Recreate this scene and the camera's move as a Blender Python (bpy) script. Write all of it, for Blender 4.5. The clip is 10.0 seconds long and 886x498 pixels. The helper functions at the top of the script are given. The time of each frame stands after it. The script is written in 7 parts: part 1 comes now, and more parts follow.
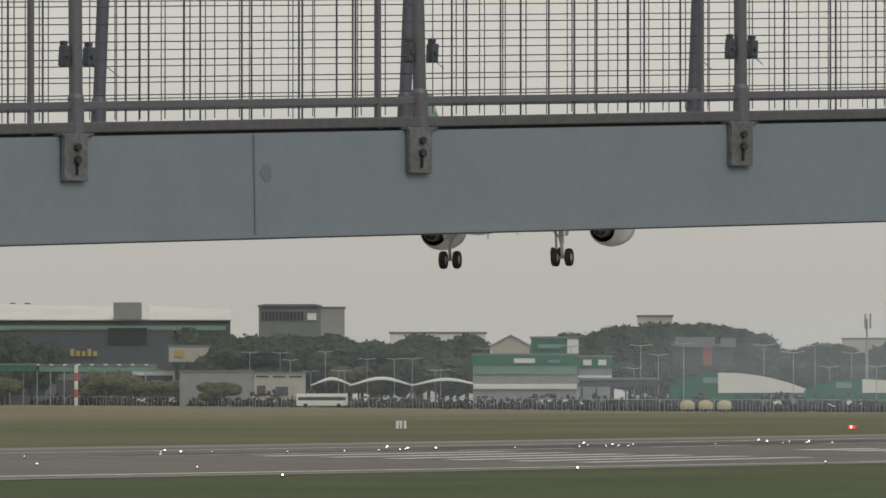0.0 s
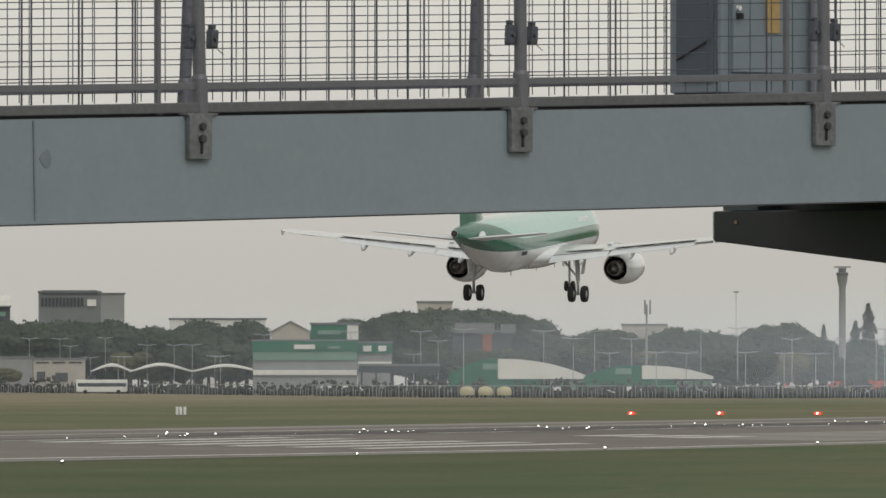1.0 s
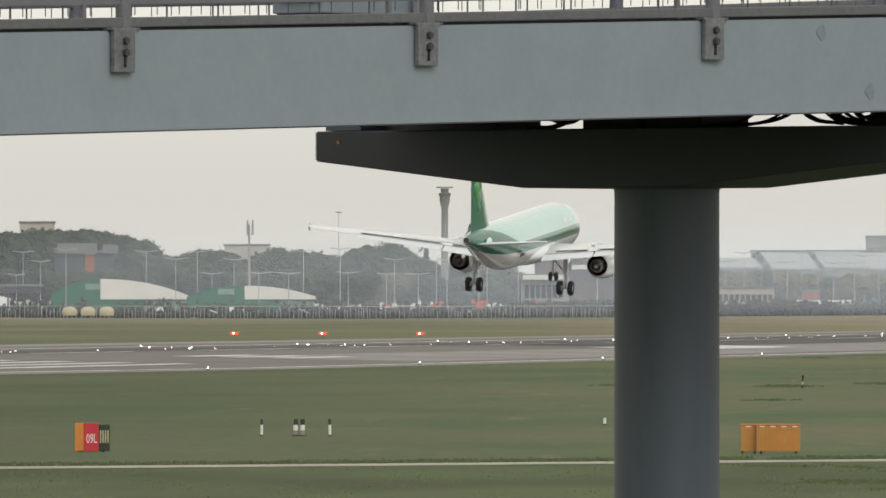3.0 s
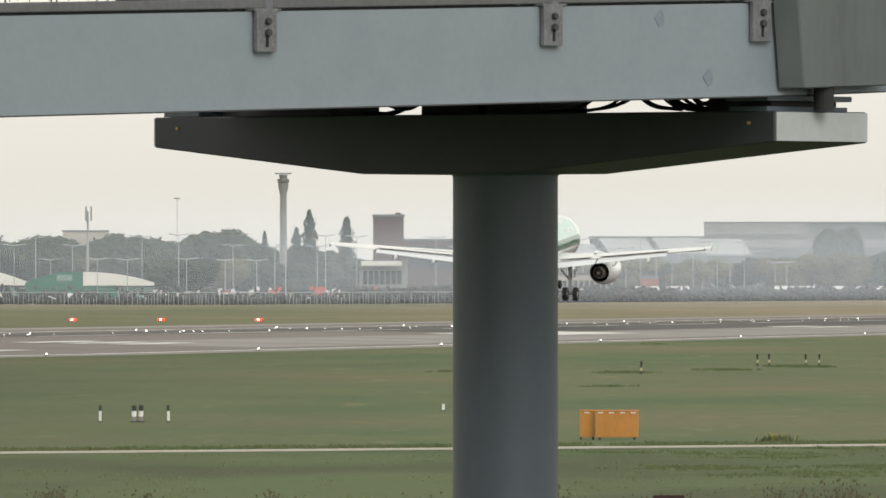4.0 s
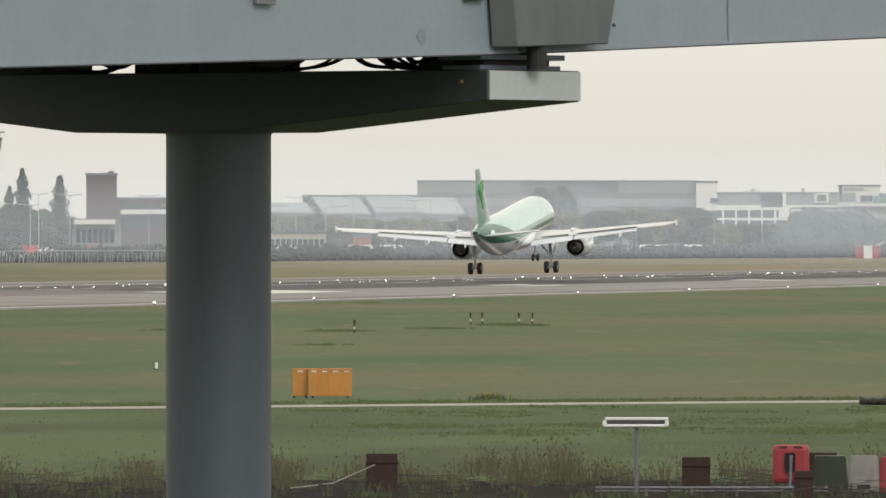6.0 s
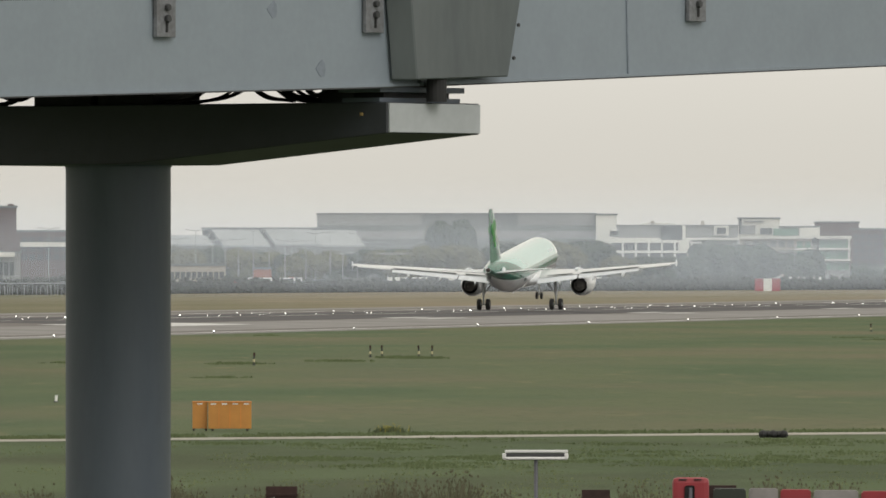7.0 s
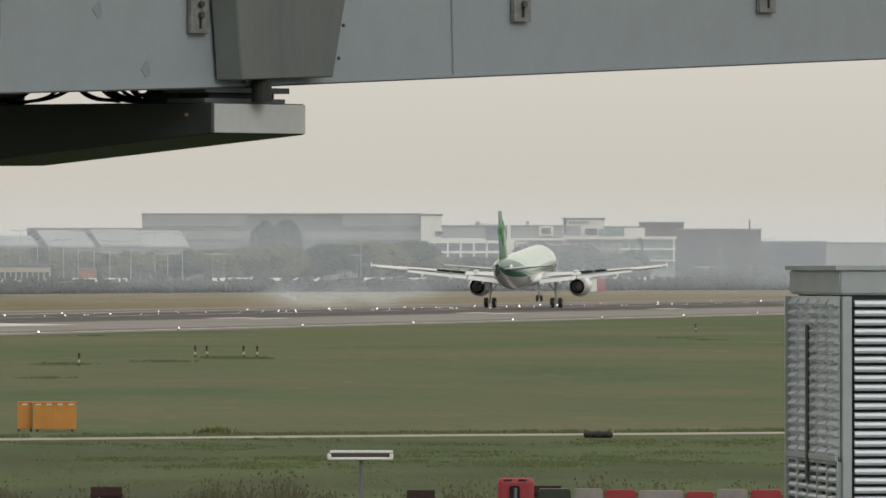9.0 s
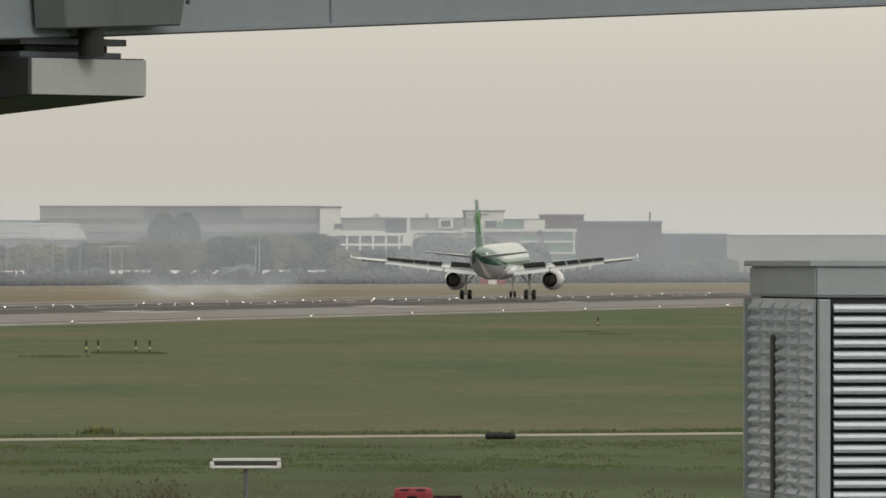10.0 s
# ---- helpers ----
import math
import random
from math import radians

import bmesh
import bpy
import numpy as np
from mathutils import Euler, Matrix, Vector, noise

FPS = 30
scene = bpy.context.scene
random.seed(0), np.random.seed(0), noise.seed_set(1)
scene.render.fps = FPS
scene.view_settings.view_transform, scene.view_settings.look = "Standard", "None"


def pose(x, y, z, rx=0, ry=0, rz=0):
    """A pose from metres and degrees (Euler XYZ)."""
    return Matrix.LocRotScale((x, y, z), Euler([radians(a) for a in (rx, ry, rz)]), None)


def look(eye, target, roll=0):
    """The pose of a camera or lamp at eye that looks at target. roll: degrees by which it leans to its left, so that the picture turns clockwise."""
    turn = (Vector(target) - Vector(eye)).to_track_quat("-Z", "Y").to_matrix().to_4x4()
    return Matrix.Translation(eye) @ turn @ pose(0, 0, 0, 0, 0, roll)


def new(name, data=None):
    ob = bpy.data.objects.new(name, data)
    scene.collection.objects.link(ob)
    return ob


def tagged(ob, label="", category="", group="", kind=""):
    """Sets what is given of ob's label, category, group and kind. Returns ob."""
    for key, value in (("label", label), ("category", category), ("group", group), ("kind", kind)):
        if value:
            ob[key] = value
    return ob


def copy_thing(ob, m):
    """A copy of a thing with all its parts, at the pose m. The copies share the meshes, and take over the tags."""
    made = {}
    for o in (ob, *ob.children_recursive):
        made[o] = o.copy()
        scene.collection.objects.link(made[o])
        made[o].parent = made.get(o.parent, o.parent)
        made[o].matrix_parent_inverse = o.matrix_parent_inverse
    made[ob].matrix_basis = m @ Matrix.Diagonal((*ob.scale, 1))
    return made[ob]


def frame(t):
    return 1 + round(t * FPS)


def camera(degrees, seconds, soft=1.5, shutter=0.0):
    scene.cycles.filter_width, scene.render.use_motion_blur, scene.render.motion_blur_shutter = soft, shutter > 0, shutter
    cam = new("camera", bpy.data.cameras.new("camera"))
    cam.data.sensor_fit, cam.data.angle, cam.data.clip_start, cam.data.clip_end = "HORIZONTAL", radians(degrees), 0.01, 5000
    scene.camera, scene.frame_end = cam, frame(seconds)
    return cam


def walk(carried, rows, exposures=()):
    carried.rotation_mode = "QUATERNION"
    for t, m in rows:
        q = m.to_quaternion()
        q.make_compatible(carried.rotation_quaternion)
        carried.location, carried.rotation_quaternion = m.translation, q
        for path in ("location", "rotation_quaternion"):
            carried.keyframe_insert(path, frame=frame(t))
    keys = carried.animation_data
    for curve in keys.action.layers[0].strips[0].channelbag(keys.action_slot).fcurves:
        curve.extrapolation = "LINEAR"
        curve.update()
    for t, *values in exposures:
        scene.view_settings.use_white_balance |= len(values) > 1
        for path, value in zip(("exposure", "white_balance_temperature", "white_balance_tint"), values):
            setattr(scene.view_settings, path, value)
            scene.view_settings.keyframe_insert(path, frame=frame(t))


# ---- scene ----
# bearings and elevations are given in ticks of 1/21902 rad, from the eye; level sight has elevation 0
TICK = 1 / 21902
EYE = 4.5


def aim(b, d, e=None):
    """The place at bearing b and ground distance d; its height from elevation e, or 0."""
    return Vector((d * math.sin(b * TICK), d * math.cos(b * TICK), 0 if e is None else EYE + e * TICK * d))


def view(b, e, forward=0.0):
    """The camera's pose with its axis at bearing b and elevation e, gone forward along it."""
    way = Vector((math.sin(b * TICK), math.cos(b * TICK), math.tan(e * TICK)))
    eye = Vector((0, 0, EYE)) + way.normalized() * forward
    return look(eye, eye + way * 100)


cam = camera(4.1, 10.0, soft=1.6)
walk(cam, [
    (0.0, view(-1465.9, 247.7)), (0.5, view(-1318.5, 219.1)), (1.0, view(-1076.4, 223.1)),
    (1.5, view(-886.9, 179.2)), (2.0, view(-733.5, 158.9)), (2.5, view(-586.2, 121.6)),
    (3.0, view(-373.1, 82.1)), (3.2, view(-304.6, 82.5)), (3.75, view(-155, 66)),
    (4.3, view(-28.8, 46.0)), (4.5, view(0.0, 36.0)), (5.0, view(151.8, 22.3)),
    (5.5, view(307.7, -30.7)), (5.7, view(362, -30)), (6.25, view(452, 5)),
    (6.8, view(531.7, 35.1)), (7.0, view(597.6, 42.1)), (7.5, view(680.1, 32.9)),
    (8.0, view(771.0, 28.7)), (8.5, view(842.7, 28.5)), (9.0, view(907.3, 42.8)),
    (9.1, view(917.9, 43.3)), (9.2, view(929.3, 49.1, 1.9)), (9.3, view(940.4, 54.9, 3.7)), (9.4, view(957.6, 57.8, 5.7)),
    (9.5, view(972.2, 59.8, 7.2)), (9.6, view(1003.7, 56.6, 9.1)), (9.7, view(1024.2, 49.4, 10.5)), (9.8, view(1051.7, 35.6, 12.4)),
    (9.9, view(1066.3, 30.0, 13.8)), (10.0, view(1085.0, 29.6, 15.7)),
], exposures=[(0.0, -0.27, 6260, 10), (1.0, -0.12, 6260, 10), (2.5, 0.02, 6260, 10), (3.0, 0.28, 6320, 10), (4.5, 0.52, 6380, 10), (5.5, 0.5, 6380, 10),
              (7.0, 0.22, 6380, 10), (8.0, 0.1, 6440, 10), (9.0, 0.05, 6500, 10), (10.0, -0.04, 6560, 10)])

# ---- light: a bright, warm-grey overcast ----
world = bpy.data.worlds.new("overcast_sky")
scene.world = world
world.use_nodes = True
wn, wl = world.node_tree.nodes, world.node_tree.links
sky = wn.new("ShaderNodeTexSky")
sky.sky_type, sky.sun_disc = "NISHITA", False
sky.sun_elevation, sky.sun_rotation = radians(38), radians(150)
sky.air_density, sky.dust_density = 1.0, 5.0
grey = wn.new("ShaderNodeHueSaturation")
grey.inputs["Saturation"].default_value = 0.15
wl.new(sky.outputs[0], grey.inputs["Color"])
cloud = wn.new("ShaderNodeTexNoise")
cloud.inputs["Scale"].default_value, cloud.inputs["Detail"].default_value = 2.5, 4
ramp = wn.new("ShaderNodeValToRGB")
ramp.color_ramp.elements[0].position, ramp.color_ramp.elements[1].position = 0.3, 0.75
ramp.color_ramp.elements[0].color, ramp.color_ramp.elements[1].color = (6.88, 6.52, 5.72, 1), (7.23, 6.86, 6.07, 1)
wl.new(cloud.outputs[0], ramp.inputs[0])
mixw = wn.new("ShaderNodeMix")
mixw.data_type = "RGBA"
mixw.inputs[0].default_value = 0.9
wl.new(grey.outputs[0], mixw.inputs[6])
wl.new(ramp.outputs[0], mixw.inputs[7])
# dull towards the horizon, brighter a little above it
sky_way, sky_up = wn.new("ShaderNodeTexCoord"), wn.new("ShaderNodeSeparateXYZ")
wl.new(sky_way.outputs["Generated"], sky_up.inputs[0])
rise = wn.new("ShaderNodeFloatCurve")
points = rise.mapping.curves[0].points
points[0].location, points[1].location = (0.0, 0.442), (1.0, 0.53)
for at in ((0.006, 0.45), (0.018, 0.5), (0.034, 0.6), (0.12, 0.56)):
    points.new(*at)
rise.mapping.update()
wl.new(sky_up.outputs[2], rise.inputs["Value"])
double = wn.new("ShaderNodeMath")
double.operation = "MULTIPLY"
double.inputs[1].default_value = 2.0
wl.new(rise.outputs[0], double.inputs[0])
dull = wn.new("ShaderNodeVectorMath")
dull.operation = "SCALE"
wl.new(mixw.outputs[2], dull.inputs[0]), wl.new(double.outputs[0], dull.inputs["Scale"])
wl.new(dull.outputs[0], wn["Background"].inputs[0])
wn["Background"].inputs[1].default_value = 0.1
sun = new("sun", bpy.data.lights.new("sun", "SUN"))
sun.data.energy, sun.data.angle, sun.data.color = 0.7, radians(25), (1, 0.96, 0.88)
sun.matrix_world = look((0, 0, 0), (-math.sin(radians(150)) * math.cos(radians(38)), -math.cos(radians(150)) * math.cos(radians(38)), -math.sin(radians(38))))


# ---- materials ----
def mat(name, col, rough=0.6, metal=0.0, vary=0.12, size=1.0, bump=0.15, dirt=None, dirt_amount=0.4, glow=0.0, stretch=(1, 1, 1), coat=0.0, spec=0.5):
    """A procedural surface: base colour varied by grain of that size in metres and by broad stains, with bump."""
    m = bpy.data.materials.new(name)
    m.use_nodes = True
    n, l = m.node_tree.nodes, m.node_tree.links
    b = n["Principled BSDF"]
    b.inputs["Roughness"].default_value, b.inputs["Metallic"].default_value = rough, metal
    b.inputs["Coat Weight"].default_value = coat
    b.inputs["Specular IOR Level"].default_value = spec
    co = n.new("ShaderNodeTexCoord")
    mp = n.new("ShaderNodeMapping")
    mp.inputs["Scale"].default_value = stretch
    l.new(co.outputs["Object"], mp.inputs[0])
    fine = n.new("ShaderNodeTexNoise")
    fine.inputs["Scale"].default_value, fine.inputs["Detail"].default_value = 1 / size, 6
    wide = n.new("ShaderNodeTexNoise")
    wide.inputs["Scale"].default_value, wide.inputs["Detail"].default_value = 0.16 / size, 4
    info = n.new("ShaderNodeObjectInfo")
    l.new(mp.outputs[0], fine.inputs[0]), l.new(mp.outputs[0], wide.inputs[0])
    hue = n.new("ShaderNodeHueSaturation")
    hue.inputs["Color"].default_value = (*col, 1)
    rng = n.new("ShaderNodeMapRange")
    rng.inputs[1].default_value, rng.inputs[2].default_value = 0.3, 0.7
    rng.inputs[3].default_value, rng.inputs[4].default_value = 1 - vary, 1 + vary
    l.new(fine.outputs[0], rng.inputs[0])
    per = n.new("ShaderNodeMath")
    per.operation = "MULTIPLY_ADD"
    per.inputs[1].default_value = vary * 0.5
    l.new(info.outputs["Random"], per.inputs[0]), l.new(rng.outputs[0], per.inputs[2])
    l.new(per.outputs[0], hue.inputs["Value"])
    stain = n.new("ShaderNodeValToRGB")
    stain.color_ramp.elements[0].position, stain.color_ramp.elements[1].position = 0.45, 0.75
    l.new(wide.outputs[0], stain.inputs[0])
    amount = n.new("ShaderNodeMath")
    amount.operation = "MULTIPLY"
    amount.inputs[1].default_value = dirt_amount
    l.new(stain.outputs[0], amount.inputs[0])
    mx = n.new("ShaderNodeMix")
    mx.data_type = "RGBA"
    d = dirt or tuple(c * 0.72 for c in col)
    mx.inputs[7].default_value = (*d, 1)
    l.new(amount.outputs[0], mx.inputs[0]), l.new(hue.outputs[0], mx.inputs[6])
    l.new(mx.outputs[2], b.inputs["Base Color"])
    if bump:
        bp = n.new("ShaderNodeBump")
        bp.inputs["Strength"].default_value, bp.inputs["Distance"].default_value = bump, size * 0.1
        l.new(fine.outputs[0], bp.inputs["Height"]), l.new(bp.outputs[0], b.inputs["Normal"])
    if glow:
        b.inputs["Emission Color"].default_value = (*col, 1)
        b.inputs["Emission Strength"].default_value = glow
    return m


M_BEAM = mat("beam_paint", (0.25, 0.291, 0.331), 0.5, 0, 0.03, 0.05, 0.05, (0.205, 0.235, 0.272), 0.3)
M_CASE = mat("case_paint", (0.092, 0.108, 0.112), 0.45, 0, 0.12, 0.08, 0.1, (0.15, 0.17, 0.172), 0.45, stretch=(1, 1, 0.3))
# crosshead colour includes the bridge's shade; its end colour includes the daylight
M_CAP = mat("cap_paint_shaded", (0.045, 0.05, 0.057), 0.55, 0, 0.05, 0.06, 0.08, (0.025, 0.027, 0.03), 0.4)
M_CAPEND = mat("cap_paint_lit", (0.44, 0.465, 0.475), 0.55, 0, 0.04, 0.06, 0.05)
M_COLUMN = mat("column_paint", (0.095, 0.115, 0.142), 0.45, 0, 0.04, 0.05, 0.04, (0.075, 0.09, 0.11), 0.35, stretch=(1, 1, 0.25))
M_GALV = mat("galvanised_steel", (0.17, 0.172, 0.195), 0.5, 0.3, 0.08, 0.02, 0.1)
M_KERB = mat("dull_kerb_steel", (0.135, 0.137, 0.148), 0.55, 0.2, 0.12, 0.04, 0.1)
M_PLATE = mat("weathered_plate", (0.185, 0.192, 0.205), 0.6, 0.2, 0.25, 0.03, 0.2, (0.10, 0.097, 0.097), 0.65)
M_RUBBER = mat("black_rubber", (0.02, 0.02, 0.021), 0.75, 0, 0.1, 0.05, 0.1)
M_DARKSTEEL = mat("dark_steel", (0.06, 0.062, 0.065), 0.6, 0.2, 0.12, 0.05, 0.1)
M_CLAMP = mat("blue_grey_clamp", (0.085, 0.093, 0.115), 0.5, 0.2, 0.25, 0.02, 0.2)
# darker copy of the galvanised steel, with the far side's shade in its colour
M_FARPOST = mat("galvanised_steel_shaded", (0.12, 0.123, 0.15), 0.5, 0.2, 0.1, 0.03, 0.1)
M_DOORGREY = mat("blue_grey_paint", (0.20, 0.24, 0.27), 0.5, 0, 0.05, 0.1, 0.05)
M_DOORDARK = mat("dark_blue_grey_paint", (0.08, 0.10, 0.13), 0.5, 0, 0.06, 0.1, 0.05)
# yellow taken down to the tone it has in shade
M_NOTICE = mat("yellow_notice_shaded", (0.42, 0.29, 0.11), 0.6, 0, 0.1, 0.05, 0.0)
M_WHITE = mat("white_paint", (0.8, 0.8, 0.79), 0.4, 0, 0.03, 0.4, 0.03)
# ---- building helpers ----
def part(name, bm, material, parent, label=""):
    me = bpy.data.meshes.new(name)
    bm.to_mesh(me)
    bm.free()
    for m in material if isinstance(material, (list, tuple)) else [material]:
        me.materials.append(m)
    ob = new(name, me)
    ob.parent = parent
    if label:
        ob["label"] = label
    return ob


def thing(name, label, category, group="", kind="", at=None):
    e = new(name)
    e.empty_display_size = 0.2
    if at is not None:
        e.matrix_world = at
    return tagged(e, label, category, group, kind)


def box(sx, sy, sz, m=None, bm=None, bevel=0.0):
    """A box of that size on its base centre, placed by m."""
    own = bmesh.new()
    bmesh.ops.create_cube(own, size=1)
    bmesh.ops.transform(own, matrix=Matrix.Translation((0, 0, sz / 2)) @ Matrix.Diagonal((sx, sy, sz, 1)), verts=own.verts)
    if bevel:
        bmesh.ops.bevel(own, geom=own.edges[:], offset=bevel, segments=2, affect="EDGES", profile=0.6)
    return blend(own, m, bm)


def blend(own, m=None, bm=None):
    if m is not None:
        bmesh.ops.transform(own, matrix=m, verts=own.verts)
    if bm is None:
        return own
    me = bpy.data.meshes.new("tmp")
    own.to_mesh(me)
    own.free()
    bm.from_mesh(me)
    bpy.data.meshes.remove(me)
    return bm


def tube(p, q, r, bm=None, seg=10, r2=None, caps=True):
    """A round bar from p to q."""
    p, q = Vector(p), Vector(q)
    own = bmesh.new()
    bmesh.ops.create_cone(own, cap_ends=caps, segments=seg, radius1=r, radius2=r if r2 is None else r2, depth=(q - p).length)
    turn = (q - p).to_track_quat("Z", "Y").to_matrix().to_4x4()
    return blend(own, Matrix.Translation((p + q) / 2) @ turn, bm)


def lathe(profile, seg=32, bm=None, m=None):
    """Turns (r, z) pairs round the z axis."""
    own = bmesh.new()
    rings = [[own.verts.new((r * math.cos(6.28319 * i / seg), r * math.sin(6.28319 * i / seg), z)) for i in range(seg)] for r, z in profile]
    for a, b in zip(rings, rings[1:]):
        for i in range(seg):
            own.faces.new((a[i], a[(i + 1) % seg], b[(i + 1) % seg], b[i]))
    return blend(own, m, bm)


def prism(points, depth, m=None, bm=None):
    """An outline in x, z extruded along y by depth, centred."""
    own = bmesh.new()
    a = [own.verts.new((x, -depth / 2, z)) for x, z in points]
    b = [own.verts.new((x, depth / 2, z)) for x, z in points]
    own.faces.new(a), own.faces.new(b[::-1])
    for i in range(len(a)):
        j = (i + 1) % len(a)
        own.faces.new((a[j], a[i], b[i], b[j]))
    bmesh.ops.recalc_face_normals(own, faces=own.faces)
    return blend(own, m, bm)


def smooth(ob, angle=35):
    for p in ob.data.polygons:
        p.use_smooth = True
    ob.data.set_sharp_from_angle(angle=radians(angle))
    return ob


# ---- ground ----
RUN = radians(11.1)
ALONG = Vector((math.sin(RUN), math.cos(RUN), 0))
ACROSS = Vector((-math.cos(RUN), math.sin(RUN), 0))
LINE = 204.4        # from the eye to the runway's centre line
CROWN = 0.5


def strip(a, b, z=0.0):
    """A place by metres along the runway and metres left of the eye's line."""
    p = ALONG * a + ACROSS * b
    return Vector((p.x, p.y, z))


def crown(b):
    """Height of the runway's surface at b."""
    off = abs(b - LINE)
    return CROWN * max(0.0, 1 - off / 28)


def ground_material():
    m = bpy.data.materials.new("mown_grass")
    m.use_nodes = True
    n, l = m.node_tree.nodes, m.node_tree.links
    bs = n["Principled BSDF"]
    bs.inputs["Roughness"].default_value = 0.9
    bs.inputs["Specular IOR Level"].default_value = 0.15
    co = n.new("ShaderNodeTexCoord")
    def layer(scale, detail, lo, hi, rot=0.0, stretch=(1, 1, 1)):
        mp = n.new("ShaderNodeMapping")
        mp.inputs["Rotation"].default_value = (0, 0, rot)
        mp.inputs["Scale"].default_value = stretch
        l.new(co.outputs["Object"], mp.inputs[0])
        t = n.new("ShaderNodeTexNoise")
        t.inputs["Scale"].default_value, t.inputs["Detail"].default_value = scale, detail
        l.new(mp.outputs[0], t.inputs[0])
        r = n.new("ShaderNodeMapRange")
        r.inputs[1].default_value, r.inputs[2].default_value = lo, hi
        l.new(t.outputs[0], r.inputs[0])
        return r.outputs[0]
    def mixc(fac, a, b):
        x = n.new("ShaderNodeMix")
        x.data_type = "RGBA"
        l.new(fac, x.inputs[0])
        for k, v in ((6, a), (7, b)):
            if isinstance(v, tuple):
                x.inputs[k].default_value = (*v, 1)
            else:
                l.new(v, x.inputs[k])
        return x.outputs[2]
    patches = layer(0.022, 5, 0.42, 0.62, 0.2, (1, 0.45, 1))
    c = mixc(patches, (0.088, 0.128, 0.064), (0.163, 0.153, 0.093))
    c = mixc(layer(0.12, 6, 0.4, 0.7, 0.0, (1, 0.22, 1)), c, (0.13, 0.152, 0.078))
    c = mixc(layer(1.2, 5, 0.5, 0.8), c, (0.068, 0.09, 0.046))
    c = mixc(layer(0.45, 3, 0.62, 0.8, 0.0, (1, 0.12, 1)), c, (0.21, 0.195, 0.11))
    # lusher, darker grass on the western side
    west = n.new("ShaderNodeMapRange")
    west.inputs[1].default_value, west.inputs[2].default_value = 2, -28
    west.inputs[4].default_value = 0.62
    wpos = n.new("ShaderNodeSeparateXYZ")
    l.new(co.outputs["Object"], wpos.inputs[0]), l.new(wpos.outputs[0], west.inputs[0])
    c = mixc(west.outputs[0], c, mixc(layer(0.05, 5, 0.4, 0.65, 0.0, (1, 0.3, 1)), (0.058, 0.083, 0.04), (0.095, 0.105, 0.058)))
    # longer, darker grass between the field's edge and the track
    pos = n.new("ShaderNodeSeparateXYZ")
    l.new(co.outputs["Object"], pos.inputs[0])
    edge = n.new("ShaderNodeMath")
    edge.operation = "MULTIPLY_ADD"
    edge.inputs[1].default_value = -0.62
    l.new(pos.outputs[0], edge.inputs[0]), l.new(pos.outputs[1], edge.inputs[2])
    near = n.new("ShaderNodeMapRange")
    near.inputs[1].default_value, near.inputs[2].default_value = 336, 330
    near.inputs[4].default_value = 0.75
    l.new(edge.outputs[0], near.inputs[0])
    c = mixc(near.outputs[0], c, mixc(layer(0.09, 6, 0.42, 0.62, 0.0, (1, 0.35, 1)), (0.092, 0.125, 0.058), (0.055, 0.07, 0.036)))
    # dry yellow grass beyond the runway
    sep = n.new("ShaderNodeSeparateXYZ")
    mp = n.new("ShaderNodeMapping")
    mp.vector_type = "TEXTURE"
    mp.inputs["Rotation"].default_value = (0, 0, -RUN)
    l.new(co.outputs["Object"], mp.inputs[0]), l.new(mp.outputs[0], sep.inputs[0])
    far = n.new("ShaderNodeMapRange")
    far.inputs[1].default_value, far.inputs[2].default_value = -262, -275
    l.new(sep.outputs[0], far.inputs[0])
    east = n.new("ShaderNodeMapRange")
    east.inputs[1].default_value, east.inputs[2].default_value = -50, 30
    l.new(pos.outputs[0], east.inputs[0])
    outer = n.new("ShaderNodeMapRange")
    outer.inputs[1].default_value, outer.inputs[2].default_value = -430, -600
    l.new(sep.outputs[0], outer.inputs[0])
    dry = n.new("ShaderNodeMath")
    dry.operation = "MAXIMUM"
    l.new(east.outputs[0], dry.inputs[0]), l.new(outer.outputs[0], dry.inputs[1])
    straw = mixc(layer(0.03, 5, 0.4, 0.65, 0.0, (1, 0.3, 1)), (0.255, 0.215, 0.15), (0.19, 0.18, 0.112))
    lush = mixc(layer(0.02, 5, 0.4, 0.65, 0.0, (1, 0.3, 1)), (0.122, 0.14, 0.08), (0.172, 0.17, 0.105))
    c = mixc(far.outputs[0], c, mixc(dry.outputs[0], lush, straw))
    l.new(c, bs.inputs["Base Color"])
    bp = n.new("ShaderNodeBump")
    bp.inputs["Strength"].default_value, bp.inputs["Distance"].default_value = 0.5, 0.15
    l.new(layer(3.0, 6, 0.3, 0.7), bp.inputs["Height"]), l.new(bp.outputs[0], bs.inputs["Normal"])
    return m


M_GRASS = ground_material()


def sheet(name, rows, material, label, category, kind="structure", parent=None):
    """A surface through rows of points."""
    bm = bmesh.new()
    vs = [[bm.verts.new(p) for p in r] for r in rows]
    for a, b in zip(vs, vs[1:]):
        for i in range(len(a) - 1):
            bm.faces.new((a[i], a[i + 1], b[i + 1], b[i]))
    bmesh.ops.recalc_face_normals(bm, faces=bm.faces)
    for f in bm.faces:
        if f.normal.z < 0:
            f.normal_flip()
    ob = part(name, bm, material, parent)
    return tagged(ob, label, category, "", kind)


def make_ground():
    xs = [-5200, -900, -300, -80, -40, -20, 0, 20, 40, 80, 300, 900, 5200]
    ys = [-300, 20, 100, 150, 190, 205, 220, 240, 270, 300, 330, 360, 420, 500, 700, 1200, 2500, 5500]
    sheet("ground", [[Vector((x, y, 0)) for x in xs] for y in ys], M_GRASS, "mown airfield grass, green with dry brown patches", "grass")


make_ground()

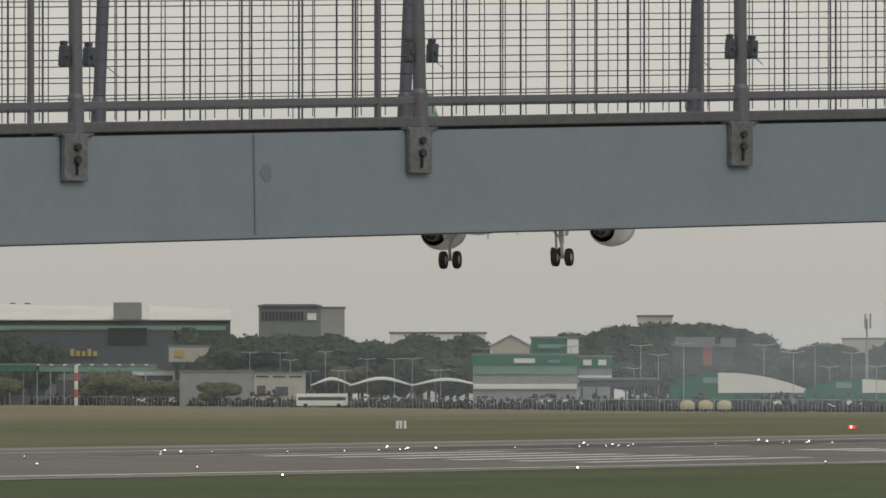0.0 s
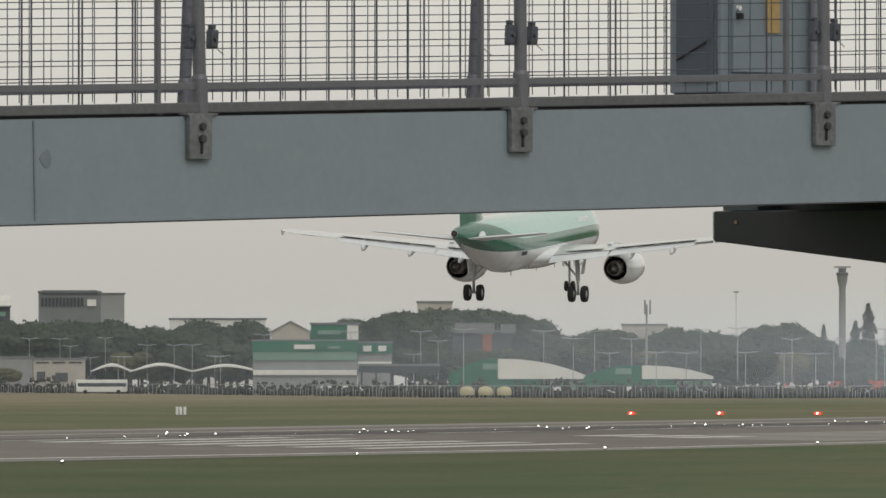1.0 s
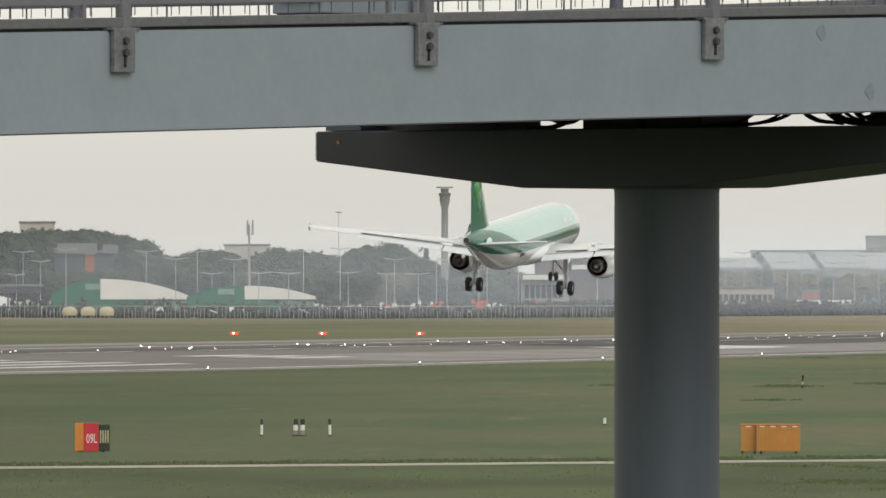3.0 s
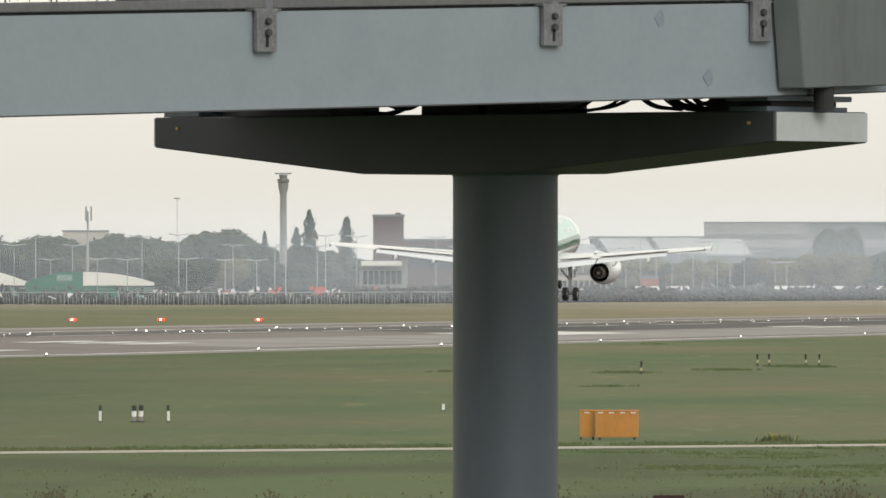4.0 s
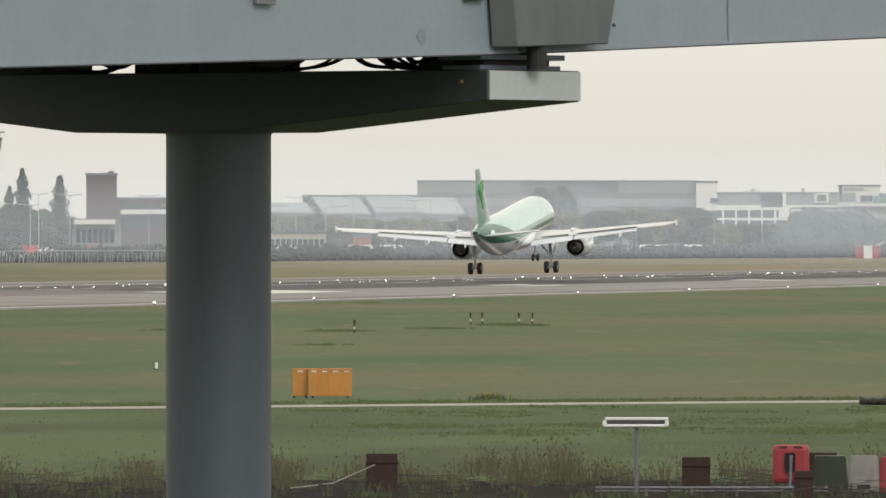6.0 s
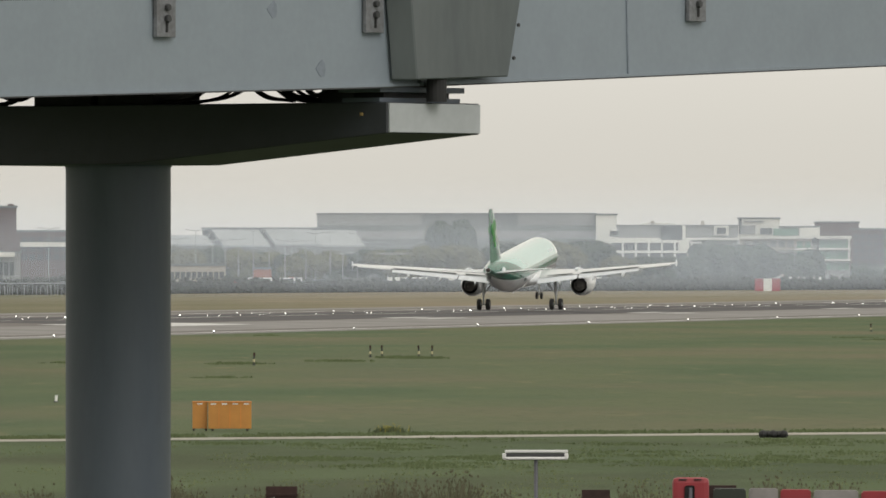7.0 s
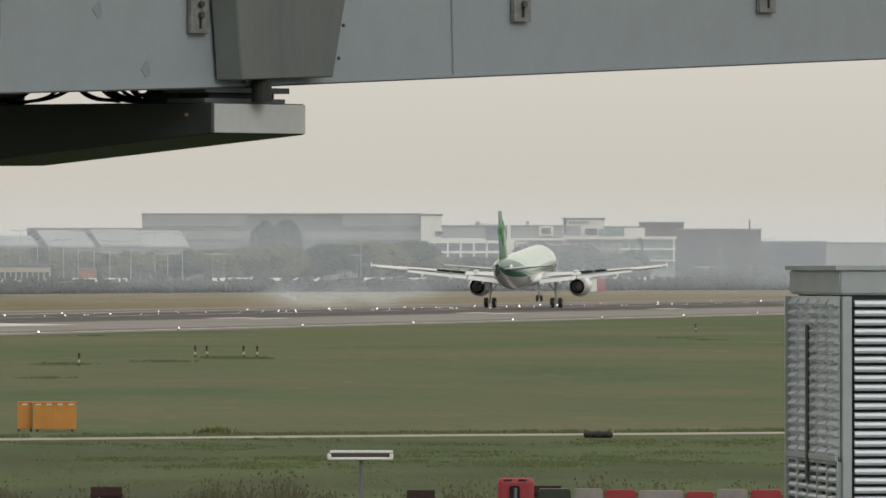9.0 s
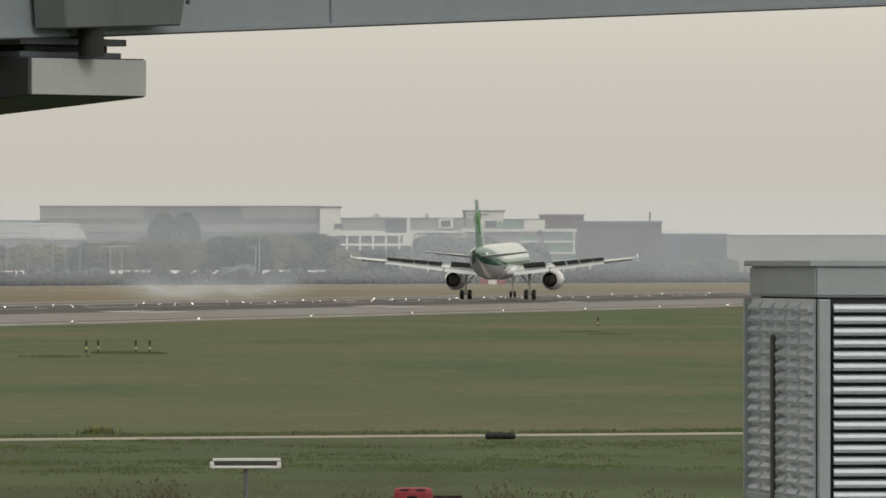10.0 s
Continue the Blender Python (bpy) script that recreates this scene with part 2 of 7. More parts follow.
M_ASPHALT = mat("worn_asphalt", (0.185, 0.17, 0.16), 0.75, 0, 0.12, 3.0, 0.05, (0.14, 0.13, 0.12), 0.5, spec=0.12)
M_SHOULDER = mat("pale_concrete", (0.27, 0.26, 0.25), 0.85, 0, 0.1, 3.0, 0.05, (0.15, 0.145, 0.13), 0.5, spec=0.15)
M_RUBBERED = mat("rubber_marked_asphalt", (0.06, 0.057, 0.058), 0.6, 0, 0.25, 4.0, 0.0, (0.085, 0.08, 0.08), 0.5, spec=0.12)
M_MARK = mat("runway_marking_paint", (0.62, 0.62, 0.60), 0.6, 0, 0.15, 1.5, 0.0, (0.36, 0.35, 0.34), 0.5, spec=0.3)
M_PATH = mat("pale_gravel", (0.36, 0.34, 0.29), 0.9, 0, 0.15, 0.6, 0.2, (0.2, 0.19, 0.13), 0.5)


def make_runway():
    road = thing("runway", "asphalt runway with white markings and rubber marks", "runway", kind="structure")
    A0, A1 = 250, 4200
    def lane(name, b0, b1, a0, a1, lift, m, label=""):
        bm = bmesh.new()
        steps = [a0] + [a for a in (590, 740) if a0 < a < a1] + [a1]
        vs = []
        for a in steps:
            # the near edge steps in before the threshold
            ins = [max(b, -37.5) + 10.5 * (1 - min(1, max(0, (a - 590) / 150))) if b < -30 else b for b in (b0, b1)]
            vs.append([bm.verts.new(strip(a, b, crown(b) + lift)) for b in np.linspace(LINE + ins[0], LINE + ins[1], 5)])
        for r, q in zip(vs, vs[1:]):
            for i in range(4):
                bm.faces.new((r[i], r[i + 1], q[i + 1], q[i]))
        for f in bm.faces:
            f.normal_update()
            if f.normal.z < 0:
                f.normal_flip()
        part(name, bm, m, road, label)
    lane("near_half", -34.5, 0, A0, A1, 0.02, M_ASPHALT)
    lane("far_half", 0, 60, A0, A1, 0.02, M_ASPHALT)
    lane("near_shoulder", -37.5, -34.5, A0, A1, 0.012, M_SHOULDER, "pale concrete shoulder")
    lane("far_shoulder", 60, 70, A0, A1, 0.012, M_SHOULDER, "pale concrete shoulder")
    lane("edge_line", -34.2, -33.0, 560, A1, 0.04, M_MARK, "white edge line")
    lane("edge_line", 46, 47.2, 560, A1, 0.04, M_MARK, "white edge line")
    lane("rubber_marks", 14.0, 34, 800, 900, 0.03, M_RUBBERED, "dark tyre rubber")
    lane("rubber_marks", 1.0, 40, 900, 2300, 0.032, M_RUBBERED, "dark tyre rubber")
    lane("rubber_marks", -11, -1.0, 980, 2200, 0.034, M_RUBBERED, "dark tyre rubber")
    lane("worn_margin", -29.5, -12, 820, A1, 0.03, M_SHOULDER, "paler margin")
    # threshold stripes
    for i in range(6):
        for s in (-1, 1):
            b = s * (3.4 + i * 3.9)
            lane("threshold_stripe", b - 0.8, b + 0.8, 712, 770, 0.05, M_MARK)
    # touchdown zone and aiming point bars
    for a, n in ((820, 3), (1120, 2), (1270, 2), (1420, 1)):
        for s in (-1, 1):
            for k in range(n):
                b = s * (11 + k * 3.2)
                lane("touchdown_bar", b - 0.9, b + 0.9, a, a + 22, 0.05, M_MARK)
    for s in (-1, 1):
        lane("aiming_bar", s * 14 - 4.5, s * 14 + 4.5, 965, 1012, 0.05, M_MARK)
    for a in range(720, 2600, 50):
        lane("centre_line", -0.45, 0.45, a, a + 30, 0.052, M_MARK)
    return road


make_runway()


def make_path():
    pts = [(-200, 215), (-60, 296), (-12, 325), (12.2, 341), (24, 347), (60, 366), (200, 440)]
    rows = []
    for x, y in pts:
        rows.append([Vector((x, y - 2.0, 0.012)), Vector((x, y + 2.6, 0.012))])
    sheet("service_path", rows, M_PATH, "narrow pale gravel service track in the grass", "path")


make_path()
# ---- footbridge over the view ----
B1, B2 = aim(-2250, 67.9), aim(496, 78.7)
BD = (B2 - B1).normalized()
BN = Vector((-BD.y, BD.x, 0))
UP = Vector((0, 0, 1))
BEAM_H = 0.583
BR_W = 4.5


def along_bridge(b, off=0.0):
    """Metres along the bridge from B1 where bearing b meets the line that lies off metres behind the near face."""
    t = math.tan(b * TICK)
    o = B1 + BN * off
    return (t * o.y - o.x) / (BD.x - t * BD.y)


S_JOINT = along_bridge(560)


def soffit(s):
    """Height of the beams' underside."""
    if s <= S_JOINT:
        return 5.294 + s * 0.396 / 14.2
    return 5.294 + S_JOINT * 0.396 / 14.2 + (s - S_JOINT) * 0.0385


def on_bridge(s, off=0.0, z=0.0):
    p = B1 + BD * s + BN * off
    return Vector((p.x, p.y, soffit(s) + z))


def bridge_frame(s, off=0.0, z=0.0, s2=None):
    """Pose with x along the bridge (sloping with it towards s2), y to its far side."""
    p, q = on_bridge(s, off, z), on_bridge(s + 0.5 if s2 is None else s2, off, z)
    x = (q - p).normalized()
    zz = x.cross(BN)
    m = Matrix.Identity(4)
    for i, v in enumerate((x, BN, zz)):
        for k in range(3):
            m[k][i] = v[k]
    return Matrix.Translation(p) @ m


UPRIGHT = Matrix(((BD.x, BN.x, 0, 0), (BD.y, BN.y, 0, 0), (0, 0, 1, 0), (0, 0, 0, 1)))

POSTS = [along_bridge(b - 19) for b in (-2096, -1486, -918, -381, 126, 495, 1066, 1500)]
STEP = POSTS[2] - POSTS[1]
POSTS = [POSTS[0] - 2 * STEP, POSTS[0] - STEP] + POSTS + [POSTS[-1] + STEP, POSTS[-1] + 2 * STEP]
FAR_POSTS = [along_bridge(b - 18, BR_W) for b in (-2080, -1538, -1027, -541, -70, 380, 790, 1250)]
FAR_POSTS = [FAR_POSTS[0] - 2 * STEP, FAR_POSTS[0] - STEP] + FAR_POSTS + [FAR_POSTS[-1] + STEP]


def long_box(s0, s1, off, z, thick, high, bevel=0.0):
    """A bar along the bridge, its near face at off and its base at z over the soffit."""
    m = bridge_frame(s0, off, z, s1)
    n = (on_bridge(s1) - on_bridge(s0)).length
    return box(n, thick, high, m @ Matrix.Translation((n / 2, thick / 2, 0)), None, bevel)


def make_span(s0, s1, label):
    span = thing("footbridge", label, "footbridge", kind="structure")
    for off in (0, BR_W - 0.3):
        bm = long_box(s0, s1, off + 0.02, 0.0, 0.26, BEAM_H)
        blend_box = long_box(s0, s1, off + 0.0, -0.012, 0.3, 0.024)
        blend(blend_box, None, bm)
        part("beam", bm, M_BEAM, span, "grey painted steel edge beam")
        part("drip_edge", long_box(s0, s1, off - 0.003, -0.0145, 0.306, 0.009), M_DARKSTEEL, span, "dark worn lower edge")
    part("deck", long_box(s0, s1, 0.28, BEAM_H - 0.12, BR_W - 0.58, 0.12), M_GALV, span)
    for off in (0.03, BR_W - 0.12):
        part("kerb", long_box(s0, s1, off, BEAM_H + 0.018, 0.09, 0.06, 0.008), M_KERB, span, "dull steel kerb angle")
    # black bars fill the kerb gap in place of its shadow
    for off in (0.06, BR_W - 0.1):
        part("packing_strip", long_box(s0, s1, off, BEAM_H - 0.002, 0.04, 0.022), M_RUBBER, span, "black filler strip that stands in for the shadow gap under the kerb")
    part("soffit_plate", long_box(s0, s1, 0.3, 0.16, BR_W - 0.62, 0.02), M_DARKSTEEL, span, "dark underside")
    return span


span_low = make_span(POSTS[0] - 0.5, S_JOINT - 0.02, "grey painted steel footbridge span with mesh sides")
span_high = make_span(S_JOINT + 0.02, POSTS[-1] + 1.0, "grey painted steel footbridge span rising from the pier")


M_BEAMPATCH = mat("touch_up_paint", (0.195, 0.226, 0.266), 0.55, 0, 0.1, 0.03, 0.0)


def seam(s, span):
    part("web_seam", long_box(s, s + 0.012, 0.012, 0.012, 0.02, BEAM_H - 0.02), M_BEAMPATCH, span, "welded seam with paint line")


for b in (-1795,):
    seam(along_bridge(b), span_low)
seam(along_bridge(928), span_high)


def make_plate(s, span):
    """A bolted bracket plate that carries a fence post, on the face of the beam."""
    m = Matrix.Translation(on_bridge(s - 0.018, 0, BEAM_H - 0.245)) @ UPRIGHT
    p = part("post_bracket", box(0.19, 0.03, 0.25, m @ Matrix.Translation((0, -0.005, 0)), None, 0.004), M_PLATE, span, "weathered bolted steel plate")
    box_b = box(0.22, 0.16, 0.014, m @ Matrix.Translation((0, 0.06, 0.248)))
    part("top_flange", box_b, M_PLATE, p)
    for z, r in ((0.185, 0.022), (0.115, 0.024)):
        bm = bmesh.new()
        bmesh.ops.create_cone(bm, cap_ends=True, segments=6, radius1=r, radius2=r, depth=0.03)
        bmesh.ops.transform(bm, matrix=m @ Matrix.Translation((0.0, -0.03, z)) @ Matrix.Rotation(radians(90), 4, "X"), verts=bm.verts)
        part("bolt", bm, M_DARKSTEEL, p, "dark hexagon bolt")
    part("slot", box(0.016, 0.012, 0.075, m @ Matrix.Translation((0.0, -0.024, 0.03)), None, 0.003), M_RUBBER, p, "dark slot under the bolt")


for b, z in ((-1775, 0.36), (386, 0.12), (300, 0.5)):
    s = along_bridge(b)
    part("touch_up_patch", prism([(-0.055, 0.0), (-0.03, -0.03), (0.0, -0.055), (0.035, -0.05), (0.045, -0.01), (0.04, 0.03), (0.012, 0.055), (-0.02, 0.035)], 0.003, Matrix.Translation(on_bridge(s, 0.0185, z)) @ UPRIGHT), M_BEAMPATCH, span_low, "darker touch-up paint patch")
for s in POSTS:
    make_plate(s, span_low if s < S_JOINT else span_high)


def make_fence_bay(s0, s1, off, near, lean):
    """Post, rails, frame bar and welded wires from one post to the next."""
    bay = thing("mesh_fence", "galvanised welded mesh fence bay with tubular post" if near else "galvanised welded mesh fence bay on the bridge's far side",
                "fence", "mesh fence bays")
    top = BEAM_H + 1.25
    # far bays take the steel colour with shade mixed in
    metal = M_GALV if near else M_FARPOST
    sp = s0 + (0.062 if near else 0.0)
    base = on_bridge(sp, off, BEAM_H)
    tip = UP * 1.25 + BD * lean
    bm = tube(base, base + tip * 0.17, 0.046, None, 16)
    tube(base + tip * 0.17, base + tip * 0.19, 0.046, bm, 16, 0.038)
    tube(base + tip * 0.19, base + tip, 0.038, bm, 16)
    smooth(part("post", bm, metal, bay, "tubular post with a thicker foot"))
    part("base_plate", box(0.17, 0.12, 0.014, Matrix.Translation(on_bridge(sp, off, BEAM_H + 0.004)) @ UPRIGHT, None, 0.003), M_KERB, bay, "flat base plate")
    lo = 0.15
    for z, h in ((lo, 0.042), (top - BEAM_H, 0.045)):
        part("rail", long_box(s0, s1, off - 0.012, BEAM_H + z, 0.024, h, 0.004), metal, bay, "flat steel rail")
    wires = bmesh.new()
    yo = off + 0.03
    z = BEAM_H + lo + 0.075
    while z < top:
        tube(on_bridge(s0, yo, z), on_bridge(s1, yo, z), 0.0032, wires, 4, None, False)
        z += 0.0985
    n = max(2, round((s1 - s0) / 0.2))
    for i in range(1, n):
        s = s0 + (s1 - s0) * i / n
        p = on_bridge(s, yo, BEAM_H + lo - 0.06)
        tube(p, p + UP * 1.16, 0.0032, wires, 4, None, False)
    tagged(part("wire_mesh", wires, M_CLAMP, bay, "welded wire mesh"), kind="stuff")
    m = max(2, round((s1 - s0) / 0.46))
    for i in range(1, m):
        p = on_bridge(s0 + (s1 - s0) * i / m, off + 0.012, BEAM_H + 0.05)
        part("baluster", tube(p, p + UP * 1.2, 0.0065, None, 6), M_CLAMP, bay)
    f = on_bridge(s1 - 0.3, off + 0.0, BEAM_H + 0.012)
    if near:
        part("frame_bar", box(0.03, 0.03, 1.24, Matrix.Translation(f) @ UPRIGHT, None, 0.004), metal, bay)
        part("bar_foot", box(0.042, 0.05, 0.05, Matrix.Translation(f) @ UPRIGHT, None, 0.006), M_KERB, bay)
    for ds, wide, high in ((-0.078, 0.05, 0.12), (0.12, 0.06, 0.11)) if near else ():
        c = on_bridge(sp + ds, off + 0.02, BEAM_H + 0.385)
        bm = box(wide, 0.05, high, Matrix.Translation(c) @ UPRIGHT @ Matrix.Rotation(radians(4), 4, "Y"), None, 0.012)
        tube(c + UP * high * 0.5 - BN * 0.04, c + UP * high * 0.5 + BN * 0.03, 0.013, bm, 8)
        box(wide * 0.5, 0.04, 0.025, Matrix.Translation(c + UP * high) @ UPRIGHT, bm, 0.005)
        part("clamp", bm, M_CLAMP, bay, "blue-grey bolted panel clamp")
    part("cable_tie", tube(on_bridge(sp + 0.1, off + 0.02, BEAM_H + 0.42), on_bridge(sp + 0.22, off + 0.02, BEAM_H + 0.35), 0.003, None, 4), M_GALV, bay)


for a, b in zip(POSTS, POSTS[1:]):
    make_fence_bay(a, b, 0.06, True, -0.04 if abs(a - POSTS[3]) < 0.1 else -0.012)
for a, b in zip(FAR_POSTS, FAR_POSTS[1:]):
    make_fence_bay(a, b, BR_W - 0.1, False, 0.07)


def make_cabinet():
    """The blue-grey plant cabinet that stands on the deck."""
    off = 2.2
    s0, s1 = along_bridge(-584, off), along_bridge(-408, off)
    w = s1 - s0
    m = Matrix.Translation(on_bridge(s0, off, BEAM_H)) @ UPRIGHT
    c = thing("equipment_cabinet", "blue-grey steel equipment cabinet with a door on the bridge deck", "cabinet", at=None)
    part("body", box(w, 0.42, 2.1, m @ Matrix.Translation((w / 2, 0.21, 0.09)), None, 0.01), M_DOORGREY, c)
    part("plinth", box(w - 0.04, 0.38, 0.09, m @ Matrix.Translation((w / 2, 0.21, 0))), M_DARKSTEEL, c, "dark plinth")
    d = part("door", box(w * 0.66, 0.03, 1.84, m @ Matrix.Translation((w * 0.42, -0.012, 0.22)), None, 0.006), M_DOORGREY, c)
    part("handle", box(0.03, 0.05, 0.04, m @ Matrix.Translation((w * 0.13, -0.045, 0.55)), None, 0.008), M_RUBBER, d, "black door handle")
    part("lock", tube(m @ Vector((w * 0.13, -0.05, 0.62)), m @ Vector((w * 0.13, -0.02, 0.62)), 0.016, None, 10), M_WHITE, d, "pale lock barrel")
    part("notice", box(0.13, 0.012, 0.5, m @ Matrix.Translation((w * 0.47, -0.035, 0.47))), M_NOTICE, d, "yellow notice board, its colour lowered for shade")
    part("pipe", tube(m @ Vector((w * 0.86, -0.04, 0.1)), m @ Vector((w * 0.86, -0.04, 2.0)), 0.02, None, 8), M_GALV, c)
    part("side_panel", box(0.02, 0.3, 1.9, m @ Matrix.Translation((-0.012, 0.2, 0.16)), None, 0.004), M_DOORDARK, c, "dark blue-grey side door")
    part("stay", tube(m @ Vector((-0.03, 0.08, 0.42)), m @ Vector((-0.03, 0.34, 0.3)), 0.008, None, 6), M_DARKSTEEL, c)


make_cabinet()


def make_pier():
    pier = thing("bridge_pier", "dark grey painted steel hammerhead pier, crosshead darkened further for shade, on a round column", "pier", kind="structure")
    corner = aim(499, 78.68)
    c = corner + BN * 2.56 + BD * 0.495
    q = Matrix(((BN.x, -BD.x, 0, c.x), (BN.y, -BD.y, 0, c.y), (0, 0, 1, 0), (0, 0, 0, 1)))
    h = 2.56
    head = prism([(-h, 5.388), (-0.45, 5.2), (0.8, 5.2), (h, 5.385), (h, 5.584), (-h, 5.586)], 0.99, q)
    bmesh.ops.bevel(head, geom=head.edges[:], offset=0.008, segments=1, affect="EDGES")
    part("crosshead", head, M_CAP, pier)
    part("end_plate", box(0.012, 0.97, 0.185, q @ Matrix.Translation((-h - 0.007, 0, 5.394)), None, 0.003), M_CAPEND, pier, "end plate coloured lighter as the lit face")
    part("end_plate", box(0.012, 0.97, 0.185, q @ Matrix.Translation((h + 0.007, 0, 5.394)), None, 0.003), M_CAPEND, pier, "end plate coloured lighter as the lit face")
    col = lathe([(0.3425, -0.3), (0.3425, 5.17), (0.345, 5.19), (0.36, 5.2)], 48, None, Matrix.Translation(c))
    smooth(part("column", col, M_COLUMN, pier, "round steel column with faint weld seams"))
    # bearings between crosshead and beams
    for x in (-h + 0.22, h - 0.22):
        for k, (sx, sy, z0, z1) in enumerate(((0.3, 0.86, 5.586, 5.615), (0.24, 0.7, 5.615, 5.65), (0.34, 0.9, 5.65, 5.685))):
            part("bearing_plate", box(sx, sy, z1 - z0, q @ Matrix.Translation((x, 0.05, z0)), None, 0.004), M_COLUMN if k != 1 else M_RUBBER, pier)
    part("bearing_stub", tube(q @ Vector((-h - 0.06, 0.05, 5.59)), q @ Vector((-h - 0.06, 0.05, 5.79)), 0.065, None, 16), M_RUBBER, pier, "black bearing pot")
    for x, w in ((-0.255, 0.45), (0.265, 0.47), (-2.1, 0.5), (1.75, 1.0)):
        part("packer", box(w, 0.5, 0.14, q @ Matrix.Translation((x, 0, 5.585)), None, 0.004), M_DARKSTEEL, pier)
    for x in (-h + 0.2, h - 0.2):
        part("survey_mark", box(0.02, 0.01, 0.02, q @ Matrix.Translation((x, 0.502, 5.5))), M_NOTICE, pier, "small yellow survey mark")
    # sagging service cables between the beams and the crosshead
    rng = random.Random(4)
    runs = []
    for k in range(4):
        o = rng.uniform(-0.04, 0.04)
        runs.append((((-1.0 + o, 5.75), (-0.84 + o, 5.66 - k * 0.006), (-0.5 + o, 5.602)), rng.uniform(-0.2, 0.3)))
    for k in range(6):
        o = rng.uniform(-0.05, 0.05)
        runs.append((((-1.24 + o, 5.75), (-1.36 + o, 5.665 - k * 0.005), (-1.62 + o, 5.602)), rng.uniform(-0.2, 0.3)))
    for k in range(14):
        x0 = rng.uniform(-1.85, -1.42)
        runs.append((((x0, 5.75), (x0 - 0.1, 5.69 - rng.uniform(0, 0.05)), (x0 - rng.uniform(0.2, 0.36), rng.choice((5.602, 5.74)))), rng.uniform(-0.3, 0.4)))
    for k in range(6):
        x0, up = rng.uniform(0.55, 0.75), rng.random() < 0.6
        mid = x0 + rng.uniform(0.15, 0.35)
        runs.append((((x0, 5.75), (mid, 5.62 + rng.uniform(0, 0.05)), (mid + rng.uniform(0.2, 0.35), 5.75 if up else 5.602)), rng.uniform(-0.3, 0.4)))
    for knots, y in runs:
        cu = bpy.data.curves.new("cable", "CURVE")
        cu.dimensions, cu.bevel_depth, cu.bevel_resolution = "3D", rng.uniform(0.009, 0.016), 1
        sp = cu.splines.new("BEZIER")
        sp.bezier_points.add(2)
        for pnt, (xx, zz) in zip(sp.bezier_points, knots):
            pnt.co = q @ Vector((xx, y, zz))
            pnt.handle_left_type = pnt.handle_right_type = "AUTO"
        cu.materials.append(M_RUBBER)
        cable = new("service_cable", cu)
        tagged(cable, "black sagging service cable under the bridge", "cable", "service cables")


make_pier()


def make_joint_cover():
    """The folded steel cover over the joint, on the near beam's face."""
    s0, s1 = along_bridge(512), along_bridge(678)
    w = s1 - s0
    m = bridge_frame(s0, -0.16, 0.035)
    bm = bmesh.new()
    v = [bm.verts.new(p) for p in ((0.03, 0, 0), (w, 0, 0), (w + 0.2, 0, 0.66), (-0.03, 0, 0.66),
                                   (-0.04, 0.155, 0), (w + 0.02, 0.155, 0), (w + 0.21, 0.155, 0.66), (-0.1, 0.155, 0.66))]
    for f in ((0, 1, 2, 3), (7, 6, 5, 4), (0, 4, 5, 1), (1, 5, 6, 2), (2, 6, 7, 3), (3, 7, 4, 0)):
        bm.faces.new([v[i] for i in f])
    bmesh.ops.recalc_face_normals(bm, faces=bm.faces)
    bmesh.ops.bevel(bm, geom=bm.edges[:], offset=0.008, segments=1, affect="EDGES")
    bmesh.ops.transform(bm, matrix=m, verts=bm.verts)
    cover = thing("joint_cover", "scuffed dark grey folded steel cover over the bridge joint", "joint cover")
    c = part("cover", bm, M_CASE, cover)
    for z in (0.12, 0.33):
        part("rivet", tube(m @ Vector((w + 0.02 + z * 0.28, 0.0, z)), m @ Vector((w + 0.02 + z * 0.28, -0.012, z)), 0.012, None, 8), M_DARKSTEEL, c)


make_joint_cover()

# ---- louvred plant house ----
M_LOUVRE = mat("silver_louvre", (0.56, 0.61, 0.69), 0.4, 0.2, 0.05, 0.05, 0.03)
# near-black core colour gives the shade in the gaps between slats
M_LOUVREDARK = mat("louvre_gap_shade", (0.035, 0.038, 0.042), 0.7, 0, 0.1, 0.1, 0.05)
M_ROOFEDGE = mat("roof_edge_paint", (0.34, 0.385, 0.425), 0.5, 0, 0.05, 0.1, 0.05, (0.26, 0.29, 0.31), 0.4)


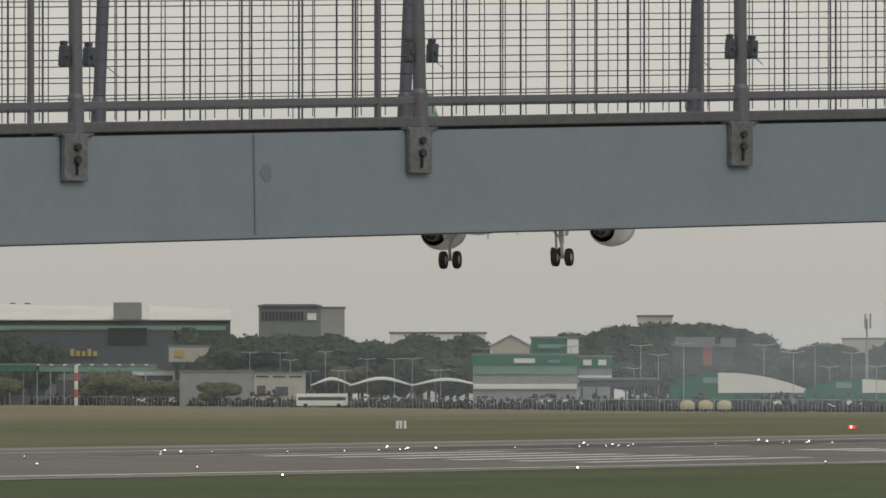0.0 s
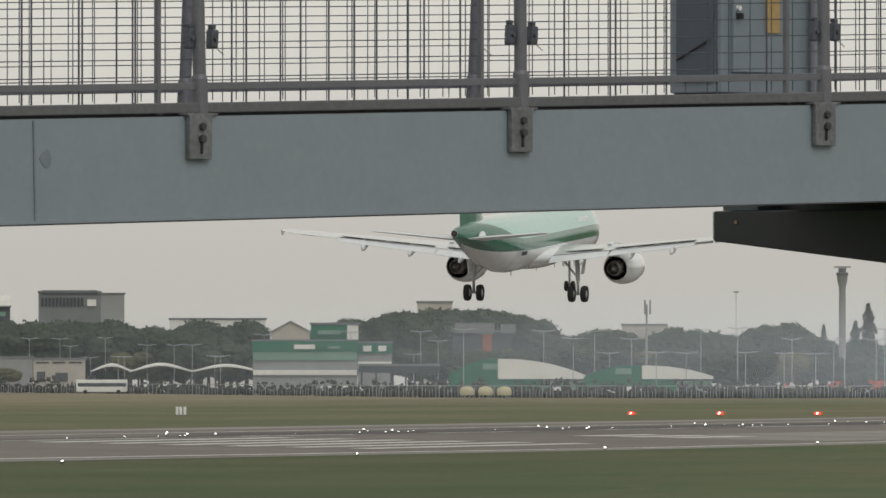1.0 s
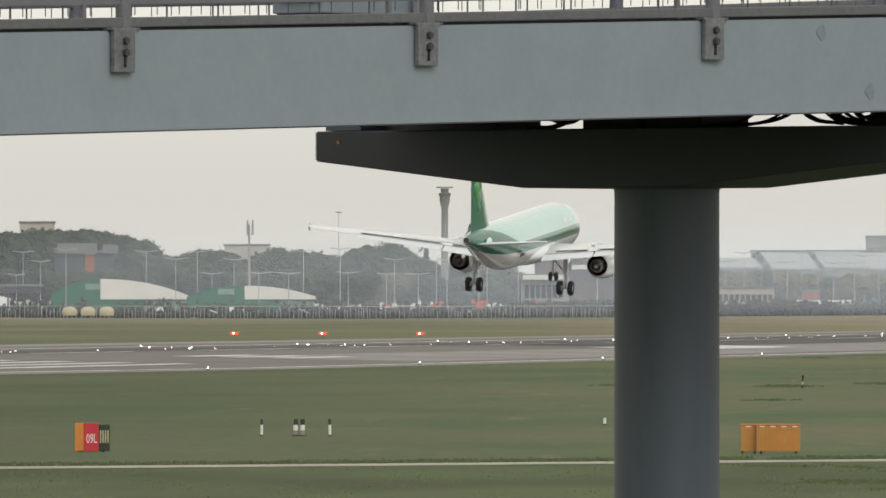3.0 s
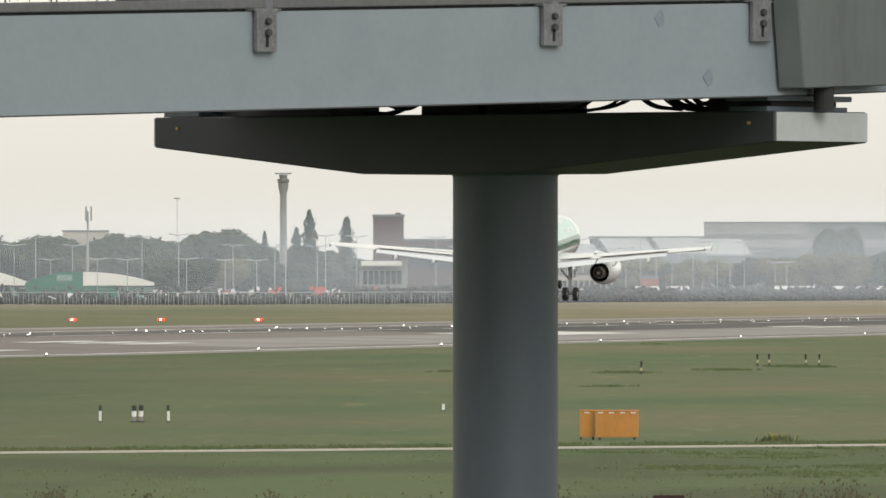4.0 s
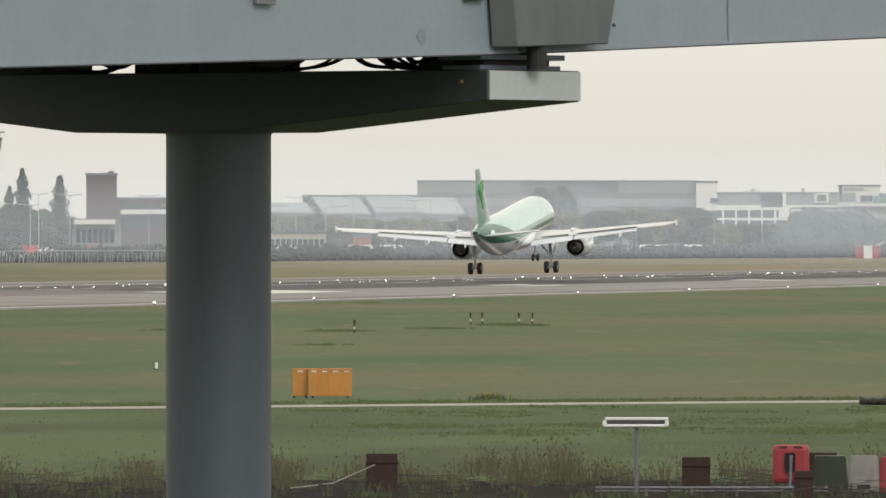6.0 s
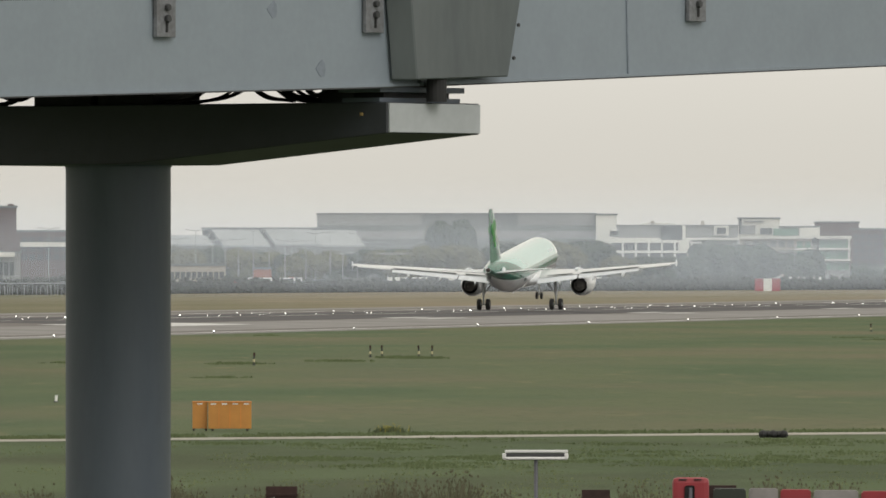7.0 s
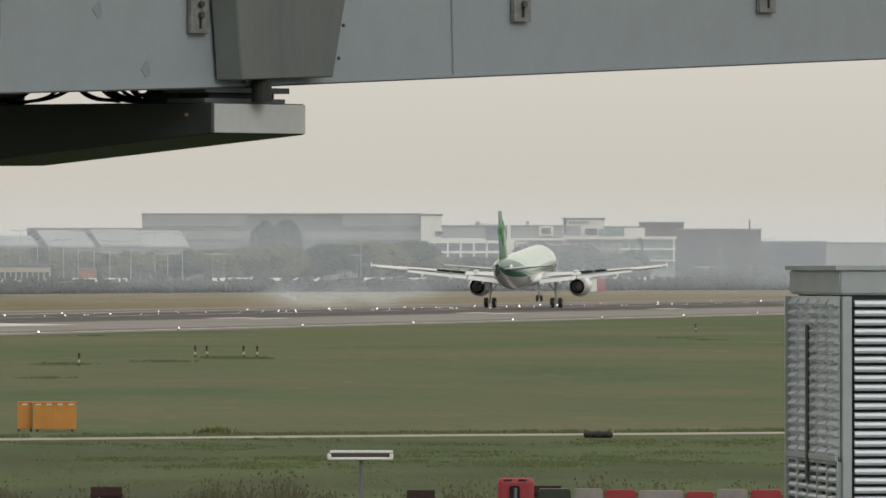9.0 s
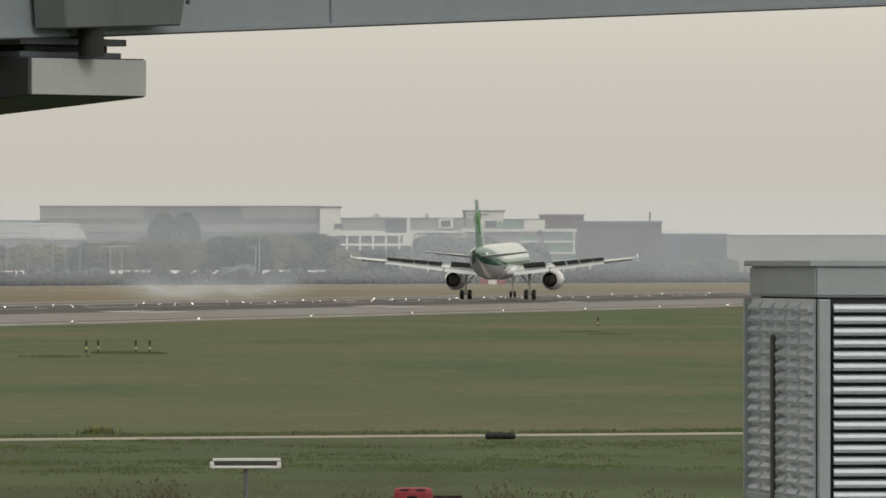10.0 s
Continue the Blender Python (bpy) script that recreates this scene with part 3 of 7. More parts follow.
def make_plant_house():
    house = thing("louvred_plant_house", "small plant house clad in silver horizontal louvres", "plant house")
    c = aim(1612, 77)
    back = aim(1524, 79.6)
    top = 4.525
    dl = (back - c).normalized()
    ll = (back - c).length
    dr = Vector((1, 0.12, 0)).normalized()
    lr = 4.2
    far = [c, c + dr * lr, back + dr * lr, back]
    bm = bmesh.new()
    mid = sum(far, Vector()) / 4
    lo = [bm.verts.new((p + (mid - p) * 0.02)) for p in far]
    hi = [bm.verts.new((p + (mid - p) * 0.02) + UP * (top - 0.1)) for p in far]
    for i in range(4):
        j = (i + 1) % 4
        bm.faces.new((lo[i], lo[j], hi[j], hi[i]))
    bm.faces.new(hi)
    part("core", bm, M_LOUVREDARK, house, "core coloured near-black for the shade between the louvres")
    bm = bmesh.new()
    rim = [p + (p - mid) * 0.006 for p in far]
    lo = [bm.verts.new(p + UP * (top - 0.16)) for p in rim]
    hi = [bm.verts.new(p + UP * top) for p in rim]
    for i in range(4):
        j = (i + 1) % 4
        bm.faces.new((lo[i], lo[j], hi[j], hi[i]))
    bm.faces.new(hi), bm.faces.new(lo[::-1])
    bmesh.ops.bevel(bm, geom=bm.edges[:], offset=0.012, segments=2, affect="EDGES")
    part("roof_edge", bm, M_ROOFEDGE, house, "pale roof edge trim")
    cap = bmesh.new()
    brim = [p + (p - mid).normalized() * 0.045 for p in far]
    low_ring = [cap.verts.new(p + UP * (top - 0.006)) for p in brim]
    top_ring = [cap.verts.new(p + UP * (top + 0.022)) for p in brim]
    for i in range(4):
        j = (i + 1) % 4
        cap.faces.new((low_ring[i], low_ring[j], top_ring[j], top_ring[i]))
    cap.faces.new(top_ring), cap.faces.new(low_ring[::-1])
    part("roof_cap", cap, M_ROOFEDGE, house, "thin overhanging roof cap")
    def frame_of(p, d):
        nrm = Vector((d.y, -d.x, 0))
        if nrm.dot(-p) < 0:
            nrm = -nrm
        return Matrix(((d.x, nrm.x, 0, p.x), (d.y, nrm.y, 0, p.y), (0, 0, 1, 0), (0, 0, 0, 1)))
    mr, ml = frame_of(c, dr), frame_of(c, dl)
    def slat_mesh(length, name, tight=0):
        b = bmesh.new()
        pr = [(0.0, 0.0), (0.03, 0.002), (0.036, 0.016), (0.026, 0.019), (0.022, 0.034), (0.0, 0.042)] if tight == 0 else [(0.0, 0.0), (0.034, 0.006), (0.036, 0.018), (0.004, 0.057), (0.0, 0.057)]
        a = [b.verts.new((0.0, y, z)) for y, z in pr]
        e = [b.verts.new((length, y, z)) for y, z in pr]
        for i in range(len(pr)):
            j = (i + 1) % len(pr)
            b.faces.new((a[i], a[j], e[j], e[i]))
        b.faces.new(a[::-1]), b.faces.new(e)
        bmesh.ops.recalc_face_normals(b, faces=b.faces)
        me = bpy.data.meshes.new(name)
        b.to_mesh(me)
        b.free()
        me.materials.append(M_LOUVRE)
        return me
    long_slat, short_slat = slat_mesh(lr - 0.1, "slat"), slat_mesh(ll / 5 * 0.74, "slat", 1)
    open_slat = slat_mesh(ll / 5 * 0.8, "slat")
    rng = random.Random(2)
    for k in range(44):
        z = top - 0.235 - k * 0.058
        o = new("slat", long_slat)
        o.matrix_world = mr @ Matrix.Translation((0.08, rng.uniform(0, 0.002), z))
        o.parent = house
        for i in range(5):
            o = new("slat", short_slat if z > top - 1.2 else open_slat)
            o.matrix_world = ml @ Matrix.Translation((0.05 + i * (ll / 5 - 0.004), rng.uniform(0, 0.003), z))
            o.parent = house
    for m, xs in ((mr, (0.03, lr - 0.03)), (ml, (ll - 0.02,))):
        for x in xs:
            part("mullion", box(0.058, 0.06, top - 0.17, m @ Matrix.Translation((x, 0.015, 0)), None, 0.006), M_ROOFEDGE, house)
    part("rail", box(0.1, 0.02, 1.0, ml @ Matrix.Translation((ll * 0.55, 0.04, top - 1.35)), None, 0.01), M_DARKSTEEL, house, "dark vertical door bar")
    part("door_plate", box(ll - 0.06, 0.008, 1.02, ml @ Matrix.Translation((ll / 2, 0.006, top - 1.19)), None, 0.002), M_LOUVRE, house, "grey sheet between pressed louvres")
    for i in range(6):
        part("stile", box(0.07, 0.03, top - 1.2, ml @ Matrix.Translation((0.03 + i * (ll / 5 - 0.012), 0.012, 0)), None, 0.004), M_ROOFEDGE, house)
    part("transom", box(ll, 0.02, 0.04, ml @ Matrix.Translation((ll / 2, 0.03, top - 1.2)), None, 0.006), M_ROOFEDGE, house)


make_plant_house()
# ---- airliner ----
M_AIRWHITE = mat("aircraft_white", (0.82, 0.85, 0.88), 0.22, 0, 0.03, 0.8, 0.0, (0.72, 0.71, 0.69), 0.4, coat=0.8)
M_AIRMINT = mat("aircraft_pale_green", (0.34, 0.63, 0.57), 0.12, 0, 0.03, 0.8, 0.0, (0.32, 0.59, 0.5), 0.4, coat=1.0)
M_AIRGREEN = mat("aircraft_green", (0.014, 0.145, 0.092), 0.22, 0, 0.04, 0.8, 0.0, (0.011, 0.12, 0.075), 0.4, coat=0.6)
M_AIRLIME = mat("aircraft_light_green", (0.09, 0.28, 0.09), 0.3, 0, 0.04, 0.8, 0.0)
M_WING = mat("wing_grey", (0.72, 0.74, 0.75), 0.25, 0.1, 0.05, 0.6, 0.0, (0.55, 0.57, 0.58), 0.4, coat=0.5)
M_WINGPALE = mat("flap_pale_grey", (0.74, 0.77, 0.8), 0.35, 0, 0.05, 0.6, 0.0)
M_SPOILER = mat("spoiler_underside", (0.05, 0.052, 0.055), 0.6, 0, 0.1, 0.4, 0.0)
M_TYRE = mat("tyre", (0.018, 0.018, 0.019), 0.8, 0, 0.1, 0.1, 0.0)
M_EXHAUST = mat("exhaust_metal", (0.07, 0.066, 0.062), 0.45, 0.7, 0.15, 0.2, 0.0)
M_CORE = mat("exhaust_cone_metal", (0.34, 0.32, 0.3), 0.4, 0.6, 0.1, 0.2, 0.0)
M_STRUT = mat("gear_leg_paint", (0.42, 0.43, 0.43), 0.4, 0.3, 0.08, 0.1, 0.0)
M_BEACON = mat("tail_lamp", (0.55, 0.35, 0.3), 0.4, vary=0.02)
M_LETTER = mat("dark_lettering", (0.05, 0.07, 0.07), 0.5, vary=0.02)


def loft(sections, thick, upright=False, points=10):
    """A tapered aerofoil through sections of (span, leading edge y, chord, height), span to x, or to z when upright."""
    bm = bmesh.new()
    rings = []
    for (x, le, ch, z), th in zip(sections, thick):
        ring = []
        for i in range(2 * points):
            a = math.pi * i / points
            c = 0.5 - 0.5 * math.cos(a)
            sgn = 1 if i < points else -1
            tt = 5 * th * (0.2969 * math.sqrt(max(c, 0)) - 0.126 * c - 0.3516 * c * c + 0.2843 * c ** 3 - 0.1036 * c ** 4)
            h = sgn * tt * ch + (0 if upright else 0.018 * ch * math.sin(math.pi * c))
            y = le - c * ch
            ring.append(bm.verts.new((h, y, z) if upright else (x, y, z + h)))
        rings.append(ring)
    n = 2 * points
    for a, b in zip(rings, rings[1:]):
        for i in range(n):
            bm.faces.new((a[i], a[(i + 1) % n], b[(i + 1) % n], b[i]))
    bm.faces.new(rings[0][::-1]), bm.faces.new(rings[-1])
    bmesh.ops.recalc_face_normals(bm, faces=bm.faces)
    return bm


def fuselage_bm():
    st = [(17.7, 0.06, 0.06, 3.12), (17.45, 0.45, 0.42, 3.15), (17.0, 0.85, 0.82, 3.22), (16.2, 1.25, 1.28, 3.36), (15.2, 1.58, 1.66, 3.52),
          (14.0, 1.82, 1.92, 3.65), (12.5, 1.95, 2.05, 3.71), (10.5, 1.975, 2.07, 3.72)]
    st += [(y, 1.975, 2.07, 3.72) for y in np.linspace(8.5, -6.5, 9)]
    st += [(-8.0, 1.95, 2.02, 3.78), (-9.5, 1.88, 1.9, 3.9), (-11, 1.75, 1.72, 4.07), (-12.5, 1.57, 1.5, 4.27), (-14, 1.35, 1.27, 4.47), (-15.5, 1.1, 1.04, 4.66),
           (-17, 0.83, 0.8, 4.83), (-18.3, 0.58, 0.58, 4.96), (-19.3, 0.38, 0.4, 5.04), (-19.85, 0.25, 0.26, 5.08)]
    dense = []
    for a, b in zip(st, st[1:]):
        k = 10 if a[0] < -6.4 else 3 if a[0] > 12 else 1
        dense += [tuple(p + (q - p) * i / k for p, q in zip(a, b)) for i in range(k)]
    st = dense + [st[-1]]
    seg = 176
    bm = bmesh.new()
    rings = [[bm.verts.new((w * math.cos(6.283185 * (i + 0.5) / seg), y, cz + h * math.sin(6.283185 * (i + 0.5) / seg))) for i in range(seg)] for y, w, h, cz in st]
    for k, (a, b) in enumerate(zip(rings, rings[1:])):
        ymid = (st[k][0] + st[k + 1][0]) / 2
        for i in range(seg):
            f = bm.faces.new((a[i], a[(i + 1) % seg], b[(i + 1) % seg], b[i]))
            ang = 360 * (i + 1) / seg
            el = ang if ang <= 90 else 180 - ang if ang <= 270 else ang - 360
            low = -14 if ymid > -8 else -14 - (-8 - ymid) ** 1.7 * 1.5
            high = 12 if ymid > -9 else 12 + (-9 - ymid) ** 1.25 * 5
            if ymid > 14.5:
                low, high = 4, 10
            f.material_index = 0 if el < low else 1 if el < high else 2
    bm.faces.new(rings[0]), bm.faces.new(rings[-1][::-1])
    bmesh.ops.recalc_face_normals(bm, faces=bm.faces)
    return bm


SPOILERS = []
LIFT = 0.75        # height of the body over its wheels with the legs extended
WING = [(1.7, 6.2, 6.9, 2.55), (6.3, 3.5, 4.0, 3.0), (16.9, -2.0, 1.55, 4.25)]


def wing_at(x):
    for a, b in zip(WING, WING[1:]):
        if x <= b[0]:
            k = (x - a[0]) / (b[0] - a[0])
            return [p + (q - p) * k for p, q in zip(a, b)]
    return list(WING[-1])


def make_airliner():
    jet = thing("airliner", "white and green twin-engine airliner landing with wheels down", "airliner")
    body = smooth(part("fuselage", fuselage_bm(), [M_AIRWHITE, M_AIRGREEN, M_AIRMINT], jet, "white below, green band, pale green above"), 50)
    bm = bmesh.new()
    bmesh.ops.create_uvsphere(bm, u_segments=24, v_segments=16, radius=1)
    bmesh.ops.transform(bm, matrix=Matrix.Translation((0, 1.2, 2.55)) @ Matrix.Diagonal((2.25, 6.4, 1.02, 1)), verts=bm.verts)
    smooth(part("belly_fairing", bm, M_AIRWHITE, jet))
    bm = bmesh.new()
    bmesh.ops.create_uvsphere(bm, u_segments=12, v_segments=8, radius=0.035)
    bmesh.ops.transform(bm, matrix=Matrix.Translation((0, -19.95, 5.1)), verts=bm.verts)
    part("tail_lamp", bm, M_BEACON, jet, "small tail lamp")
    part("tail_cone_outlet", tube((0, -19.83, 5.08), (0, -19.9, 5.08), 0.23, None, 16), M_EXHAUST, body, "dark outlet at the tail's end")
    for s in (-1, 1):
        for k in range(5):
            part("registration_bar", box(0.03, 0.2, 0.26, Matrix.Translation((s * 1.94, -7.4 - k * 0.3, 2.98)) @ Matrix.Rotation(radians(s * 12), 4, "Y")), M_LETTER, body, "dark bar of registration lettering")
        for k in range(7):
            part("title_bar", box(0.04, 0.24, 0.34, Matrix.Translation((s * 1.84, 8.2 + k * 0.42, 4.5)) @ Matrix.Rotation(radians(-s * 22), 4, "Y"), None, 0.01), M_AIRWHITE, body, "white bar of the title")
        sect = [(s * x, le, c, z) for x, le, c, z in WING]
        wing = smooth(part("wing", loft(sect, (0.135, 0.105, 0.09)), M_WING, jet, "grey swept wing"), 40)
        # slats, pushed out before the leading edge
        def panel(x0, x1, fwd, drop, depth, thick, tilt, name, m, gap=0.0, parent=wing, edge=0):
            a, b = wing_at(x0), wing_at(x1)
            bm = bmesh.new()
            vs = []
            for w, x in ((a, x0), (b, x1)):
                y = w[1] - w[2] * edge + fwd
                z = w[3] + drop
                dy, dz = -math.cos(radians(tilt)) * depth(x), -math.sin(radians(tilt)) * depth(x)
                vs.append([bm.verts.new((s * x, y, z + thick)), bm.verts.new((s * x, y, z - thick)),
                           bm.verts.new((s * x, y + dy, z + dz - 0.02)), bm.verts.new((s * x, y + dy, z + dz + 0.02))])
            for i in range(4):
                j = (i + 1) % 4
                bm.faces.new((vs[0][i], vs[0][j], vs[1][j], vs[1][i]))
            bm.faces.new(vs[0]), bm.faces.new(vs[1])
            bmesh.ops.recalc_face_normals(bm, faces=bm.faces)
            return part(name, bm, m, parent)
        for x0, x1 in ((2.6, 5.0), (6.5, 8.8), (8.95, 11.2), (11.35, 13.6), (13.75, 16.0)):
            panel(x0, x1, 0.42, -0.22, lambda x: 0.62 - x * 0.014, 0.1, -18, "slat", M_WINGPALE, edge=0)
        panel(2.1, 6.2, 0.12, -0.12, lambda x: 1.25 - (x - 2) * 0.05, 0.09, 17, "flap", M_WINGPALE, edge=1)
        panel(6.35, 12.9, 0.12, -0.09, lambda x: 1.05 - (x - 6) * 0.06, 0.06, 17, "flap", M_WINGPALE, edge=1)
        panel(13.0, 16.3, 0.0, 0.0, lambda x: 0.5, 0.03, 6, "aileron", M_WING, edge=1)
        for x in (4.4, 8.0, 11.2):
            w = wing_at(x)
            bm = bmesh.new()
            bmesh.ops.create_uvsphere(bm, u_segments=10, v_segments=8, radius=1)
            bmesh.ops.transform(bm, matrix=Matrix.Translation((s * x, w[1] - w[2] - 0.2, w[3] - 0.42)) @ Matrix.Rotation(radians(14), 4, "X") @ Matrix.Diagonal((0.17, 1.45 - x * 0.05, 0.27, 1)), verts=bm.verts)
            smooth(part("flap_fairing", bm, M_WINGPALE, wing))
        tip = wing_at(16.9)
        part("wingtip_fence", prism([(-0.35, -0.35), (0.4, 0.0), (-0.5, 0.4), (-0.65, 0.05)], 0.06,
                                    Matrix.Translation((s * 16.93, tip[1] - 0.85, tip[3])) @ Matrix.Rotation(radians(90), 4, "Z")), M_AIRWHITE, wing)
        for x0, x1 in ((3.0, 5.7), (6.7, 8.25), (8.3, 9.85), (9.9, 11.45), (11.5, 12.9)):
            a, b = wing_at(x0), wing_at(x1)
            pa = Vector((s * x0, a[1] - a[2] * 0.76, a[3] + 0.02 * a[2] + 0.045 + LIFT))
            pb = Vector((s * x1, b[1] - b[2] * 0.76, b[3] + 0.02 * b[2] + 0.045 + LIFT))
            mid = (pa + pb) / 2
            dx = (pb - pa).normalized() * s
            sz = dx.cross(Vector((0, 1, 0))).normalized()
            sy = sz.cross(dx)
            bm = box((pb - pa).length * 0.98, 0.15 * (a[2] + b[2]) / 2 + 0.2, 0.03, Matrix.Translation((0, -0.075 * (a[2] + b[2]) / 2 - 0.1, 0)))
            bm.faces.ensure_lookup_table()
            for f in bm.faces:
                f.material_index = 1 if f.normal.z < -0.5 else 0
            sp = part("spoiler", bm, [M_WING, M_SPOILER], jet, "hinged spoiler panel")
            sp.matrix_basis = Matrix(((dx.x, sy.x, sz.x, mid.x), (dx.y, sy.y, sz.y, mid.y), (dx.z, sy.z, sz.z, mid.z), (0, 0, 0, 1)))
            SPOILERS.append((sp, 6 < x0 < 9))
        # engine
        ex, ez = s * 5.75, 1.5
        em = Matrix.Translation((ex, 0, ez)) @ Matrix.Rotation(radians(-90), 4, "X")
        eng = smooth(part("engine_nacelle", lathe([(0.86, 7.25), (0.95, 7.55), (1.06, 7.5), (1.16, 7.1), (1.24, 6.2), (1.24, 5.2), (1.12, 4.1), (0.88, 3.1), (0.85, 3.05), (0.82, 3.15), (0.8, 4.6)], 40, None, em), M_AIRWHITE, jet, "white engine nacelle"), 60)
        smooth(part("exhaust_duct", lathe([(0.805, 3.2), (0.79, 4.2), (0.55, 4.4)], 32, None, em), M_EXHAUST, eng, "dark exhaust duct"), 60)
        smooth(part("exhaust_core", lathe([(0.58, 4.5), (0.56, 3.1), (0.46, 2.4), (0.43, 2.4), (0.4, 2.8), (0.3, 2.6), (0.02, 1.9)], 28, None, em), M_CORE, eng, "metal exhaust cone"), 60)
        smooth(part("fan", lathe([(0.9, 6.9), (0.3, 6.95), (0.02, 7.3)], 28, None, em), M_EXHAUST, eng))
        part("pylon", prism([(2.4, 0.9), (7.0, 1.05), (5.6, 1.45), (2.6, 1.95), (1.3, 1.85)], 0.34, Matrix.Translation((ex, 0, ez)) @ Matrix.Rotation(radians(90), 4, "Z")), M_WINGPALE, eng)
        # tailplane
        trim = Matrix.Translation((0, -16.6, 4.8)) @ Matrix.Rotation(radians(-4.5), 4, "X") @ Matrix.Translation((0, 16.6, -4.8))
        smooth(part("tailplane", blend(loft([(s * 0.5, -14.6, 3.7, 4.5), (s * 6.2, -17.9, 1.35, 4.95)], (0.085, 0.08)), trim), M_WINGPALE, jet, "pale grey tailplane trimmed nose down"), 40)
        bm = bmesh.new()
        bmesh.ops.create_uvsphere(bm, u_segments=16, v_segments=10, radius=1)
        bmesh.ops.transform(bm, matrix=Matrix.Translation((s * 0.98, -16.0, 4.72)) @ Matrix.Diagonal((0.16, 0.9, 0.34, 1)), verts=bm.verts)
        smooth(part("tailplane_root", bm, M_WINGPALE, body, "bare metal plate at the tailplane root"))
        # main gear
        leg = part("main_gear_leg", tube((s * 3.8, 0, 0.6), (s * 3.8, 0.0, 1.7), 0.1, tube((s * 3.8, 0.0, 1.5), (s * 3.7, 0.1, 3.5), 0.16, None, 12), 12), M_STRUT, jet)
        part("side_brace", tube((s * 3.78, 0.0, 1.7), (s * 2.6, 0.2, 3.1), 0.075, None, 8), M_STRUT, leg)
        part("drag_link", tube((s * 3.8, -0.22, 0.75), (s * 3.8, -0.3, 1.5), 0.045, None, 8), M_STRUT, leg)
        part("axle", tube((s * 3.8 - 0.62, 0, 0.585), (s * 3.8 + 0.62, 0, 0.585), 0.08, None, 10), M_STRUT, leg)
        part("gear_door", box(0.05, 0.85, 1.35, Matrix.Translation((s * 4.1, 0.1, 2.0)) @ Matrix.Rotation(radians(s * 8), 4, "Y"), None, 0.015), M_WINGPALE, leg)
        for o in (-0.46, 0.46):
            wm = Matrix.Translation((s * 3.8 + o, 0, 0.585)) @ Matrix.Rotation(radians(90), 4, "Y")
            ty = smooth(part("wheel", lathe([(0.27, -0.17), (0.44, -0.21), (0.54, -0.19), (0.58, -0.1), (0.585, 0), (0.58, 0.1), (0.54, 0.19), (0.44, 0.21), (0.27, 0.17)], 28, None, wm), M_TYRE, leg, "black tyre"), 50)
            smooth(part("hub", lathe([(0.02, -0.16), (0.2, -0.17), (0.28, -0.14), (0.28, 0.14), (0.2, 0.17), (0.02, 0.16)], 20, None, wm), M_STRUT, ty, "grey wheel hub"), 40)
    smooth(part("fin", loft([(0, -11.2, 7.2, 5.2), (0, -12.4, 6.0, 5.9), (0, -16.5, 2.3, 11.15)], (0.08, 0.1, 0.09), True), M_AIRGREEN, jet, "green tail fin"), 40)
    for s in (-1, 1):
        for cy, cz, r in ((-16.3, 9.3, 0.75), (-17.2, 9.0, 0.7), (-16.6, 8.2, 0.7), (-16.3, 7.4, 0.35)):
            bm = bmesh.new()
            bmesh.ops.create_uvsphere(bm, u_segments=16, v_segments=8, radius=1)
            bmesh.ops.transform(bm, matrix=Matrix.Translation((s * 0.1, cy, cz)) @ Matrix.Diagonal((0.22, r * 0.8, r, 1)), verts=bm.verts)
            part("tail_emblem", bm, M_AIRLIME, jet, "light green plain emblem shape")
    nleg = part("nose_gear_leg", tube((0, 12.64, 0.4), (0, 12.5, 2.8), 0.085, None, 10), M_STRUT, jet)
    part("gear_door", box(0.04, 1.4, 0.55, Matrix.Translation((0.42, 12.9, 1.8))), M_AIRWHITE, nleg)
    part("gear_door", box(0.04, 1.4, 0.55, Matrix.Translation((-0.42, 12.9, 1.8))), M_AIRWHITE, nleg)
    for o in (-0.25, 0.25):
        wm = Matrix.Translation((o, 12.64, 0.385)) @ Matrix.Rotation(radians(90), 4, "Y")
        smooth(part("wheel", lathe([(0.02, -0.11), (0.28, -0.12), (0.37, -0.08), (0.385, 0), (0.37, 0.08), (0.28, 0.12), (0.02, 0.11)], 24, None, wm), M_TYRE, nleg, "black tyre"), 50)
    for x, y in ((0, -4.2), (0.2, 7.5), (0, 3.0)):
        part("antenna", prism([(-0.2, 0), (0.2, 0), (0.05, -0.4), (-0.12, -0.4)], 0.03, Matrix.Translation((x, y, 1.68)) @ Matrix.Rotation(radians(90), 4, "Z")), M_AIRWHITE, body)
    for o in jet.children:
        if o.name.split(".")[0] not in ("main_gear_leg", "nose_gear_leg", "spoiler"):
            o.location.z += LIFT
    return jet


airliner = make_airliner()
# ---- far side of the airfield ----
M_FARDARK = mat("dark_cladding", (0.07, 0.08, 0.085), 0.7, 0, 0.1, 3.0, 0.0)
M_FARGREY = mat("grey_cladding", (0.26, 0.27, 0.27), 0.7, 0, 0.08, 3.0, 0.0)
M_FARSLATE = mat("slate_grey_roofing", (0.15, 0.165, 0.17), 0.7, 0, 0.12, 4.0, 0.0, (0.24, 0.25, 0.25), 0.5)
M_FARWHITE = mat("white_cladding", (0.72, 0.72, 0.68), 0.5, 0, 0.05, 3.0, 0.0, (0.5, 0.5, 0.47), 0.5)
M_ROOFPALE = mat("pale_sheet_roofing", (0.36, 0.38, 0.38), 0.6, 0, 0.1, 3.0, 0.0, (0.26, 0.28, 0.28), 0.5)
M_FARBEIGE = mat("beige_cladding", (0.42, 0.39, 0.34), 0.7, 0, 0.08, 3.0, 0.0)
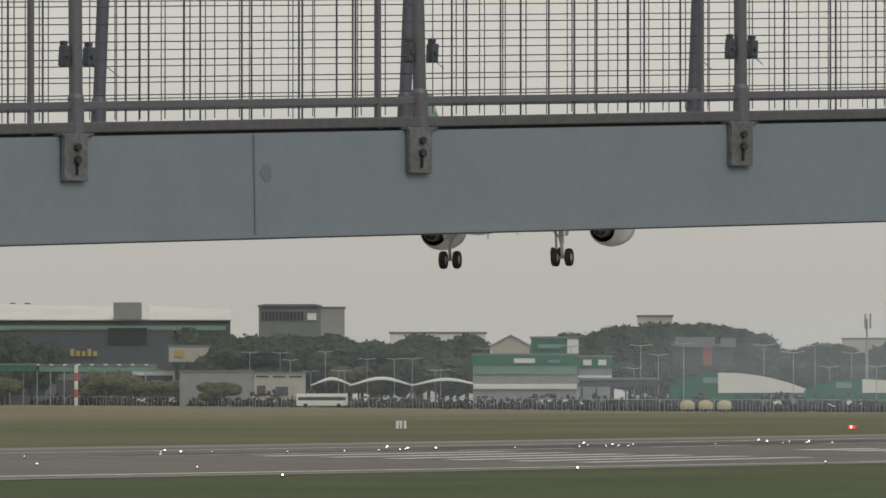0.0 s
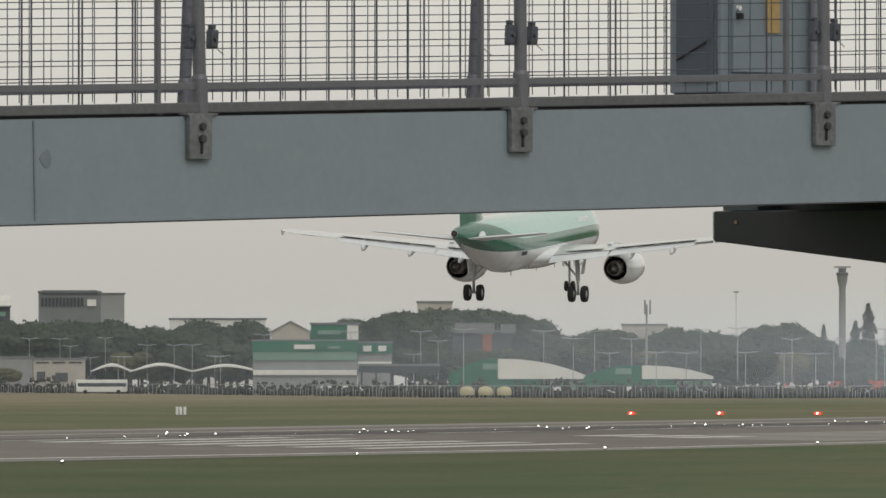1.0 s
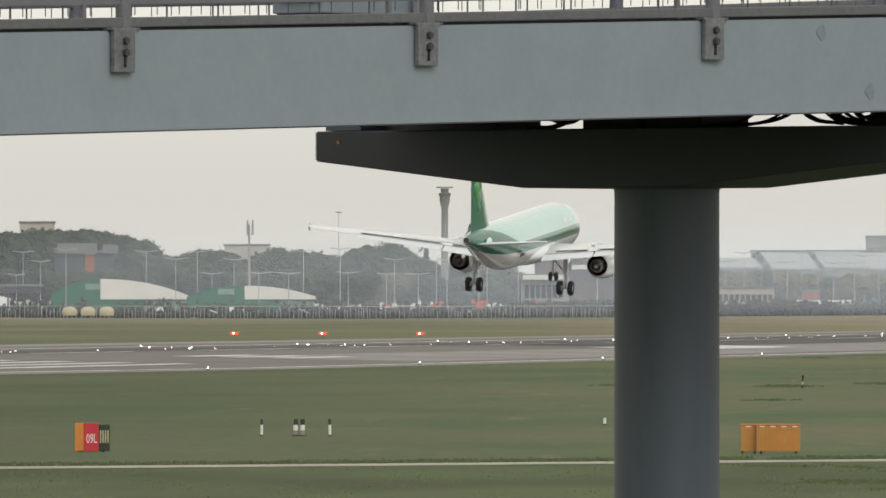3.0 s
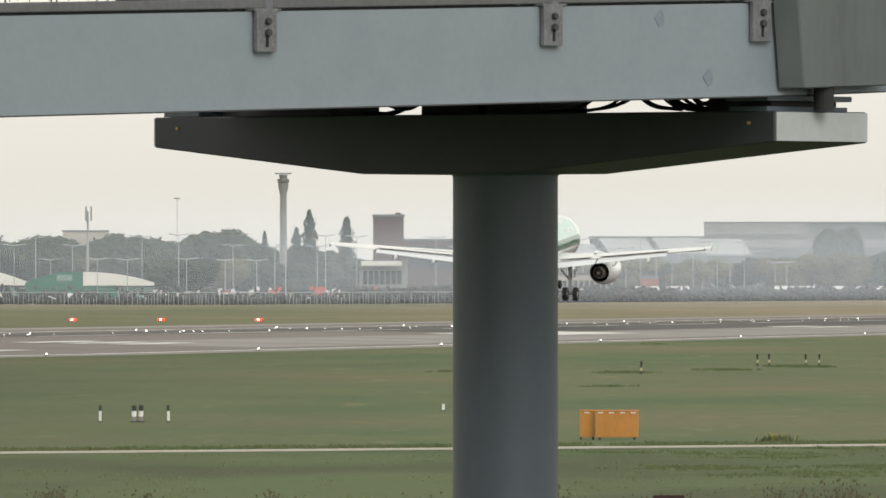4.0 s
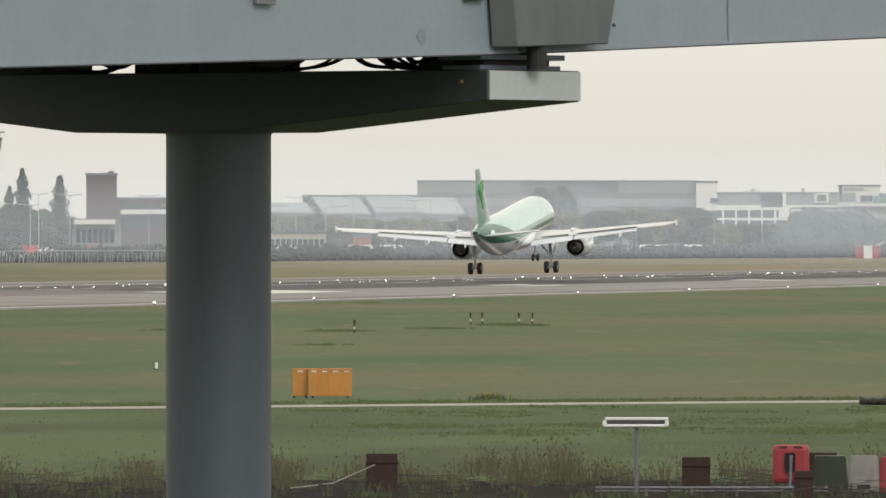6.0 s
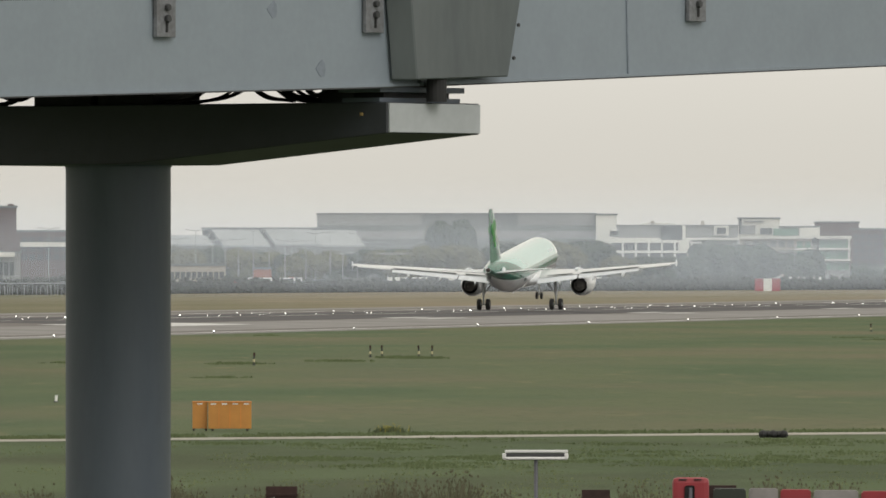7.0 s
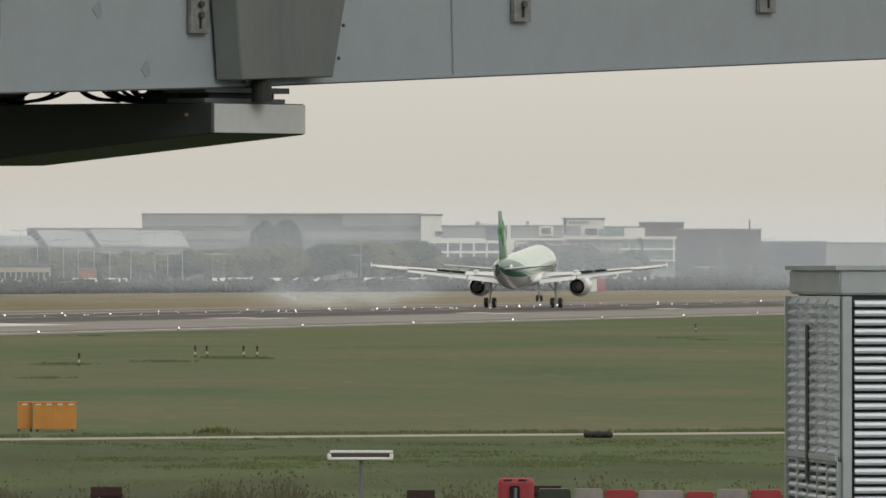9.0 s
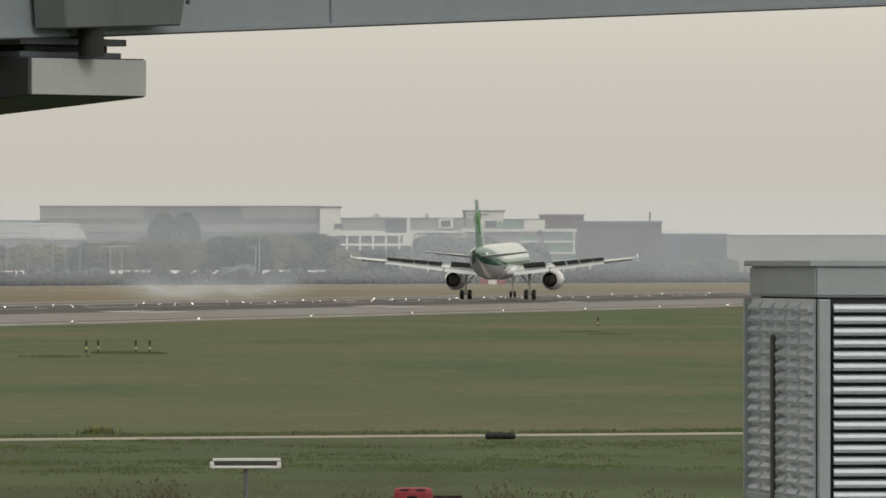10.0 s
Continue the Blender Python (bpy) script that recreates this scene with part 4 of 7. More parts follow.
M_FARGREEN = mat("green_cladding", (0.012, 0.13, 0.07), 0.6, 0, 0.08, 3.0, 0.0)
M_FARPALEGREEN = mat("pale_green_glazing", (0.16, 0.28, 0.22), 0.4, 0, 0.1, 2.0, 0.0)
M_FARGLASS = mat("far_window_glass", (0.05, 0.06, 0.065), 0.2, 0, 0.2, 2.0, 0.0)
M_FARBRICK = mat("far_brick", (0.085, 0.05, 0.043), 0.85, 0, 0.1, 2.0, 0.0)
M_FARRED = mat("red_brick", (0.30, 0.12, 0.08), 0.85, 0, 0.1, 2.0, 0.0)
M_YELLOW = mat("yellow_board", (0.42, 0.33, 0.09), 0.6, 0, 0.05, 1.0, 0.0)
M_CREAM = mat("cream_paint", (0.5, 0.45, 0.28), 0.6, 0, 0.06, 1.0, 0.0)
M_ORANGE = mat("orange_red_paint", (0.48, 0.10, 0.06), 0.6, 0, 0.1, 1.0, 0.0)
M_RED = mat("red_plastic", (0.29, 0.032, 0.04), 0.5, 0, 0.08, 0.3, 0.05)
M_LEAF = mat("dark_foliage", (0.055, 0.07, 0.048), 0.9, 0, 0.4, 1.5, 0.0, (0.034, 0.044, 0.028), 0.6, spec=0.15)
M_LEAFOLIVE = mat("olive_foliage", (0.1, 0.1, 0.05), 0.9, 0, 0.3, 1.5, 0.0)
M_HEDGE = mat("dusty_hedge", (0.062, 0.066, 0.055), 0.9, 0, 0.3, 1.5, 0.0, (0.04, 0.044, 0.034), 0.6, spec=0.1)
M_BARK = mat("bark", (0.06, 0.05, 0.04), 0.9, 0, 0.2, 0.5, 0.1)
M_POLE = mat("pole_grey", (0.33, 0.35, 0.36), 0.5, 0.2, 0.06, 1.0, 0.0)

BORDER = ((-2600, 3700), (-2200, 3500), (-1600, 2950), (-1100, 2480), (-500, 2380), (0, 2560), (500, 2850), (1300, 3250), (2400, 3600))


def border(b):
    """Distance of the airfield's far boundary at a bearing."""
    return float(np.interp(b, [p[0] for p in BORDER], [p[1] for p in BORDER]))


def face_frame(b, d):
    p = aim(b, d)
    return Matrix.Translation(p) @ Matrix.Rotation(-b * TICK, 4, "Z")


def height(e, d):
    return EYE + e * TICK * d


def building(name, label, category, b0, b1, e1, d, material, depth=18, pieces=(), roof=None, windows=(), e0=None):
    """A house facing the airfield; pieces are panels on its front given as (part, b0, b1, e0, e1, proud, material, label)."""
    mid = (b0 + b1) / 2
    m = face_frame(mid, d)
    w = (b1 - b0) * TICK * d
    h = height(e1, d)
    z0 = 0.0 if e0 is None else height(e0, d)
    home = thing(name, label, category, at=None)
    wall = part("wall", box(w, depth, h - z0, m @ Matrix.Translation((0, depth / 2, z0))), material, home)
    part("roof_slab", box(w + 0.6, depth + 0.6, 0.5, m @ Matrix.Translation((0, depth / 2, h))), roof or M_FARSLATE, home)
    for name_, p0, p1, q0, q1, proud, mm, lab in pieces:
        x0, x1 = (p0 - mid) * TICK * d, (p1 - mid) * TICK * d
        zz0, zz1 = height(q0, d), height(q1, d)
        part(name_, box(x1 - x0, 0.4 + proud, zz1 - zz0, m @ Matrix.Translation(((x0 + x1) / 2, -proud / 2, zz0))), mm, home, lab)
    for p0, p1, q0, q1, nx, nz, mm in windows:
        for i in range(nx):
            for k in range(nz):
                a0 = p0 + (p1 - p0) * (i + 0.12) / nx
                a1 = p0 + (p1 - p0) * (i + 0.88) / nx
                c0 = q0 + (q1 - q0) * (k + 0.15) / nz
                c1 = q0 + (q1 - q0) * (k + 0.85) / nz
                x0, x1 = (a0 - mid) * TICK * d, (a1 - mid) * TICK * d
                part("window", box(x1 - x0, 0.36, height(c1, d) - height(c0, d), m @ Matrix.Translation(((x0 + x1) / 2, -0.05, height(c0, d)))), mm, home)
    return home


def make_far_buildings():
    D = 3560
    hangar = building("long_hangar", "long white-roofed hangar with dark walls", "hangar", -2420, -1842, 120, D + 120, M_FARDARK, 60,
                      [("roof_box", -2049, -1999, 124, 153, 2.0, M_FARGREY, "grey roof plant box"), ("clerestory", -2420, -1850, 104, 112, 0.3, M_FARPALEGREEN, "green-grey glazing strip"),
                       ("roof_vent", -2232, -2222, 150, 152, 0.0, M_FARDARK, "small roof vent"), ("roof_vent", -2206, -2196, 150, 152, 0.0, M_FARDARK, "small roof vent")])
    for r0, r1, e1 in ((-2420, -2000, 151), (-1985, -1842, 146)):
        bm = bmesh.new()
        near, ridge = D + 119, D + 150
        corners = [aim(r0, near, 121.5), aim(r1, near, 121.5), aim(r1, ridge, e1 - 8), aim(r0, ridge, e1)]
        lower = [bm.verts.new(p) for p in corners]
        upper = [bm.verts.new(p + UP * 0.4) for p in corners]
        bm.faces.new(lower[::-1]), bm.faces.new(upper)
        for k in range(4):
            bm.faces.new((lower[k], lower[(k + 1) % 4], upper[(k + 1) % 4], upper[k]))
        part("roof_slope", bm, M_FARWHITE, hangar, "white sheeted roof slope")
    building("billboard_building", "dark low building with a yellow roadside sign", "building", -2230, -1946, 104, D - 40, M_FARDARK, 20,
             [("dark_panel", -2058, -1990, 80, 108, 0.6, M_RUBBER, "black panel"), *(("sign_bar", -2125 + 10 * k, -2118 + 10 * k, 58, 71 if k in (0, 3) else 67, 0.8, M_YELLOW, "gold sign as plain bars") for k in range(5))])
    building("sign_container", "beige container with a yellow square sign", "container", -1951, -1866, 75, D - 80, M_FARBEIGE, 8,
             [("sign_square", -1941, -1925, 57, 69, 0.3, M_YELLOW, "plain yellow square sign")], e0=48)
    building("forecourt_roof", "long green forecourt canopy", "canopy", -2260, -2186, 42, D - 120, M_FARGREEN, 14, e0=32)
    building("forecourt_roof", "grey-green forecourt canopy", "canopy", -2180, -1972, 41, D - 110, M_FARPALEGREEN, 14, e0=31)
    # dark front panels here paint in the shadows beneath the canopy
    building("low_store", "low grey store in the shade of the canopy", "building", -2250, -1990, 24, D - 60, M_FARSLATE, 10,
             [("opening", b, b + w, -10, 16, 0.1, M_FARDARK, "dark panel that stands in for shadow under the canopy") for b, w in ((-2240, 26), (-2200, 30), (-2150, 42), (-2090, 20), (-2050, 40))]
             + [("white_board", b, b + w, 6, 20, 0.3, M_FARWHITE, "white forecourt board") for b, w in ((-2208, 5), (-2172, 9), (-2100, 6), (-2010, 8))])
    building("white_gatehouse", "low white gatehouse with a dark window band", "building", -2016, -1940, 33, D - 70, M_FARWHITE, 8,
             [("window_band", -2012, -1944, 12, 24, 0.2, M_FARGLASS, "dark window band")])
    for b in range(-2256, -1972, 24):
        m = face_frame(b, D - 116)
        c = thing("canopy_post", "slim pale post under the forecourt canopy", "post", "canopy posts")
        part("shaft", tube(m @ Vector((0, 0, 0)), m @ Vector((0, 0, height(31, D - 116))), 0.16, None, 8), M_POLE, c)
        part("lamp_box", box(1.1, 0.5, 0.45, m @ Matrix.Translation((0.2, 0, height(41.5, D - 116))), None, 0.05), M_FARWHITE, c, "white lamp box over the canopy")
    building("grey_store", "plain grey low store", "building", -1932, -1802, 30, 3250, M_FARGREY, 12)
    building("beige_store", "beige low store with dark openings", "building", -1801, -1709, 27, 3150, M_FARBEIGE, 12,
             [("opening", -1795, -1780, -12, 6, 0.05, M_FARDARK, ""), ("opening", -1762, -1740, -12, 4, 0.05, M_FARDARK, "")], windows=[(-1800, -1712, 20, 24, 3, 1, M_FARGLASS)])
    building("grey_hall", "large grey hall with chamfered corners", "building", -1792, -1682, 146, 3900, M_FARSLATE, 40,
             [("pale_panel", -1706, -1690, 122, 134, 0.5, M_FARWHITE, "pale panel"), ("upper_band", -1786, -1688, 142, 150, 0.0, M_FARDARK, "")], windows=[(-1788, -1712, 118, 140, 12, 1, M_FARGLASS)])
    building("grey_hall_annex", "pale grey hall annex", "building", -1682, -1640, 143, 3900, M_FARGREY, 40)
    building("white_sheds", "far white-roofed sheds behind trees", "building", -1560, -1390, 98, 3500, M_FARWHITE, 20)
    d = 2780
    building("green_office", "green and white car hire office", "office", -1413, -1228, 59, d, M_FARGREY, 22,
             [("green_band", -1414, -1227, 41, 60, 0.4, M_FARGREEN, "green fascia"), ("glazing", -1412, -1229, 26, 41, 0.2, M_FARPALEGREEN, "pale green glazing"),
              ("sign_bars", -1340, -1303, 46, 54, 0.8, M_FARWHITE, "white sign as plain bars"), ("sign_bars", -1280, -1258, 47, 51, 0.8, M_FARPALEGREEN, "pale sign bars"),
              ("base_wall", -1412, -1229, 0, 9, 0.5, M_FARWHITE, "white base wall")])
    building("green_office_tower", "green sign tower of the office", "office", -1310, -1246, 89, d + 3, M_FARGREEN, 12,
             [("sign_bars", -1298, -1258, 72, 79, 0.6, M_FARPALEGREEN, "pale sign as plain bars")], e0=58)
    building("stair_tower", "white stair tower of the office", "office", -1246, -1226, 89, d + 3, M_FARWHITE, 12, e0=58)
    building("office_wing", "green fronted office wing with white panels", "office", -1227, -1167, 56, d + 6, M_FARGREY, 16,
             [("green_band", -1227, -1167, 38, 56, 0.3, M_FARGREEN, ""), ("white_panel", -1218, -1203, 42, 52, 0.6, M_FARWHITE, ""), ("white_panel", -1191, -1177, 42, 52, 0.6, M_FARWHITE, ""),
              ("white_base", -1227, -1167, 12, 24, 0.4, M_FARWHITE, "")])
    building("dark_canopy", "dark steel car park canopy", "canopy", -1226, -1083, 16, d - 60, M_FARDARK, 20, e0=4,
             pieces=[("post", b, b + 3, -36, 5, 0.0, M_FARDARK, "") for b in range(-1222, -1086, 26)])
    building("hill_block", "pale block among trees on the rise", "building", -1122, -1060, 128, 3600, M_FARBEIGE, 20)
    building("red_brick_house", "red brick house among trees", "house", -1006, -990, 72, 2950, M_FARRED, 10)
    building("slate_roof_house", "slate roofed terrace among trees", "house", -1060, -955, 76, 3050, M_FARDARK, 14,
             [("roof_face", -1055, -985, 74, 92, 0.5, M_FARSLATE, "slate roof"), ("roof_face", -975, -948, 74, 90, 0.5, M_FARSLATE, "slate roof")])
    building("far_ridge_block", "long pale far block", "building", -760, -680, 88, 3900, M_FARBEIGE, 20)
    building("brick_tower", "plain dark brick tower block", "tower", -211, -157, 115, 2950, M_FARBRICK, 10,
             [("roof_box", -172, -162, 114, 122, 0.0, M_FARBRICK, "small roof house")])
    building("brick_tower_wing", "grey block beside the brick tower", "building", -157, 30, 72, 3000, M_FARBRICK, 14,
             [("white_roof", -150, -60, 46, 54, 3.0, M_FARWHITE, "white entrance roof")], windows=[(-150, 20, 20, 66, 12, 3, M_FARGLASS)])
    building("entrance_hall", "low hall with white canopy", "building", -235, -150, 34, 2700, M_FARGREY, 10,
             [("white_roof", -232, -160, 28, 36, 2.0, M_FARWHITE, "white canopy")], windows=[(-230, -160, -10, 24, 7, 1, M_FARGLASS)])
    # sheds and the big hangar
    building("big_hangar", "very long grey aircraft hangar", "hangar", 375, 868, 103, 3900, M_FARSLATE, 80,
             [("upper_band", 376, 560, 84, 103, 0.3, M_FARGREY, "grey upper band"), ("upper_band", 730, 866, 84, 103, 0.3, M_FARGREY, "grey upper band"), ("rear_wall", 376, 866, 74, 84, 0.3, M_FARSLATE, "dark wall band"), ("door_strip", 376, 866, 60, 74, 0.3, M_FARGREY, "pale door strip"), ("sign_panel", 764, 800, 88, 96, 0.5, M_FARGREY, "pale sign panel")])
    building("hangar_end", "pale hangar end block", "hangar", 868, 905, 102, 3890, M_FARWHITE, 60)
    building("rear_blocks", "pale stepped office blocks behind trees", "office", 905, 1125, 82, 3850, M_FARGREY, 20,
             [("dark_block", 983, 1021, 58, 82, 1.5, M_FARDARK, "dark glazed block"), ("white_edge", 1021, 1027, 56, 84, 1.8, M_FARWHITE, "white wall edge"), ("roof_house", 950, 1010, 82, 88, 0, M_FARWHITE, "pale roof house"),
              ("chimney", 965, 972, 84, 92, 0, M_FARBEIGE, ""), ("chimney", 1054, 1060, 82, 92, 0, M_FARBEIGE, ""), ("white_frame", 1077, 1103, 66, 83, 0.8, M_FARWHITE, "white window frame"), ("dark_glazing", 1082, 1098, 69, 80, 1.2, M_FARDARK, "dark glazing"),
              ("dark_glazing", 893, 908, 64, 74, 1.0, M_FARDARK, "dark glazing"), ("parapet", 905, 1125, 58, 62, 1.0, M_FARWHITE, "white parapet")])
    grid = [("floor_beam", 868, 1033, e, e + 4.5, 1.2, M_FARWHITE, "white floor beam") for e in (15, 35, 53)]
    grid += [("upright", b, b + 3.5, 10, 57, 1.1, M_FARWHITE, "white upright") for b in range(868, 1034, 23)]
    building("white_office", "long white office with open grid facade", "office", 868, 1034, 55, 3560, M_FARGREY, 16, grid + [("dark_bay", 869, 1032, 12, 53, 0.2, M_FARGLASS, "recessed dark bays"), ("end_wall", 1014, 1033, 38, 56, 1.4, M_FARWHITE, "white end wall")], roof=M_FARWHITE)
    building("white_pavilion", "small white pavilion with dark window band", "office", 1036, 1066, 55, 3562, M_FARWHITE, 12,
             [("dark_glazing", 1040, 1062, 42, 51, 0.3, M_FARGLASS, "dark window band")])
    building("white_office_upper", "white upper office block", "office", 1120, 1193, 95, 3700, M_FARWHITE, 16,
             [("dark_block", 1121, 1126, 68, 97, 0.4, M_FARDARK, "dark corner strip"), ("louvre_band", 1130, 1165, 89, 92, 0.4, M_FARGREY, "grey louvre band"), ("dark_glazing", 1159, 1180, 68, 79, 0.4, M_FARDARK, "dark glazing"),
              ("white_upright", 1153, 1157, 66, 81, 0.8, M_FARWHITE, ""), ("grey_front", 1124, 1150, 68, 84, 0.4, M_FARGREY, "pale grey front")], windows=[(1126, 1150, 70, 82, 4, 2, M_FARGLASS)])
    building("pale_office", "pale grey stepped office", "office", 1193, 1265, 80, 3700, M_FARGREY, 16,
             [("glazing", 1182, 1226, 66, 78, 0.5, M_FARPALEGREEN, "grey-green glazing"), ("white_front", 1228, 1264, 64, 80, 0.6, M_FARWHITE, "pale front"), ("dark_corner", 1240, 1264, 52, 62, 0.6, M_FARDARK, "dark recess")])
    building("white_terrace_office", "white terraced office with balconies", "office", 1122, 1250, 62, 3540, M_FARBEIGE, 14,
             [("balcony_slab", 1118, 1254, 60, 65, 2.0, M_FARWHITE, "white balcony slab"), ("balcony_slab", 1220, 1254, 41, 44, 2.0, M_FARWHITE, "white balcony slab"), ("balcony_slab", 1130, 1170, 38, 42, 1.5, M_FARWHITE, "white balcony slab")],
             windows=[(1128, 1220, 28, 58, 6, 2, M_FARGREY), (1222, 1250, 24, 58, 2, 2, M_FARPALEGREEN)])
    building("glass_corner_office", "white framed glass corner office", "office", 1263, 1318, 62, 3500, M_FARGREY, 16,
             [("balcony_slab", 1258, 1321, 60, 65, 1.6, M_FARWHITE, "white balcony slab"), ("balcony_slab", 1262, 1320, 41, 44, 1.6, M_FARWHITE, "white balcony slab"), ("balcony_slab", 1262, 1320, 21, 24, 1.6, M_FARWHITE, "white balcony slab"),
              ("corner_post", 1259, 1263, 0, 64, 1.2, M_FARDARK, "dark corner post"), ("corner_post", 1314, 1317, 22, 64, 1.2, M_FARWHITE, "white corner post")],
             windows=[(1264, 1316, 2, 60, 5, 3, M_FARPALEGREEN)])
    building("brown_block", "brown block with roof house", "building", 1255, 1333, 88, 3850, M_FARBRICK, 20)
    building("dark_block", "dark brown office block", "building", 1318, 1470, 76, 3700, M_FARBRICK, 30, windows=[(1322, 1465, 8, 70, 12, 5, M_FARGLASS)],
             pieces=[("roof_mast", 1448, 1451, 76, 95, 0, M_FARDARK, ""), ("base_wall", 1320, 1468, -10, 12, 0.6, M_FARGREY, "pale base wall")])
    building("dark_annex", "dark low office annex", "building", 1470, 1585, 54, 3700, M_FARDARK, 30, windows=[(1474, 1580, 6, 48, 9, 4, M_FARGLASS)])
    building("far_block", "pale far block in the haze", "building", 1585, 1900, 52, 4300, M_FARGREY, 30)
    building("hipped_hall", "long dark roofed hall behind the sheds", "building", 172, 376, 77, 3420, M_FARDARK, 24)
    for b0, b1 in ((262, 294),):
        building("red_store", "low dull red store by the perimeter", "building", b0, b1, 6, border(b0) + 110, M_FARRED, 8)
    for b, w, c in ((111, 102, M_FARBEIGE),):
        building("low_terminal_shed", "long low shed behind the perimeter", "building", b, b + w, 12, border(b) + 120, c, 10, windows=[(b + 2, b + w - 2, -12, 4, 10, 1, M_FARDARK)])


make_far_buildings()


def gable_shed(b0, b1, e0, e1, d, m_wall, m_roof, label, turn=0, deep=26):
    mid, w = (b0 + b1) / 2, (b1 - b0) * TICK * d
    m = face_frame(mid, d) @ Matrix.Rotation(radians(turn), 4, "Z")
    h0, h1 = height(e0, d), height(e1, d)
    s = thing("gabled_shed", label, "shed", "gabled sheds")
    part("wall", prism([(-w / 2, 0), (w / 2, 0), (w / 2, h0), (0, h1 - 0.4), (-w / 2, h0)], deep, m @ Matrix.Translation((0, deep / 2, 0))), m_wall, s)
    for sg in (-1, 1):
        part("roof_slope", prism([(0, h1 - 0.3), (0, h1 + 0.1), (sg * (w / 2 + 0.5), h0 + 0.1), (sg * (w / 2 + 0.5), h0 - 0.3)], deep + 1, m @ Matrix.Translation((0, deep / 2, 0))), m_roof, s)
    for k in range(4):
        x = -w * 0.36 + k * w * 0.24
        part("bay_door", box(w * 0.18, 0.3, h0 * 0.8, m @ Matrix.Translation((x, -0.05, 0))), M_FARDARK, s)


for b0, b1, e0, e1 in ((76, 118, 50, 66), (160, 222, 48, 76), (258, 312, 50, 77), (338, 388, 48, 75)):
    gable_shed(b0, b1, e0, e1, 3300 + b0 * 0.3, M_FARSLATE, M_ROOFPALE, "dark industrial shed with a pale pitched roof", -52, 15)
gable_shed(-1380, -1312, 76, 96, 3200, M_FARBEIGE, M_FARGREY, "pale gabled house behind trees")


def vault(b0, b1, bs, e_base, e_top, d, label):
    """A tent hall: green vaulted gable turned to the airfield, white barrel roof running away."""
    w = (b1 - b0) * TICK * d
    x_split = (bs - (b0 + b1) / 2) * TICK * d
    m = face_frame((b0 + b1) / 2, d)
    h0, h1 = height(e_base, d), height(e_top, d)
    hall = thing("tent_hall", label, "hall", "tent halls")
    n = 14
    a0, a1 = -w / 2, x_split + (w / 2 - x_split) * 0.45
    arc = [(a0 + (a1 - a0) * i / n, h0 * 0.72 + (h1 - h0 * 0.72) * math.sin(math.pi * (0.08 + 0.84 * i / n)) ** 0.8) for i in range(n + 1)]
    part("gable", prism([(a0, 0)] + arc + [(a1, 0)], 0.8, m), M_FARGREEN, hall, "green gable wall")
    # roof: an arched sheet from the gable's crest to the far eave
    bm = bmesh.new()
    rows = []
    for i in range(n + 1):
        k = i / n
        x = x_split * (1 - k) + (w / 2) * k - 0.5
        z = h1 - (h1 - h0) * k ** 2.2
        rows.append([bm.verts.new(m @ Vector((x - (1 - k) * 0.0, y, z))) for y in (-0.9, 16)])
    for r, q in zip(rows, rows[1:]):
        bm.faces.new((r[0], q[0], q[1], r[1]))
    lo = [bm.verts.new(m @ Vector((x_split + (w / 2 - x_split) * i / n - 0.5, -0.9, h0 - 0.6 + 0.0 * i))) for i in range(n + 1)]
    for i in range(n):
        bm.faces.new((lo[i], lo[i + 1], rows[i + 1][0], rows[i][0]))
    part("roof", bm, M_FARWHITE, hall, "white fabric roof")
    part("side_wall", box(w * 0.94, 10, h0 * 0.78, m @ Matrix.Translation((0, 6, 0))), M_FARPALEGREEN, hall, "pale green side wall")
    part("sign_bars", box(w * 0.12, 0.3, 1.2, m @ Matrix.Translation((-w * 0.2, -0.5, h1 * 0.72))), M_FARPALEGREEN, hall, "pale sign as plain bars")


vault(-1066, -815, -975, -2, 29, 2620, "green and white tent hall with a curved roof")
vault(-827, -594, -720, -2, 17, 2600, "low green and white tent hall")


def make_canopies():
    for b0, b1, e in ((-1700, -1625, 21), (-1632, -1518, 22), (-1522, -1398, 20)):
        d = border((b0 + b1) / 2) + 160
        w = (b1 - b0) * TICK * d
        m = face_frame((b0 + b1) / 2, d)
        c = thing("tensile_canopy", "white tensile fabric canopy over parked cars", "canopy", "tensile canopies")
        bm = bmesh.new()
        n, k = 12, 6
        z0, z1 = height(8, d), height(e, d)
        g = [[bm.verts.new(m @ Vector((-w / 2 + w * i / n, 14 * j / k, z0 + (z1 - z0) * (math.sin(math.pi * i / n) ** 1.3) * (0.75 + 0.25 * math.sin(math.pi * j / k))))) for j in range(k + 1)] for i in range(n + 1)]
        for i in range(n):
            for j in range(k):
                bm.faces.new((g[i][j], g[i + 1][j], g[i + 1][j + 1], g[i][j + 1]))
        r = bmesh.ops.extrude_face_region(bm, geom=bm.faces[:])
        bmesh.ops.translate(bm, vec=(0, 0, -0.35), verts=[v for v in r["geom"] if isinstance(v, bmesh.types.BMVert)])
        part("fabric", bm, M_FARWHITE, c)
        for x in (-w * 0.46, -w * 0.15, w * 0.15, w * 0.46):
            bm = tube(m @ Vector((x, 7, 0)), m @ Vector((x, 7, z0)), 0.2, None, 8)
            tube(m @ Vector((x, 7, z0 * 0.6)), m @ Vector((x + 2.5, 7, z0 + 0.6)), 0.12, bm, 6)
            part("mast", bm, M_FARDARK, c)


make_canopies()


